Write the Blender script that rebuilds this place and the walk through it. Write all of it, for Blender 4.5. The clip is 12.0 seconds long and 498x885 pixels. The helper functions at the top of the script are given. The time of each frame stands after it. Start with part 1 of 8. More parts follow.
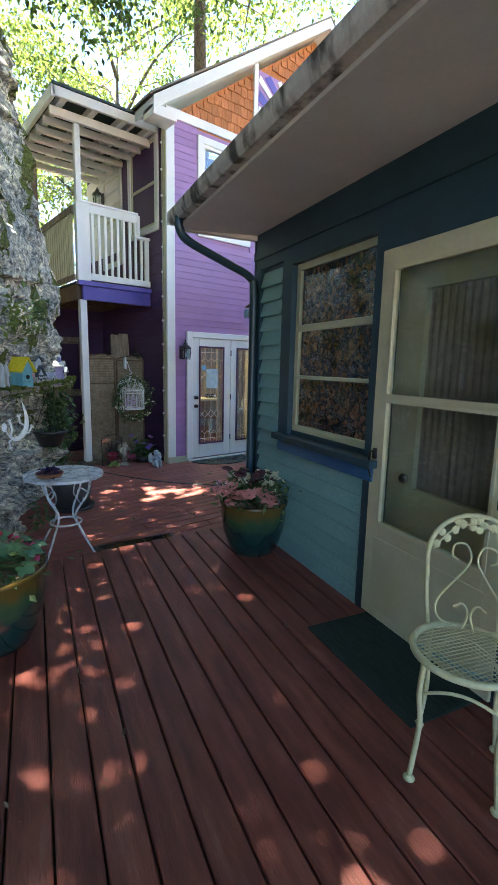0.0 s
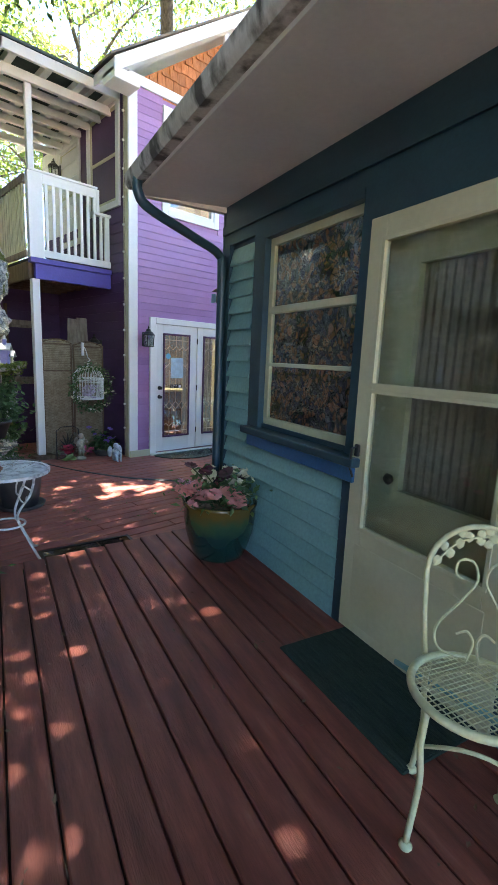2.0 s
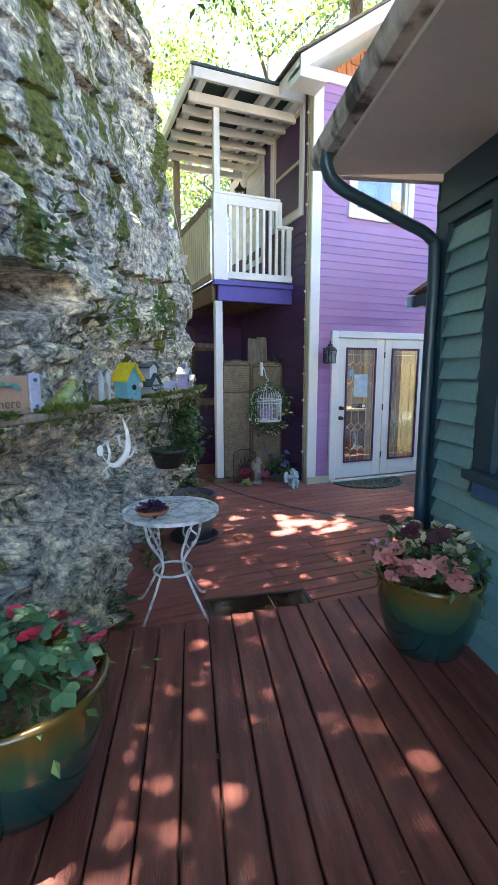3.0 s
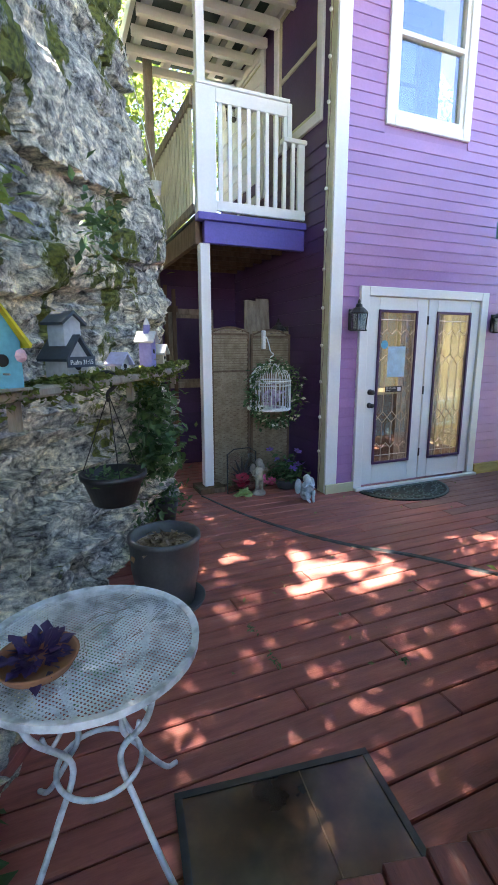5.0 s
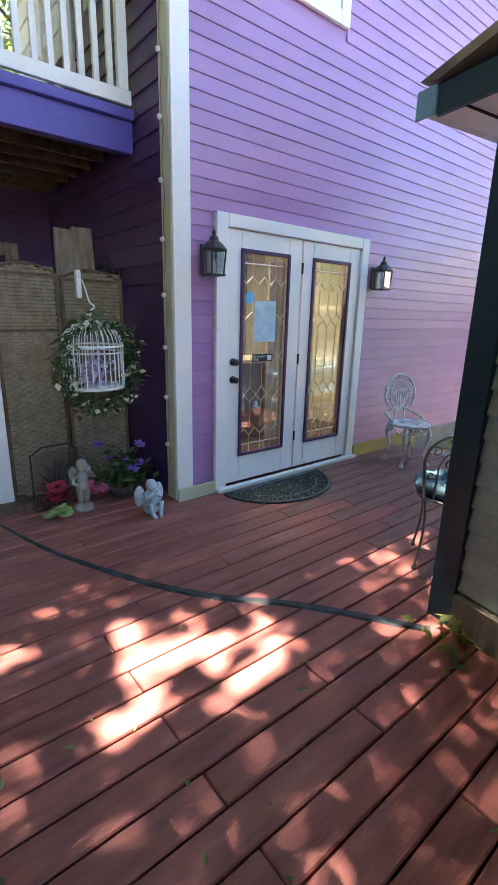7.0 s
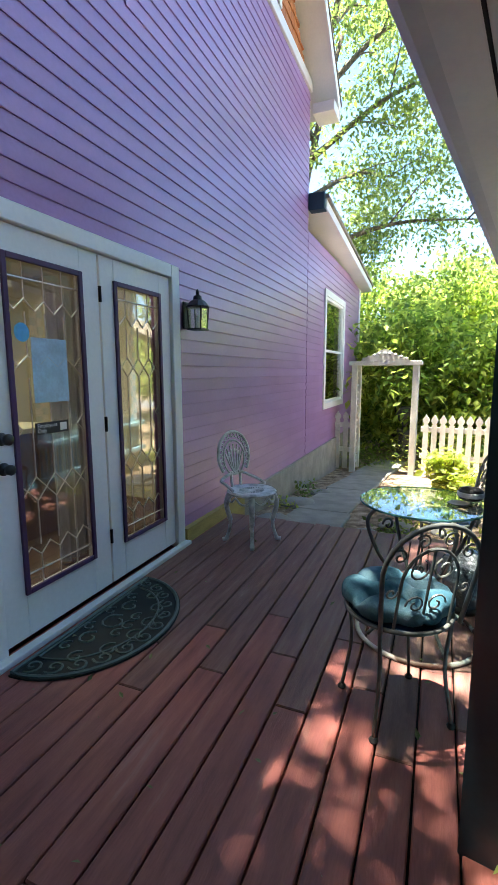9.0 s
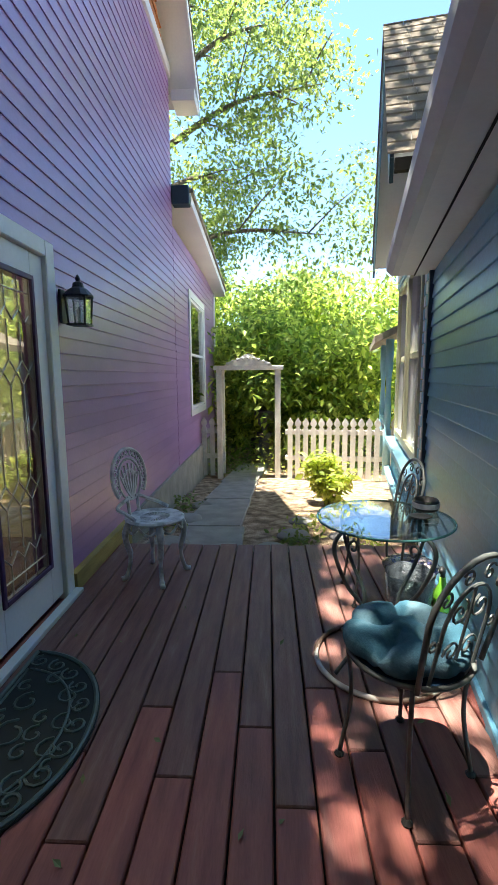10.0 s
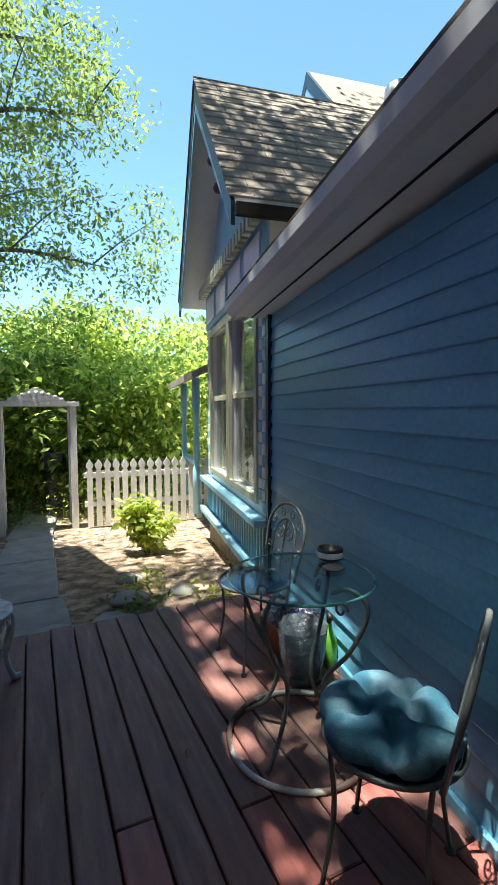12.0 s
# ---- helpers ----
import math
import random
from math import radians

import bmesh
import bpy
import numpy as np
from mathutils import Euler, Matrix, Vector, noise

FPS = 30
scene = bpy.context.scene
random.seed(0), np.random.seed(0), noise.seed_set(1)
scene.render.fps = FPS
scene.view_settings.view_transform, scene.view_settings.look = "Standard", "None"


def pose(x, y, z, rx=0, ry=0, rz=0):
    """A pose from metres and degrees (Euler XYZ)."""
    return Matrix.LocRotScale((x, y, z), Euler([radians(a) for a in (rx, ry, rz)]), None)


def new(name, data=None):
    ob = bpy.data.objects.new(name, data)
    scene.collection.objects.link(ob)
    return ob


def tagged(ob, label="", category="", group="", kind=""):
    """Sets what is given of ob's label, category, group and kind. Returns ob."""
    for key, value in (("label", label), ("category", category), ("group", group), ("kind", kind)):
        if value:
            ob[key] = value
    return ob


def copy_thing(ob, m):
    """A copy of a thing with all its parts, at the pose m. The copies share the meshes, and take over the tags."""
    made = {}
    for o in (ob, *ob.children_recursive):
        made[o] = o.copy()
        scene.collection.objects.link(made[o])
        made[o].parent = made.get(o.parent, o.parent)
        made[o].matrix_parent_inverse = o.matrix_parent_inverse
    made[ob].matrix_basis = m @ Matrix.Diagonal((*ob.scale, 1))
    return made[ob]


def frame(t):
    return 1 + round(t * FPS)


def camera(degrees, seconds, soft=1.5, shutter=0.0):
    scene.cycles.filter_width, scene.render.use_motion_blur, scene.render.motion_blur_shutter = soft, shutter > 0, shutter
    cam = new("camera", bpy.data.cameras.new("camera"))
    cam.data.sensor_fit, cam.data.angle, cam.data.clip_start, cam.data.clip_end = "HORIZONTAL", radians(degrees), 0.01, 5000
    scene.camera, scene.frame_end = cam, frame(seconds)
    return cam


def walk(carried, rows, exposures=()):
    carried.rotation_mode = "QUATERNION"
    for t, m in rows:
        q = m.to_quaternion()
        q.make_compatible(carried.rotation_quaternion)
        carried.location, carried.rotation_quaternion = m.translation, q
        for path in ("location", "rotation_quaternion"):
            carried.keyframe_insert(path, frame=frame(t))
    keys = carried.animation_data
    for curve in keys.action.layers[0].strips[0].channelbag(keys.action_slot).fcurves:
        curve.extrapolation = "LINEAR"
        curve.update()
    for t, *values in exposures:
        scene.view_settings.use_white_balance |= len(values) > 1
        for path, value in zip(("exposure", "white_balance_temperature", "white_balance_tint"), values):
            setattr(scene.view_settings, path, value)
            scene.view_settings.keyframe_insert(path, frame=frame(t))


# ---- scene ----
cam = camera(56.9, 12.0)
METRES, EYE, TILT, LEAN, TURN = 6.8, 1.594, 0.0, 0.0, -39.5
ROWS = [
    (0.0, 0.0, 0.0, 0.0, 0.21, -9.52, -1.22),
    (0.5, 0.0029, 0.0024, -0.0008, -8.61, -9.32, -1.73),
    (1.0, 0.0017, 0.0041, -0.0016, -13.58, -9.39, -2.0),
    (1.5, 0.0004, 0.0132, -0.0051, -13.53, -10.44, -2.18),
    (2.0, 0.0005, 0.0488, -0.0072, -3.78, -10.24, -2.43),
    (2.5, -0.0065, 0.0975, -0.0048, 11.16, -9.75, -1.49),
    (3.0, -0.0226, 0.1564, -0.0031, 17.75, -8.9, -0.02),
    (5.0, -0.1067, 0.3849, -0.0142, 16.67, -11.5, 0.13),
    (5.5, -0.1261, 0.4365, -0.017, 10.0, -13.38, -0.05),
    (6.0, -0.13, 0.4847, -0.0166, 2.48, -14.7, 0.26),
    (6.5, -0.1174, 0.5372, -0.0199, 1.1, -16.04, -1.13),
    (8.5, -0.1241, 0.713, -0.0373, -14.8, -10.23, 0.14),
    (9.0, -0.1293, 0.7731, -0.0362, -28.14, -8.66, 0.15),
    (9.5, -0.1329, 0.8292, -0.0367, -38.93, -7.47, -0.2),
    (10.0, -0.1452, 0.8692, -0.0355, -48.08, -8.18, 0.41),
    (10.5, -0.1448, 0.9013, -0.0372, -53.78, -7.55, 0.89),
    (11.0, -0.1384, 0.9289, -0.0364, -56.15, -6.47, 0.52),
    (11.5, -0.1383, 0.9541, -0.0335, -64.12, -5.06, 0.49),
    (12.0, -0.1362, 0.9657, -0.0303, -75.97, -3.88, 0.11),
]
EXPOSURES = [(0.0, 3.5, 7150, 12), (2.0, 3.85, 7150, 13), (3.2, 4.05, 7000, 13), (5.5, 4.05, 7100, 16), (6.7, 4.0, 7150, 17), (8.5, 3.3, 6900, 7), (9.5, 2.75, 6800, 6), (10.5, 2.45, 6700, 6), (12.0, 2.1, 6200, 4)]
walk(cam, [(t, pose(0, 0, EYE, TILT, LEAN, TURN) @ pose(METRES * x, METRES * y, METRES * z, 90 + pitch, roll, yaw)) for t, x, y, z, yaw, pitch, roll in ROWS], EXPOSURES)

# ---- world and sun ----
SUN = Vector((-0.04, 0.185, 1.0)).normalized()
world = bpy.data.worlds.new("sky")
scene.world = world
world.use_nodes = True
wn = world.node_tree
sky = wn.nodes.new("ShaderNodeTexSky")
sky.sky_type, sky.sun_disc = "NISHITA", False
sky.sun_elevation, sky.sun_rotation = math.asin(SUN.z), math.atan2(SUN.x, SUN.y)
sky.air_density, sky.dust_density, sky.ozone_density = 0.85, 0.0, 6.0
wn.nodes["Background"].inputs["Strength"].default_value = 0.105
wn.links.new(sky.outputs[0], wn.nodes["Background"].inputs["Color"])
sun = new("sun", bpy.data.lights.new("sun", "SUN"))
sun.data.energy, sun.data.angle, sun.data.color = 4.2, radians(0.53), (1.0, 0.95, 0.87)
sun.rotation_euler = SUN.to_track_quat("Z", "Y").to_euler()


# ---- materials ----
def material(name, rough=0.5, metal=0.0):
    m = bpy.data.materials.new(name)
    m.use_nodes = True
    b = m.node_tree.nodes["Principled BSDF"]
    b.inputs["Roughness"].default_value, b.inputs["Metallic"].default_value = rough, metal
    return m, m.node_tree.nodes, m.node_tree.links, b


def surface(name, cols, scale=6.0, stretch=(1, 1, 1), fine=60.0, rough=0.5, metal=0.0, bump=0.15, spread=0.0, lo=0.35, hi=0.65, dist=0.004, rough2=None, detail=6.0, vary=0.5):
    """Colours mixed by a coarse and a fine noise; the tone of each object varies by spread."""
    m, n, l, b = material(name, rough, metal)
    tc = n.new("ShaderNodeTexCoord")
    info = n.new("ShaderNodeObjectInfo")
    off = n.new("ShaderNodeVectorMath")
    off.operation = "SCALE"
    off.inputs[0].default_value = (17.0, 31.0, 23.0)
    l.new(info.outputs["Random"], off.inputs["Scale"])
    mp = n.new("ShaderNodeMapping")
    mp.inputs["Scale"].default_value = stretch
    l.new(tc.outputs["Object"], mp.inputs["Vector"])
    l.new(off.outputs[0], mp.inputs["Location"])
    big, small = n.new("ShaderNodeTexNoise"), n.new("ShaderNodeTexNoise")
    for t, s in ((big, scale), (small, fine)):
        t.inputs["Scale"].default_value, t.inputs["Detail"].default_value = s, detail
        l.new(mp.outputs[0], t.inputs["Vector"])
    ramp = n.new("ShaderNodeValToRGB")
    e = ramp.color_ramp.elements
    e[0].position, e[1].position = lo, hi
    e[0].color, e[1].color = (*cols[0], 1), (*cols[-1], 1)
    if len(cols) > 2:
        for i, c in enumerate(cols[1:-1]):
            e.new(lo + (hi - lo) * (i + 1) / (len(cols) - 1)).color = (*c, 1)
    l.new(big.outputs[0], ramp.inputs[0])
    hsv = n.new("ShaderNodeHueSaturation")
    l.new(ramp.outputs[0], hsv.inputs["Color"])
    mix = n.new("ShaderNodeMath")
    mix.operation = "MULTIPLY_ADD"
    l.new(small.outputs[0], mix.inputs[0])
    mix.inputs[1].default_value, mix.inputs[2].default_value = vary, 1 - vary / 2 - spread / 2
    add = n.new("ShaderNodeMath")
    add.operation = "MULTIPLY_ADD"
    l.new(info.outputs["Random"], add.inputs[0])
    add.inputs[1].default_value = spread
    l.new(mix.outputs[0], add.inputs[2])
    l.new(add.outputs[0], hsv.inputs["Value"])
    l.new(hsv.outputs[0], b.inputs["Base Color"])
    bp = n.new("ShaderNodeBump")
    bp.inputs["Strength"].default_value, bp.inputs["Distance"].default_value = bump, dist
    l.new(small.outputs[0], bp.inputs["Height"])
    l.new(bp.outputs[0], b.inputs["Normal"])
    if rough2 is not None:
        rr = n.new("ShaderNodeMapRange")
        rr.inputs["To Min"].default_value, rr.inputs["To Max"].default_value = rough, rough2
        l.new(big.outputs[0], rr.inputs["Value"])
        l.new(rr.outputs[0], b.inputs["Roughness"])
    return m


def glass(name, tint=(0.9, 0.95, 0.95), rough=0.02, alpha=None):
    m, n, l, b = material(name, rough)
    b.inputs["Base Color"].default_value = (*tint, 1)
    b.inputs["Transmission Weight"].default_value = 1.0
    b.inputs["IOR"].default_value = 1.45
    return m


def leaf_mat(name, cols, trans=0.5):
    m, n, l, b = material(name, 0.5)
    geo = n.new("ShaderNodeNewGeometry")
    ramp = n.new("ShaderNodeValToRGB")
    e = ramp.color_ramp.elements
    e[0].color, e[1].color = (*cols[0], 1), (*cols[-1], 1)
    for i, c in enumerate(cols[1:-1]):
        e.new((i + 1) / (len(cols) - 1)).color = (*c, 1)
    l.new(geo.outputs["Random Per Island"], ramp.inputs[0])
    l.new(ramp.outputs[0], b.inputs["Base Color"])
    tr = n.new("ShaderNodeBsdfTranslucent")
    hs = n.new("ShaderNodeHueSaturation")
    hs.inputs["Hue"].default_value, hs.inputs["Value"].default_value = 0.47, 2.2
    l.new(ramp.outputs[0], hs.inputs["Color"])
    l.new(hs.outputs[0], tr.inputs["Color"])
    mx = n.new("ShaderNodeMixShader")
    mx.inputs[0].default_value = trans
    l.new(b.outputs[0], mx.inputs[1])
    l.new(tr.outputs[0], mx.inputs[2])
    l.new(mx.outputs[0], n["Material Output"].inputs["Surface"])
    return m


M_PURPLE = surface("purple paint", [(0.35, 0.18, 0.38), (0.41, 0.22, 0.44)], 1.2, vary=0.25, fine=40, rough=0.30, bump=0.06, spread=0.08)
# Glass frame paint; on the walls under the balcony it paints in shade.
M_PURPLE_DK = surface("dark purple paint and wall shade", [(0.055, 0.022, 0.075), (0.08, 0.032, 0.11)], 1.5, fine=40, rough=0.5, bump=0.08, spread=0.1)
M_WHITE = surface("white paint", [(0.80, 0.80, 0.78), (0.86, 0.85, 0.83)], 2.0, vary=0.12, fine=40, rough=0.45, bump=0.05, spread=0.04)
M_CREAM = surface("cream paint", [(0.51, 0.50, 0.33), (0.59, 0.58, 0.40)], 2.5, vary=0.15, fine=40, rough=0.45, bump=0.06, spread=0.03)
M_SOFFIT = surface("soffit paint", [(0.66, 0.67, 0.66), (0.78, 0.78, 0.76)], 1.5, vary=0.15, fine=40, rough=0.6, bump=0.05)
M_GREEN = surface("sea green paint", [(0.16, 0.34, 0.35), (0.21, 0.42, 0.42)], 1.5, fine=50, rough=0.4, bump=0.08, spread=0.06)
M_NAVY = surface("dark teal paint", [(0.012, 0.045, 0.065), (0.022, 0.065, 0.09)], 2.0, fine=60, rough=0.4, bump=0.06)
M_BLUE = surface("blue trim paint", [(0.02, 0.10, 0.25), (0.03, 0.14, 0.31)], 2.0, fine=60, rough=0.4, bump=0.06)
M_SLATE = surface("slate blue siding paint", [(0.15, 0.40, 0.56), (0.21, 0.50, 0.67)], 0.9, fine=50, rough=0.26, bump=0.06, spread=0.06, rough2=0.42)
M_SKYB = surface("light blue paint", [(0.25, 0.50, 0.62), (0.32, 0.58, 0.70)], 3.0, fine=60, rough=0.5, bump=0.08)
M_VIOLET = surface("violet blue beam paint", [(0.10, 0.08, 0.36), (0.13, 0.10, 0.42)], 2.0, fine=50, rough=0.45, bump=0.06)
M_DECK = surface("red deck stain", [(0.21, 0.062, 0.050), (0.31, 0.094, 0.076), (0.37, 0.12, 0.095), (0.40, 0.18, 0.15)], 3.0, stretch=(1, 7, 7), fine=26, rough=0.42, bump=0.35, spread=0.22, lo=0.3, hi=0.78, rough2=0.65, detail=9)
# Near-black for painted shade under decks and in holes, a seam, a gutter.
M_DARK = surface("near-black shade, seam and gutter", [(0.01, 0.009, 0.008), (0.02, 0.018, 0.015)], 4.0, rough=0.9)
M_YELLOWWOOD = surface("yellow sill board", [(0.36, 0.26, 0.07), (0.48, 0.36, 0.11)], 4.0, stretch=(1, 5, 5), fine=40, rough=0.6, bump=0.2)
M_CONCRETE = surface("concrete", [(0.26, 0.25, 0.22), (0.36, 0.34, 0.30)], 5.0, fine=90, rough=0.85, bump=0.4)
M_MULCH = surface("leaf litter soil", [(0.12, 0.08, 0.045), (0.33, 0.23, 0.15), (0.62, 0.48, 0.34)], 9.0, fine=70, rough=0.95, bump=1.0, dist=0.03, lo=0.3, hi=0.7)
M_GRASS = surface("grass ground", [(0.05, 0.08, 0.02), (0.10, 0.14, 0.04)], 3.0, fine=80, rough=0.95, bump=0.8, dist=0.03)
M_BLACKMETAL = surface("black iron", [(0.015, 0.015, 0.015), (0.03, 0.03, 0.03)], 20.0, rough=0.45, bump=0.2)
M_IRON = surface("painted wrought iron", [(0.10, 0.11, 0.11), (0.17, 0.18, 0.17)], 14.0, rough=0.45, metal=0.3, bump=0.2)
M_CREAMMETAL = surface("cream enamelled iron", [(0.50, 0.50, 0.29), (0.60, 0.59, 0.37)], 10.0, rough=0.4, bump=0.15)
M_WHITEMETAL = surface("weathered white iron", [(0.38, 0.40, 0.41), (0.68, 0.70, 0.71), (0.80, 0.81, 0.82)], 16.0, rough=0.5, bump=0.25)
M_GLASSDARK = material("dark window glass", 0.04)[0]
M_GLASSDARK.node_tree.nodes["Principled BSDF"].inputs["Base Color"].default_value = (0.025, 0.03, 0.03, 1)
M_GLASSDARK.node_tree.nodes["Principled BSDF"].inputs["Specular IOR Level"].default_value = 0.9
M_GLASS = glass("clear glass")
M_TERRA = surface("terracotta", [(0.30, 0.12, 0.06), (0.38, 0.17, 0.09)], 8.0, rough=0.8, bump=0.2)
M_CHAR = surface("charcoal plastic pot", [(0.065, 0.065, 0.068), (0.10, 0.10, 0.10)], 6.0, rough=0.5, bump=0.1)
M_BARK = surface("bark", [(0.10, 0.08, 0.06), (0.20, 0.17, 0.13)], 7.0, stretch=(4, 4, 1), fine=40, rough=0.9, bump=1.0, dist=0.03)
L_TREE = leaf_mat("tree leaves", [(0.035, 0.07, 0.015), (0.07, 0.12, 0.025), (0.10, 0.17, 0.04)])
L_BRIGHT = leaf_mat("bright leaves", [(0.08, 0.13, 0.03), (0.12, 0.19, 0.05), (0.17, 0.24, 0.06)])
L_PLANT = leaf_mat("plant leaves", [(0.03, 0.08, 0.03), (0.06, 0.13, 0.05), (0.09, 0.17, 0.06)], 0.3)


def stained(name, cols, scale, lead=0.04):
    """Coloured glass pieces between dark lead lines."""
    m, n, l, b = material(name, 0.12)
    tc = n.new("ShaderNodeTexCoord")
    wob = n.new("ShaderNodeTexNoise")
    wob.inputs["Scale"].default_value = 7
    l.new(tc.outputs["Object"], wob.inputs["Vector"])
    ad = n.new("ShaderNodeMixRGB")
    ad.inputs[0].default_value = 0.12
    l.new(tc.outputs["Object"], ad.inputs[1])
    l.new(wob.outputs["Color"], ad.inputs[2])
    v1, v2 = n.new("ShaderNodeTexVoronoi"), n.new("ShaderNodeTexVoronoi")
    v2.feature = "DISTANCE_TO_EDGE"
    for v in (v1, v2):
        v.inputs["Scale"].default_value = scale
        l.new(ad.outputs[0], v.inputs["Vector"])
    big = n.new("ShaderNodeTexNoise")
    big.inputs["Scale"].default_value = 5
    l.new(tc.outputs["Object"], big.inputs["Vector"])
    sm = n.new("ShaderNodeMath")
    l.new(v1.outputs["Color"], sm.inputs[0])
    l.new(big.outputs[0], sm.inputs[1])
    mul = n.new("ShaderNodeMath")
    mul.operation = "MULTIPLY"
    mul.inputs[1].default_value = 0.55
    l.new(sm.outputs[0], mul.inputs[0])
    ramp = n.new("ShaderNodeValToRGB")
    ramp.color_ramp.interpolation = "CONSTANT"
    e = ramp.color_ramp.elements
    e[0].color, e[1].color, e[1].position = (*cols[0], 1), (*cols[-1], 1), 0.92
    for i, c in enumerate(cols[1:-1]):
        e.new(0.15 + 0.75 * i / (len(cols) - 2)).color = (*c, 1)
    l.new(mul.outputs[0], ramp.inputs[0])
    ed = n.new("ShaderNodeMapRange")
    ed.inputs["From Min"].default_value, ed.inputs["From Max"].default_value = lead * 0.5, lead
    l.new(v2.outputs["Distance"], ed.inputs["Value"])
    mx = n.new("ShaderNodeMixRGB")
    mx.inputs[1].default_value = (0.01, 0.01, 0.01, 1)
    l.new(ed.outputs[0], mx.inputs[0])
    l.new(ramp.outputs[0], mx.inputs[2])
    l.new(mx.outputs[0], b.inputs["Base Color"])
    return m


def thin_glass(name, ior=1.6, tint=(0.92, 0.95, 0.93)):
    m, n, l, b = material(name)
    tr, gl, lw, mx = n.new("ShaderNodeBsdfTransparent"), n.new("ShaderNodeBsdfGlossy"), n.new("ShaderNodeLayerWeight"), n.new("ShaderNodeMixShader")
    tr.inputs["Color"].default_value = (*tint, 1)
    gl.inputs["Roughness"].default_value = 0.02
    pw, mr = n.new("ShaderNodeMath"), n.new("ShaderNodeMapRange")
    pw.operation = "POWER"
    pw.inputs[1].default_value = 3.5
    mr.inputs["To Min"].default_value, mr.inputs["To Max"].default_value = ((ior - 1) / (ior + 1)) ** 2 + 0.03, 0.8
    l.new(lw.outputs["Facing"], pw.inputs[0])
    l.new(pw.outputs[0], mr.inputs["Value"])
    l.new(mr.outputs[0], mx.inputs[0])
    l.new(tr.outputs[0], mx.inputs[1])
    l.new(gl.outputs[0], mx.inputs[2])
    l.new(mx.outputs[0], n["Material Output"].inputs["Surface"])
    return m


M_STAIN = stained("floral stained film", [(0.015, 0.02, 0.018), (0.025, 0.05, 0.03), (0.07, 0.05, 0.04), (0.28, 0.12, 0.05), (0.08, 0.06, 0.09), (0.38, 0.16, 0.09), (0.02, 0.02, 0.02), (0.20, 0.18, 0.20), (0.60, 0.55, 0.56)], 32, 0.09)
M_STAIN2 = stained("leafy stained film", [(0.015, 0.03, 0.03), (0.04, 0.055, 0.05), (0.08, 0.08, 0.07), (0.15, 0.08, 0.05), (0.03, 0.09, 0.055), (0.2, 0.2, 0.18)], 11)
M_PANE = thin_glass("window pane", 2.0)
M_PANE2 = thin_glass("door pane", 2.2)
M_STORM = thin_glass("storm pane", 1.55)
M_TABLEGLASS = thin_glass("table glass", 1.5, (0.80, 0.90, 0.88))
M_LEAD = surface("brass came", [(0.60, 0.57, 0.48), (0.72, 0.69, 0.60)], 10, rough=0.35, metal=0.6, bump=0.05)
M_CURTAIN2 = surface("beige curtain", [(0.24, 0.20, 0.16), (0.32, 0.27, 0.22)], 9, stretch=(6, 6, 0.5), fine=120, rough=0.9, bump=0.3)
M_LACE = surface("pale lace curtain", [(0.42, 0.40, 0.36), (0.60, 0.58, 0.52)], 9, stretch=(6, 6, 0.5), fine=120, rough=0.9, bump=0.3)
M_CEDAR = surface("cedar shingle", [(0.42, 0.14, 0.045), (0.55, 0.21, 0.075)], 7, stretch=(5, 5, 1), fine=50, rough=0.8, bump=0.4, spread=0.35)
M_ASPH = surface("brown roof shingle", [(0.22, 0.18, 0.14), (0.32, 0.27, 0.21)], 9, fine=120, rough=0.95, bump=0.5, spread=0.2)
M_WICKER = surface("woven paper cord", [(0.22, 0.17, 0.11), (0.32, 0.26, 0.18)], 14, fine=90, rough=0.85, bump=0.3, spread=0.2)
M_WOODGREY = surface("weathered wood", [(0.20, 0.16, 0.12), (0.33, 0.28, 0.22)], 5, stretch=(4, 4, 1), fine=40, rough=0.85, bump=0.4, spread=0.15)
M_OLDWOOD = surface("brown timber", [(0.10, 0.06, 0.035), (0.17, 0.11, 0.07)], 5, stretch=(4, 4, 1), fine=40, rough=0.8, bump=0.3, spread=0.15)
M_RUBBER = surface("black green rubber mat", [(0.018, 0.035, 0.033), (0.045, 0.065, 0.06)], 12, fine=90, rough=0.55, bump=0.4)
M_TURF = surface("dark green ribbed mat", [(0.010, 0.028, 0.022), (0.022, 0.045, 0.038)], 8, fine=150, rough=0.95, bump=0.9)
M_STONE = surface("cast stone", [(0.24, 0.21, 0.17), (0.40, 0.36, 0.30)], 12, fine=70, rough=0.9, bump=0.4)
M_STONEB = surface("pale blue painted stone", [(0.30, 0.38, 0.42), (0.55, 0.62, 0.66)], 14, fine=70, rough=0.8, bump=0.4)


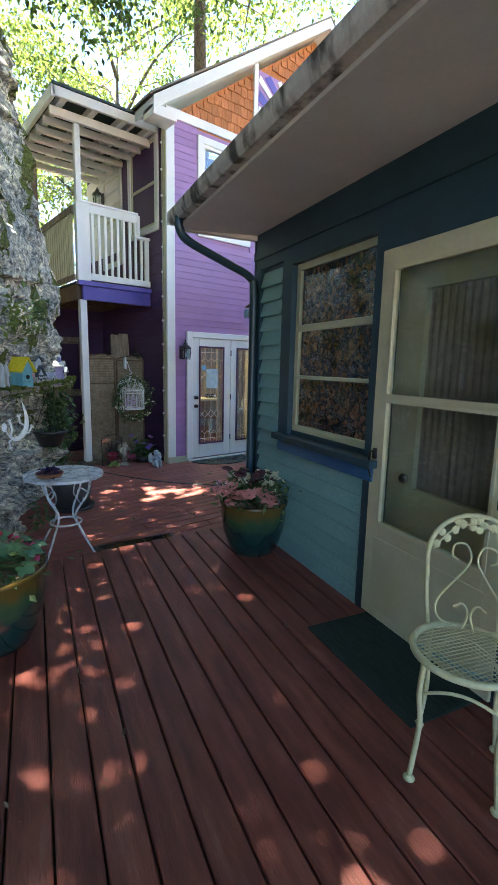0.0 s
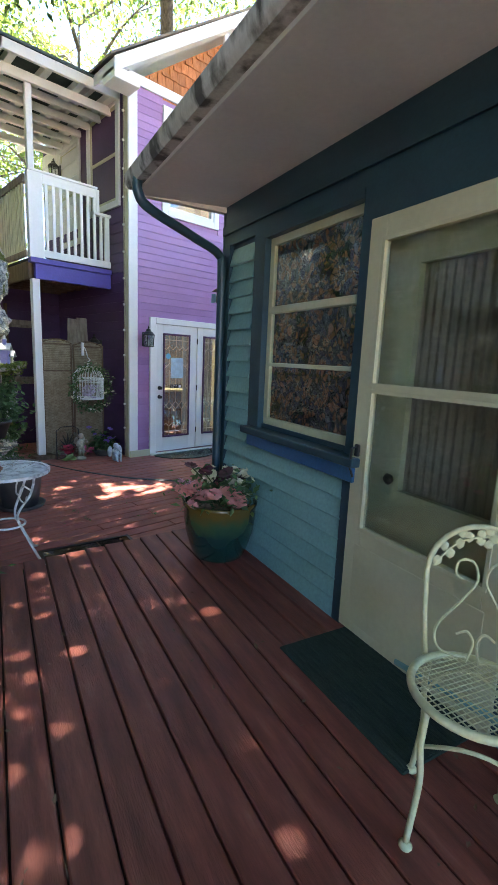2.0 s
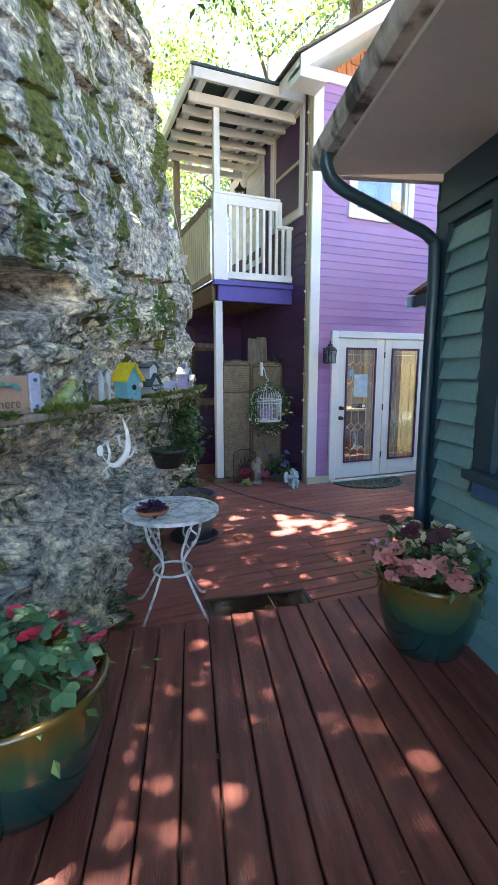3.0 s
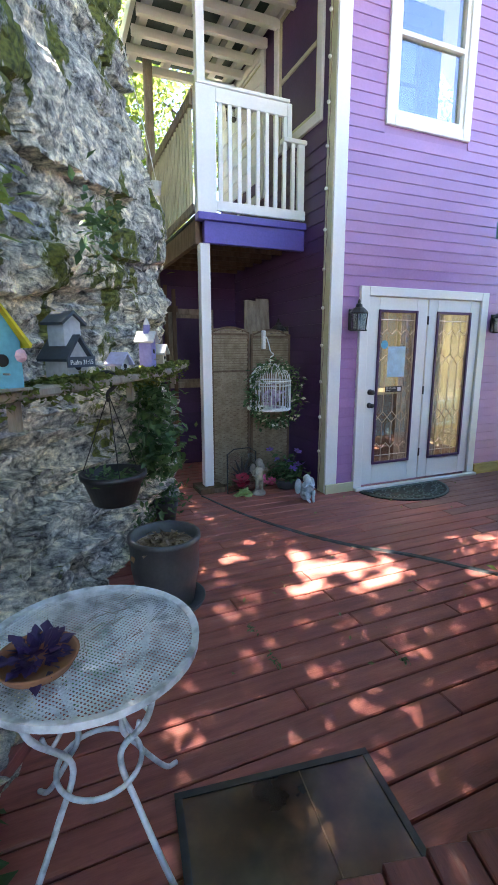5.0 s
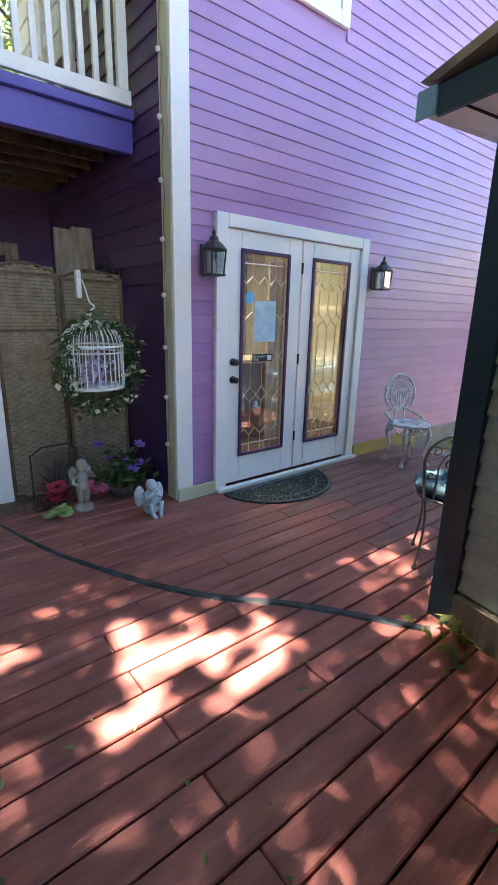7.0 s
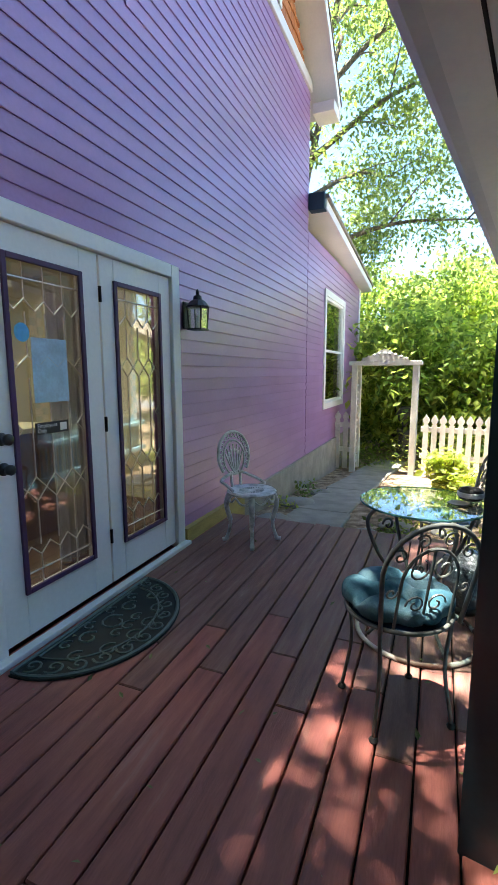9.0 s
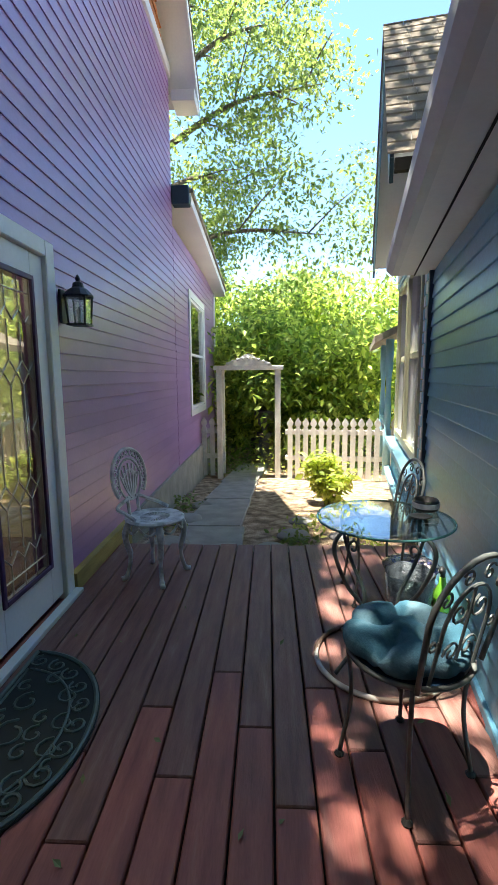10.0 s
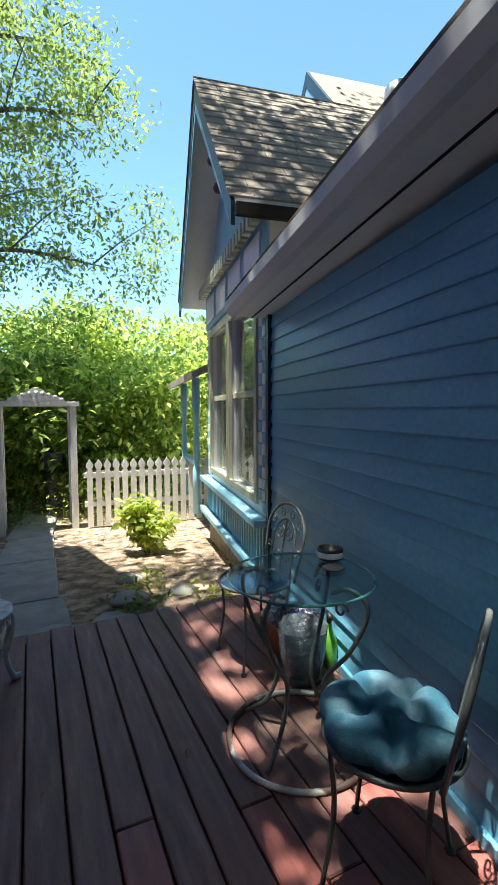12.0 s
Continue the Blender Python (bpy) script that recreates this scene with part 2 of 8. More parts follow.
def glaze():
    m, n, l, b = material("ochre to green glaze", 0.16)
    tc, sep, ramp, nz, ad = n.new("ShaderNodeTexCoord"), n.new("ShaderNodeSeparateXYZ"), n.new("ShaderNodeValToRGB"), n.new("ShaderNodeTexNoise"), n.new("ShaderNodeMath")
    nz.inputs["Scale"].default_value = 14
    l.new(tc.outputs["Object"], sep.inputs[0])
    l.new(tc.outputs["Object"], nz.inputs["Vector"])
    ad.operation = "MULTIPLY_ADD"
    ad.inputs[1].default_value = 0.10
    l.new(nz.outputs[0], ad.inputs[0])
    l.new(sep.outputs["Z"], ad.inputs[2])
    l.new(ad.outputs[0], ramp.inputs[0])
    e = ramp.color_ramp.elements
    e[0].position, e[0].color = 0.24, (0.005, 0.035, 0.033, 1)
    e[1].position, e[1].color = 0.40, (0.11, 0.072, 0.016, 1)
    e.new(0.33).color = (0.03, 0.075, 0.035, 1)
    l.new(ramp.outputs[0], b.inputs["Base Color"])
    b.inputs["Coat Weight"].default_value = 0.5
    return m


M_GLAZE = glaze()
M_CUSHION = surface("teal cushion cloth", [(0.015, 0.075, 0.115), (0.035, 0.12, 0.17), (0.15, 0.27, 0.33)], 7, fine=160, rough=0.9, bump=0.4)


def plain(name, c, rough=0.6, k=0.12):
    return surface(name, [tuple(v * (1 - k) for v in c), tuple(min(1, v * (1 + k)) for v in c)], 12, fine=60, rough=rough, bump=0.12)


M_MOSS = surface("moss", [(0.05, 0.08, 0.012), (0.12, 0.16, 0.025), (0.20, 0.22, 0.05)], 18, fine=120, rough=1.0, bump=1.0, dist=0.015)


def rock_material():
    m, n, l, b = material("limestone", 0.9)
    tc, mp = n.new("ShaderNodeTexCoord"), n.new("ShaderNodeMapping")
    mp.inputs["Rotation"].default_value, mp.inputs["Scale"].default_value = (0.1, 0, 0), (1, 1, 1.3)
    l.new(tc.outputs["Object"], mp.inputs["Vector"])

    def nz(scale, detail, rough, src=None):
        t = n.new("ShaderNodeTexNoise")
        t.inputs["Scale"].default_value, t.inputs["Detail"].default_value, t.inputs["Roughness"].default_value = scale, detail, rough
        l.new(src or mp.outputs[0], t.inputs["Vector"])
        return t.outputs[0]

    def ramp(src, stops):
        r = n.new("ShaderNodeValToRGB")
        e = r.color_ramp.elements
        e[0].position, e[0].color = stops[0][0], (*stops[0][1], 1)
        e[1].position, e[1].color = stops[-1][0], (*stops[-1][1], 1)
        for q, c in stops[1:-1]:
            e.new(q).color = (*c, 1)
        l.new(src, r.inputs[0])
        return r.outputs[0]

    def mixed(kind, f, a, c):
        x = n.new("ShaderNodeMixRGB")
        x.blend_type = kind
        for q, v in zip((0, 1, 2), (f, a, c)):
            if isinstance(v, (int, float)):
                x.inputs[q].default_value = v
            elif isinstance(v, tuple):
                x.inputs[q].default_value = (*v, 1)
            else:
                l.new(v, x.inputs[q])
        return x.outputs[0]

    base = ramp(nz(1.7, 8, 0.6), [(0.36, (0.22, 0.22, 0.21)), (0.47, (0.36, 0.355, 0.33)), (0.56, (0.46, 0.43, 0.36)), (0.66, (0.56, 0.51, 0.41))])
    grain = ramp(nz(13, 12, 0.75), [(0.37, (0.12, 0.12, 0.125)), (0.45, (0.62, 0.62, 0.63)), (0.52, (1.15, 1.12, 1.06)), (0.62, (2.2, 2.08, 1.85))])
    col = mixed("MULTIPLY", 1.0, base, grain)
    wob = n.new("ShaderNodeTexNoise")
    wob.inputs["Scale"].default_value, wob.inputs["Detail"].default_value = 2.2, 6
    l.new(mp.outputs[0], wob.inputs["Vector"])
    warp = mixed("MIX", 0.22, mp.outputs[0], wob.outputs["Color"])
    cr = n.new("ShaderNodeTexVoronoi")
    cr.feature = "DISTANCE_TO_EDGE"
    cr.inputs["Scale"].default_value = 5.0
    l.new(warp, cr.inputs["Vector"])
    crack = ramp(cr.outputs["Distance"], [(0.0, (0.4, 0.4, 0.4)), (0.05, (1, 1, 1))])
    hold = ramp(nz(1.3, 4, 0.5), [(0.50, (0, 0, 0)), (0.62, (1, 1, 1))])
    col = mixed("MULTIPLY", hold, col, crack)
    mp2 = n.new("ShaderNodeMapping")
    mp2.inputs["Rotation"].default_value, mp2.inputs["Scale"].default_value = (-0.5, 0, 0), (1.6, 1.9, 0.6)
    l.new(tc.outputs["Object"], mp2.inputs["Vector"])
    sep = n.new("ShaderNodeSeparateXYZ")
    l.new(tc.outputs["Object"], sep.inputs[0])
    hi = n.new("ShaderNodeMapRange")
    hi.inputs["From Min"].default_value, hi.inputs["From Max"].default_value, hi.inputs["To Max"].default_value = 1.4, 3.2, 0.09
    l.new(sep.outputs["Z"], hi.inputs["Value"])
    su = n.new("ShaderNodeMath")
    l.new(nz(1.9, 10, 0.68, mp2.outputs[0]), su.inputs[0])
    l.new(hi.outputs[0], su.inputs[1])
    moss = ramp(su.outputs[0], [(0.60, (0, 0, 0)), (0.63, (1, 1, 1))])
    mcol = ramp(nz(30, 6, 0.6), [(0.35, (0.04, 0.05, 0.01)), (0.65, (0.16, 0.17, 0.03))])
    l.new(mixed("MIX", moss, col, mcol), b.inputs["Base Color"])
    h = n.new("ShaderNodeMath")
    h.operation = "MULTIPLY_ADD"
    h.inputs[1].default_value = 0.35
    l.new(crack, h.inputs[0])
    l.new(nz(7, 15, 0.66), h.inputs[2])
    bp = n.new("ShaderNodeBump")
    bp.inputs["Strength"].default_value, bp.inputs["Distance"].default_value = 1.0, 0.032
    l.new(h.outputs[0], bp.inputs["Height"])
    l.new(bp.outputs[0], b.inputs["Normal"])
    return m


M_ROCK = rock_material()

# ---- mesh tools ----
def part(name, bm, mat, parent=None, label="", kind="", smooth=False):
    """One bmesh as one mesh object under a thing or a part."""
    me = bpy.data.meshes.new(name)
    if smooth:
        for f in bm.faces:
            f.smooth = True
    bm.to_mesh(me)
    bm.free()
    me.materials.append(mat)
    ob = new(name, me)
    ob.parent = parent
    return tagged(ob, label, kind=kind)


def thing(name, m, label, category, group="", parent=None):
    ob = new(name)
    ob.matrix_basis = m
    ob.empty_display_size = 0.1
    ob.parent = parent
    return tagged(ob, label, category, group)


def shared(name, me, parent, m):
    ob = new(name, me)
    ob.parent = parent
    ob.matrix_basis = m
    return ob


def box(bm, x0, y0, z0, x1, y1, z1):
    v = [bm.verts.new((x, y, z)) for x in (x0, x1) for y in (y0, y1) for z in (z0, z1)]
    for a, b, c, d in ((0, 1, 3, 2), (4, 6, 7, 5), (0, 4, 5, 1), (2, 3, 7, 6), (0, 2, 6, 4), (1, 5, 7, 3)):
        bm.faces.new((v[a], v[b], v[c], v[d]))
    return v


def boxes(*bs):
    bm = bmesh.new()
    for b in bs:
        box(bm, *b)
    return bm


def bevelled(bm, w=0.004, seg=1):
    bmesh.ops.recalc_face_normals(bm, faces=bm.faces)
    bmesh.ops.bevel(bm, geom=list(bm.edges), offset=w, segments=seg, affect="EDGES", profile=0.7)
    return bm


def bbox(*b, w=0.004):
    return bevelled(boxes(b), w)


def tube(bm, pts, r, seg=8, closed=False):
    """A round bar along the points; r is one radius or one for each point."""
    pts = [Vector(p) for p in pts]
    n = len(pts)
    rs = r if isinstance(r, (list, tuple)) else [r] * n
    rings, up = [], None
    for i, p in enumerate(pts):
        a, b = (pts[i - 1], pts[(i + 1) % n]) if closed else (pts[max(i - 1, 0)], pts[min(i + 1, n - 1)])
        d = (b - a).normalized()
        if up is None:
            up = d.orthogonal().normalized()
        up = (up - d * up.dot(d)).normalized()
        w = d.cross(up)
        rings.append([bm.verts.new(p + rs[i] * (math.cos(k * math.tau / seg) * up + math.sin(k * math.tau / seg) * w)) for k in range(seg)])
    for i in range(n if closed else n - 1):
        q, s = rings[i], rings[(i + 1) % n]
        for k in range(seg):
            bm.faces.new((q[k], q[(k + 1) % seg], s[(k + 1) % seg], s[k]))
    if not closed:
        bm.faces.new(list(reversed(rings[0])))
        bm.faces.new(rings[-1])
    return bm


def lathe(bm, prof, seg=32, at=(0, 0, 0)):
    """Turn a profile of (radius, height) about z."""
    rings = []
    for r, z in prof:
        rings.append([bm.verts.new((at[0] + max(r, 1e-4) * math.cos(k * math.tau / seg), at[1] + max(r, 1e-4) * math.sin(k * math.tau / seg), at[2] + z)) for k in range(seg)])
    for q, s in zip(rings, rings[1:]):
        for k in range(seg):
            bm.faces.new((q[k], q[(k + 1) % seg], s[(k + 1) % seg], s[k]))
    bm.faces.new(list(reversed(rings[0])))
    bm.faces.new(rings[-1])
    return bm


def circle(r, z=0.0, n=24, at=(0, 0), a0=0.0, a1=math.tau, ry=None):
    ry = r if ry is None else ry
    m = n if abs(a1 - a0 - math.tau) < 1e-6 else n + 1
    return [(at[0] + r * math.cos(a0 + (a1 - a0) * k / n), at[1] + ry * math.sin(a0 + (a1 - a0) * k / n), z) for k in range(m)]


def bez(pts, n=14):
    """A smooth line through the points."""
    p = [Vector(q) for q in pts]
    p = [p[0] * 2 - p[1]] + p + [p[-1] * 2 - p[-2]]
    out = []
    for i in range(1, len(p) - 2):
        for k in range(n):
            t = k / n
            out.append(0.5 * (2 * p[i] + (p[i + 1] - p[i - 1]) * t + (2 * p[i - 1] - 5 * p[i] + 4 * p[i + 1] - p[i + 2]) * t * t + (3 * p[i] - p[i - 1] - 3 * p[i + 1] + p[i + 2]) * t ** 3))
    out.append(p[-2])
    return out


def prism(bm, outline, y0, y1, axis="y"):
    """A flat outline of (a, z) made thick along y (or x)."""
    f = (lambda a, z, t: (a, t, z)) if axis == "y" else (lambda a, z, t: (t, a, z)) if axis == "x" else (lambda a, z, t: (a, z, t))
    A = [bm.verts.new(f(a, z, y0)) for a, z in outline]
    B = [bm.verts.new(f(a, z, y1)) for a, z in outline]
    bm.faces.new(A)
    bm.faces.new(list(reversed(B)))
    n = len(A)
    for i in range(n):
        bm.faces.new((A[(i + 1) % n], A[i], B[i], B[(i + 1) % n]))
    bmesh.ops.recalc_face_normals(bm, faces=bm.faces)
    return bm


def leaves(name, centres, size, mat, parent, rng, spread=0.0, droop=0.3, label="", kind="", aspect=0.5):
    """A crown: one folded leaf of six corners at each centre."""
    c = np.asarray(centres, float)
    n = len(c)
    if spread:
        c = c + rng.normal(0, spread, (n, 3))
    d = rng.normal(0, 1, (n, 3))
    d[:, 2] = d[:, 2] * 0.6 - droop
    d /= np.linalg.norm(d, axis=1)[:, None]
    w = np.cross(d, rng.normal(0, 0.35, (n, 3)) + (0, 0, 1))
    w /= np.linalg.norm(w, axis=1)[:, None] + 1e-9
    u = np.cross(w, d)
    s = size * rng.uniform(0.6, 1.3, n)[:, None]
    v = np.stack([c, c + d * s * 0.45 + w * s * aspect / 2 + u * s * 0.08, c + d * s, c + d * s * 0.45 - w * s * aspect / 2 + u * s * 0.08], 1).reshape(-1, 3)
    k = np.arange(n)[:, None] * 4
    f = np.concatenate([k + (0, 1, 2), k + (0, 2, 3)]).tolist()
    me = bpy.data.meshes.new(name)
    me.from_pydata(v.tolist(), [], f)
    me.materials.append(mat)
    ob = new(name, me)
    ob.parent = parent
    return tagged(ob, label, kind=kind)


def rows_of(z0, z1, pitch):
    n = max(1, round((z1 - z0) / pitch))
    return [(z0 + i * (z1 - z0) / n, z0 + (i + 1) * (z1 - z0) / n) for i in range(n)]


def clapboards(parent, mat, a0, a1, z0, z1, pitch, holes=(), axis="x", face=0.0, out=-1.0, name="clapboard", lap=0.010):
    """Overlapping boards on a wall that runs along x or y; holes are (a0, a1, z0, z1). The face looks to out."""
    for lo, hi in rows_of(z0, z1, pitch):
        cuts = [(a0, a1)]
        for h0, h1, hz0, hz1 in holes:
            if hi > hz0 + 0.004 and lo < hz1 - 0.004:
                cuts = [c for s, e in cuts for c in ((s, min(e, h0)), (max(s, h1), e)) if c[1] - c[0] > 0.01]
        for s, e in cuts:
            bm = bmesh.new()
            prof = [(0.0, lo - 0.006), (out * (lap + 0.008), lo - 0.006), (out * (lap + 0.009), lo), (out * 0.004, hi), (0.0, hi)]
            A, B = [], []
            for t, z in prof:
                p = face + t
                A.append(bm.verts.new((s, p, z) if axis == "x" else (p, s, z)))
                B.append(bm.verts.new((e, p, z) if axis == "x" else (p, e, z)))
            bm.faces.new(A)
            bm.faces.new(list(reversed(B)))
            for i in range(5):
                bm.faces.new((A[(i + 1) % 5], A[i], B[i], B[(i + 1) % 5]))
            bmesh.ops.recalc_face_normals(bm, faces=bm.faces)
            part(name, bm, mat, parent)


def wall_with_holes(a0, a1, z0, z1, holes, t0, t1, axis="x"):
    """A wall slab with real openings."""
    bm = bmesh.new()
    xs = sorted({a0, a1, *[h[0] for h in holes], *[h[1] for h in holes]})
    for s, e in zip(xs, xs[1:]):
        mid = (s + e) / 2
        spans = [(z0, z1)]
        for h in holes:
            if h[0] < mid < h[1]:
                spans = [c for lo, hi in spans for c in ((lo, min(hi, h[2])), (max(lo, h[3]), hi)) if c[1] - c[0] > 0.001]
        for lo, hi in spans:
            box(bm, *((s, t0, lo, e, t1, hi) if axis == "x" else (t0, s, lo, t1, e, hi)))
    return bm


def frame_of(a0, a1, z0, z1, w, t0, t1, axis="x"):
    """Four mitre-free bars round an opening, outside size given."""
    bars = ((a0, z0, a0 + w, z1), (a1 - w, z0, a1, z1), (a0 + w, z0, a1 - w, z0 + w), (a0 + w, z1 - w, a1 - w, z1))
    return boxes(*[((p, t0, q, r, t1, s) if axis == "x" else (t0, p, q, t1, r, s)) for p, q, r, s in bars])

# ---- ground and decks ----
rng = np.random.default_rng(7)


def ground_height(x, y):
    z = -0.35
    if x > 6.4:
        z = -0.12 - 0.086 * min(x - 6.4, 6.5)
    return z


bm = bmesh.new()
xs = [-400, -60, -20, -8, -3, 0, 3, 6.45] + [6.5 + 0.25 * i for i in range(36)] + [16, 18, 22, 30, 60, 400]
ys = [-400, -60, -20, -8, -4, -2, 0] + [1 + 0.25 * i for i in range(30)] + [9, 11, 15, 25, 60, 400]
grid = [[bm.verts.new((x, y, ground_height(x, y) + (0.03 * noise.noise((x * 1.7, y * 1.7, 0)) if 6.6 < x < 16 and 2 < y < 8 else 0))) for y in ys] for x in xs]
for i in range(len(xs) - 1):
    for j in range(len(ys) - 1):
        bm.faces.new((grid[i][j], grid[i + 1][j], grid[i + 1][j + 1], grid[i][j + 1]))
part("ground", bm, M_MULCH, kind="structure", label="earth ground with leaf litter and short weeds", smooth=True)

DECK = thing("lower_deck", pose(0, 0, 0), "red-stained wooden deck of long boards, weathered grey and colour-shaded in the alley", "deck")
tagged(DECK, kind="structure")
UPPER = thing("upper_deck", pose(2.59, 3.06, 0, 0, 0, -14.5), "red-stained raised wooden deck with dark gaps between the boards", "deck")
tagged(UPPER, kind="structure")
# solid near-black slabs stand in for the shade between deck boards
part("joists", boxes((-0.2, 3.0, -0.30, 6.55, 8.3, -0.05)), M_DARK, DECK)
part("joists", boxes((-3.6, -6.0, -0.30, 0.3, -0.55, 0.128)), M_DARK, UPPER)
PITCH = 0.137


# Alley boards: grey wear, with the alley's shade also mixed into the colour.
M_DECKOLD_SHADE = surface("weathered grey deck stain with shade", [(0.145, 0.058, 0.046), (0.20, 0.085, 0.069), (0.235, 0.115, 0.093), (0.29, 0.175, 0.15)], 3.5, stretch=(1, 8, 8), fine=26, rough=0.45, bump=0.4, spread=0.16, lo=0.3, hi=0.75, rough2=0.65, detail=9)


def board(parent, x0, x1, y0, y1, top, along="x"):
    bm = bevelled(boxes((x0, y0, top - 0.038, x1, y1, top)), 0.005)
    bmesh.ops.translate(bm, verts=bm.verts, vec=(-x0, -y0, 0))
    ob = part("deck_board", bm, M_DECKOLD_SHADE if x0 > 4.1 and y0 < 6.3 else M_DECK, parent)
    ob.location = (x0, y0, 0)
    return ob


y = 3.121
k = 0
while y < 8.3:
    x, i = 0.3, 0
    ends = [6.58 + 0.015 * math.sin(k * 2.3)]
    j = 0.2 + ((k * 1.37) % 2.4)
    if y < 4.3:
        j = (1.99, 2.575, 3.16)[k % 3]
    elif y < 5.3:
        j = (1.99, 2.57, 3.17, 2.57)[k % 4]
    else:
        j = 2.2 + 0.6 * (k % 3)
    ends.insert(0, j)
    if y < 6.3:
        ends.insert(1, 4.12 + 0.90 * ((k * 0.37) % 1.0))
    last = -0.3
    for e in ends:
        board(DECK, last, e - 0.004, y, y + PITCH - 0.008, 0.0)
        last = e
    y += PITCH
    k += 1
# boards of the raised deck run with the cottage wall
M_DECKY = surface("red deck stain lengthwise", [(0.115, 0.027, 0.020), (0.175, 0.046, 0.034), (0.235, 0.070, 0.050), (0.29, 0.13, 0.105)], 3.0, stretch=(7, 1, 7), fine=26, rough=0.36, bump=0.6, spread=0.22, lo=0.3, hi=0.78, rough2=0.6, detail=9)
PITCH = 0.135
x, k = 0.0, 0
while x > -3.7:
    y1 = 0.08 + 0.15 * x
    cuts = [-6.0, -3.1 - ((k * 0.83) % 1.6), y1]
    for a, b in zip(cuts, cuts[1:]):
        bm = bevelled(boxes((0, 0, 0.132, PITCH - 0.008, b - a - 0.004, 0.17)), 0.005)
        ob = part("deck_board", bm, M_DECKY, UPPER)
        ob.location = (x - PITCH, a, 0)
    x -= PITCH
    k += 1

# step face in near-black, painting the shade under the deck edge
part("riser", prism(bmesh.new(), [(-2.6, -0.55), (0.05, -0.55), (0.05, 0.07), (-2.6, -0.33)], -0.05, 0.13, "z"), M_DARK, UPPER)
# kerb board along the cliff
for a, b in (((0.30, 3.2), (0.78, 3.95)), ((0.78, 3.95), (1.25, 4.75))):
    d = Vector(b) - Vector(a)
    kb = part("kerb_board", bbox(0, 0, -0.02, d.length, 0.09, 0.06), M_DECK, DECK)
    kb.matrix_basis = pose(a[0], a[1], 0, 0, 0, math.degrees(math.atan2(d.y, d.x)))
path = []
for (xa, ya, xb, yb) in ((6.62, 5.22, 7.6, 5.28), (7.62, 5.28, 9.2, 5.27), (9.22, 5.25, 10.9, 5.22), (10.92, 5.2, 13.5, 5.05)):
    bm = bmesh.new()
    wl = 0.62
    prism(bm, [(xa, ya + 0.20), (xb, yb + 0.16), (xb, yb + 0.16 + wl), (xa, ya + 0.22 + wl)], -0.1, 0.035, "z")
    for v in bm.verts:
        v.co.z += ground_height(v.co.x, 5)
    path.append(part("path_slab", bevelled(bm, 0.012), M_CONCRETE, None, "grey concrete garden path slab", "structure"))
for i, (x, y, r) in enumerate(((6.72, 5.55, .20), (6.75, 5.15, .18), (6.70, 4.80, .12), (7.3, 4.95, .16), (7.9, 4.85, .13), (6.9, 6.1, .2), (7.9, 6.15, .22), (8.8, 6.05, .15), (6.75, 5.95, .15), (7.25, 4.5, .12))):
    bm = bmesh.new()
    bmesh.ops.create_icosphere(bm, subdivisions=3, radius=r)
    for v in bm.verts:
        v.co *= 1 + 0.25 * noise.noise(v.co * 6 + Vector((i, 0, 0)))
        v.co.z *= 0.3
    st = part("stepping_stone", bm, M_CONCRETE, None, "flat pale stone half sunk in the garden soil", smooth=True)
    st.location = (x, y, ground_height(x, y) + 0.02)
    tagged(st, category="stone", group="flat stones in the garden")

# ---- windows and doors ----
def window(name, parent, m, w, h, trim, t_mat, s_mat, panes, mullion=None, sill=None, back=True):
    """A window in a plane that looks to -y: casing (the window itself), sash, panes; x from 0 to w, z from 0 to h outside the casing."""
    win = part(name, bevelled(frame_of(0, w, 0, h, trim, -0.035, 0.0), 0.004), t_mat, parent)
    win.matrix_basis = m
    a, b = trim, w - trim
    n = len(panes)
    z = [trim + (h - 2 * trim) * q for q in panes] + [h - trim]
    bm = frame_of(a, b, trim, h - trim, 0.045, -0.012, 0.05)
    for q in z[1:-1]:
        box(bm, a + 0.045, -0.016, q - 0.02, b - 0.045, 0.045, q + 0.02)
    part("sash", bm, s_mat, win)
    for q, r in zip(z, z[1:]):
        part("pane", boxes((a + 0.04, 0.02, q + 0.02, b - 0.04, 0.026, r - 0.02)), mullion or M_PANE, win)
    if back:
        part("interior_dark", boxes((a, 0.35, trim, b, 0.36, h - trim)), M_GLASSDARK, win)
    if sill:
        part("sill", bbox(-0.05, -0.10, -0.05, w + 0.05, 0.0, 0.0), sill, win)
    return win


FACE_WEST = -90  # turns a window that looks to -y until it looks to -x

# ---- purple house ----
PY, PX0, PX1 = 6.47, 3.65, 9.4
PURPLE = thing("purple_house", pose(0, 0, 0), "two-storey purple clapboard house with white trim and a shingled gable", "house")
doors_hole = (4.07, 5.63, 0.0, 2.03)
wall = part("wall", wall_with_holes(PX0, PX1, -0.3, 5.1, [doors_hole, (4.26, 5.16, 3.66, 4.95)], PY, PY + 0.16), M_PURPLE, PURPLE)
clapboards(wall, M_PURPLE, PX0 + 0.12, PX1 - 0.02, 0.10, 5.12, 0.1, [(3.975, 5.725, 0, 2.11), (4.18, 5.245, 3.58, 5.03)], face=PY, lap=0.004)
ext = part("wall", wall_with_holes(PX1, 14.0, -0.3, 3.35, [(10.55, 12.07, 0.81, 2.63)], PY, PY + 0.16), M_PURPLE, PURPLE)
clapboards(ext, M_PURPLE, PX1, 13.9, 0.10, 3.3, 0.1, [(10.45, 12.17, 0.71, 2.73)], face=PY, lap=0.004)
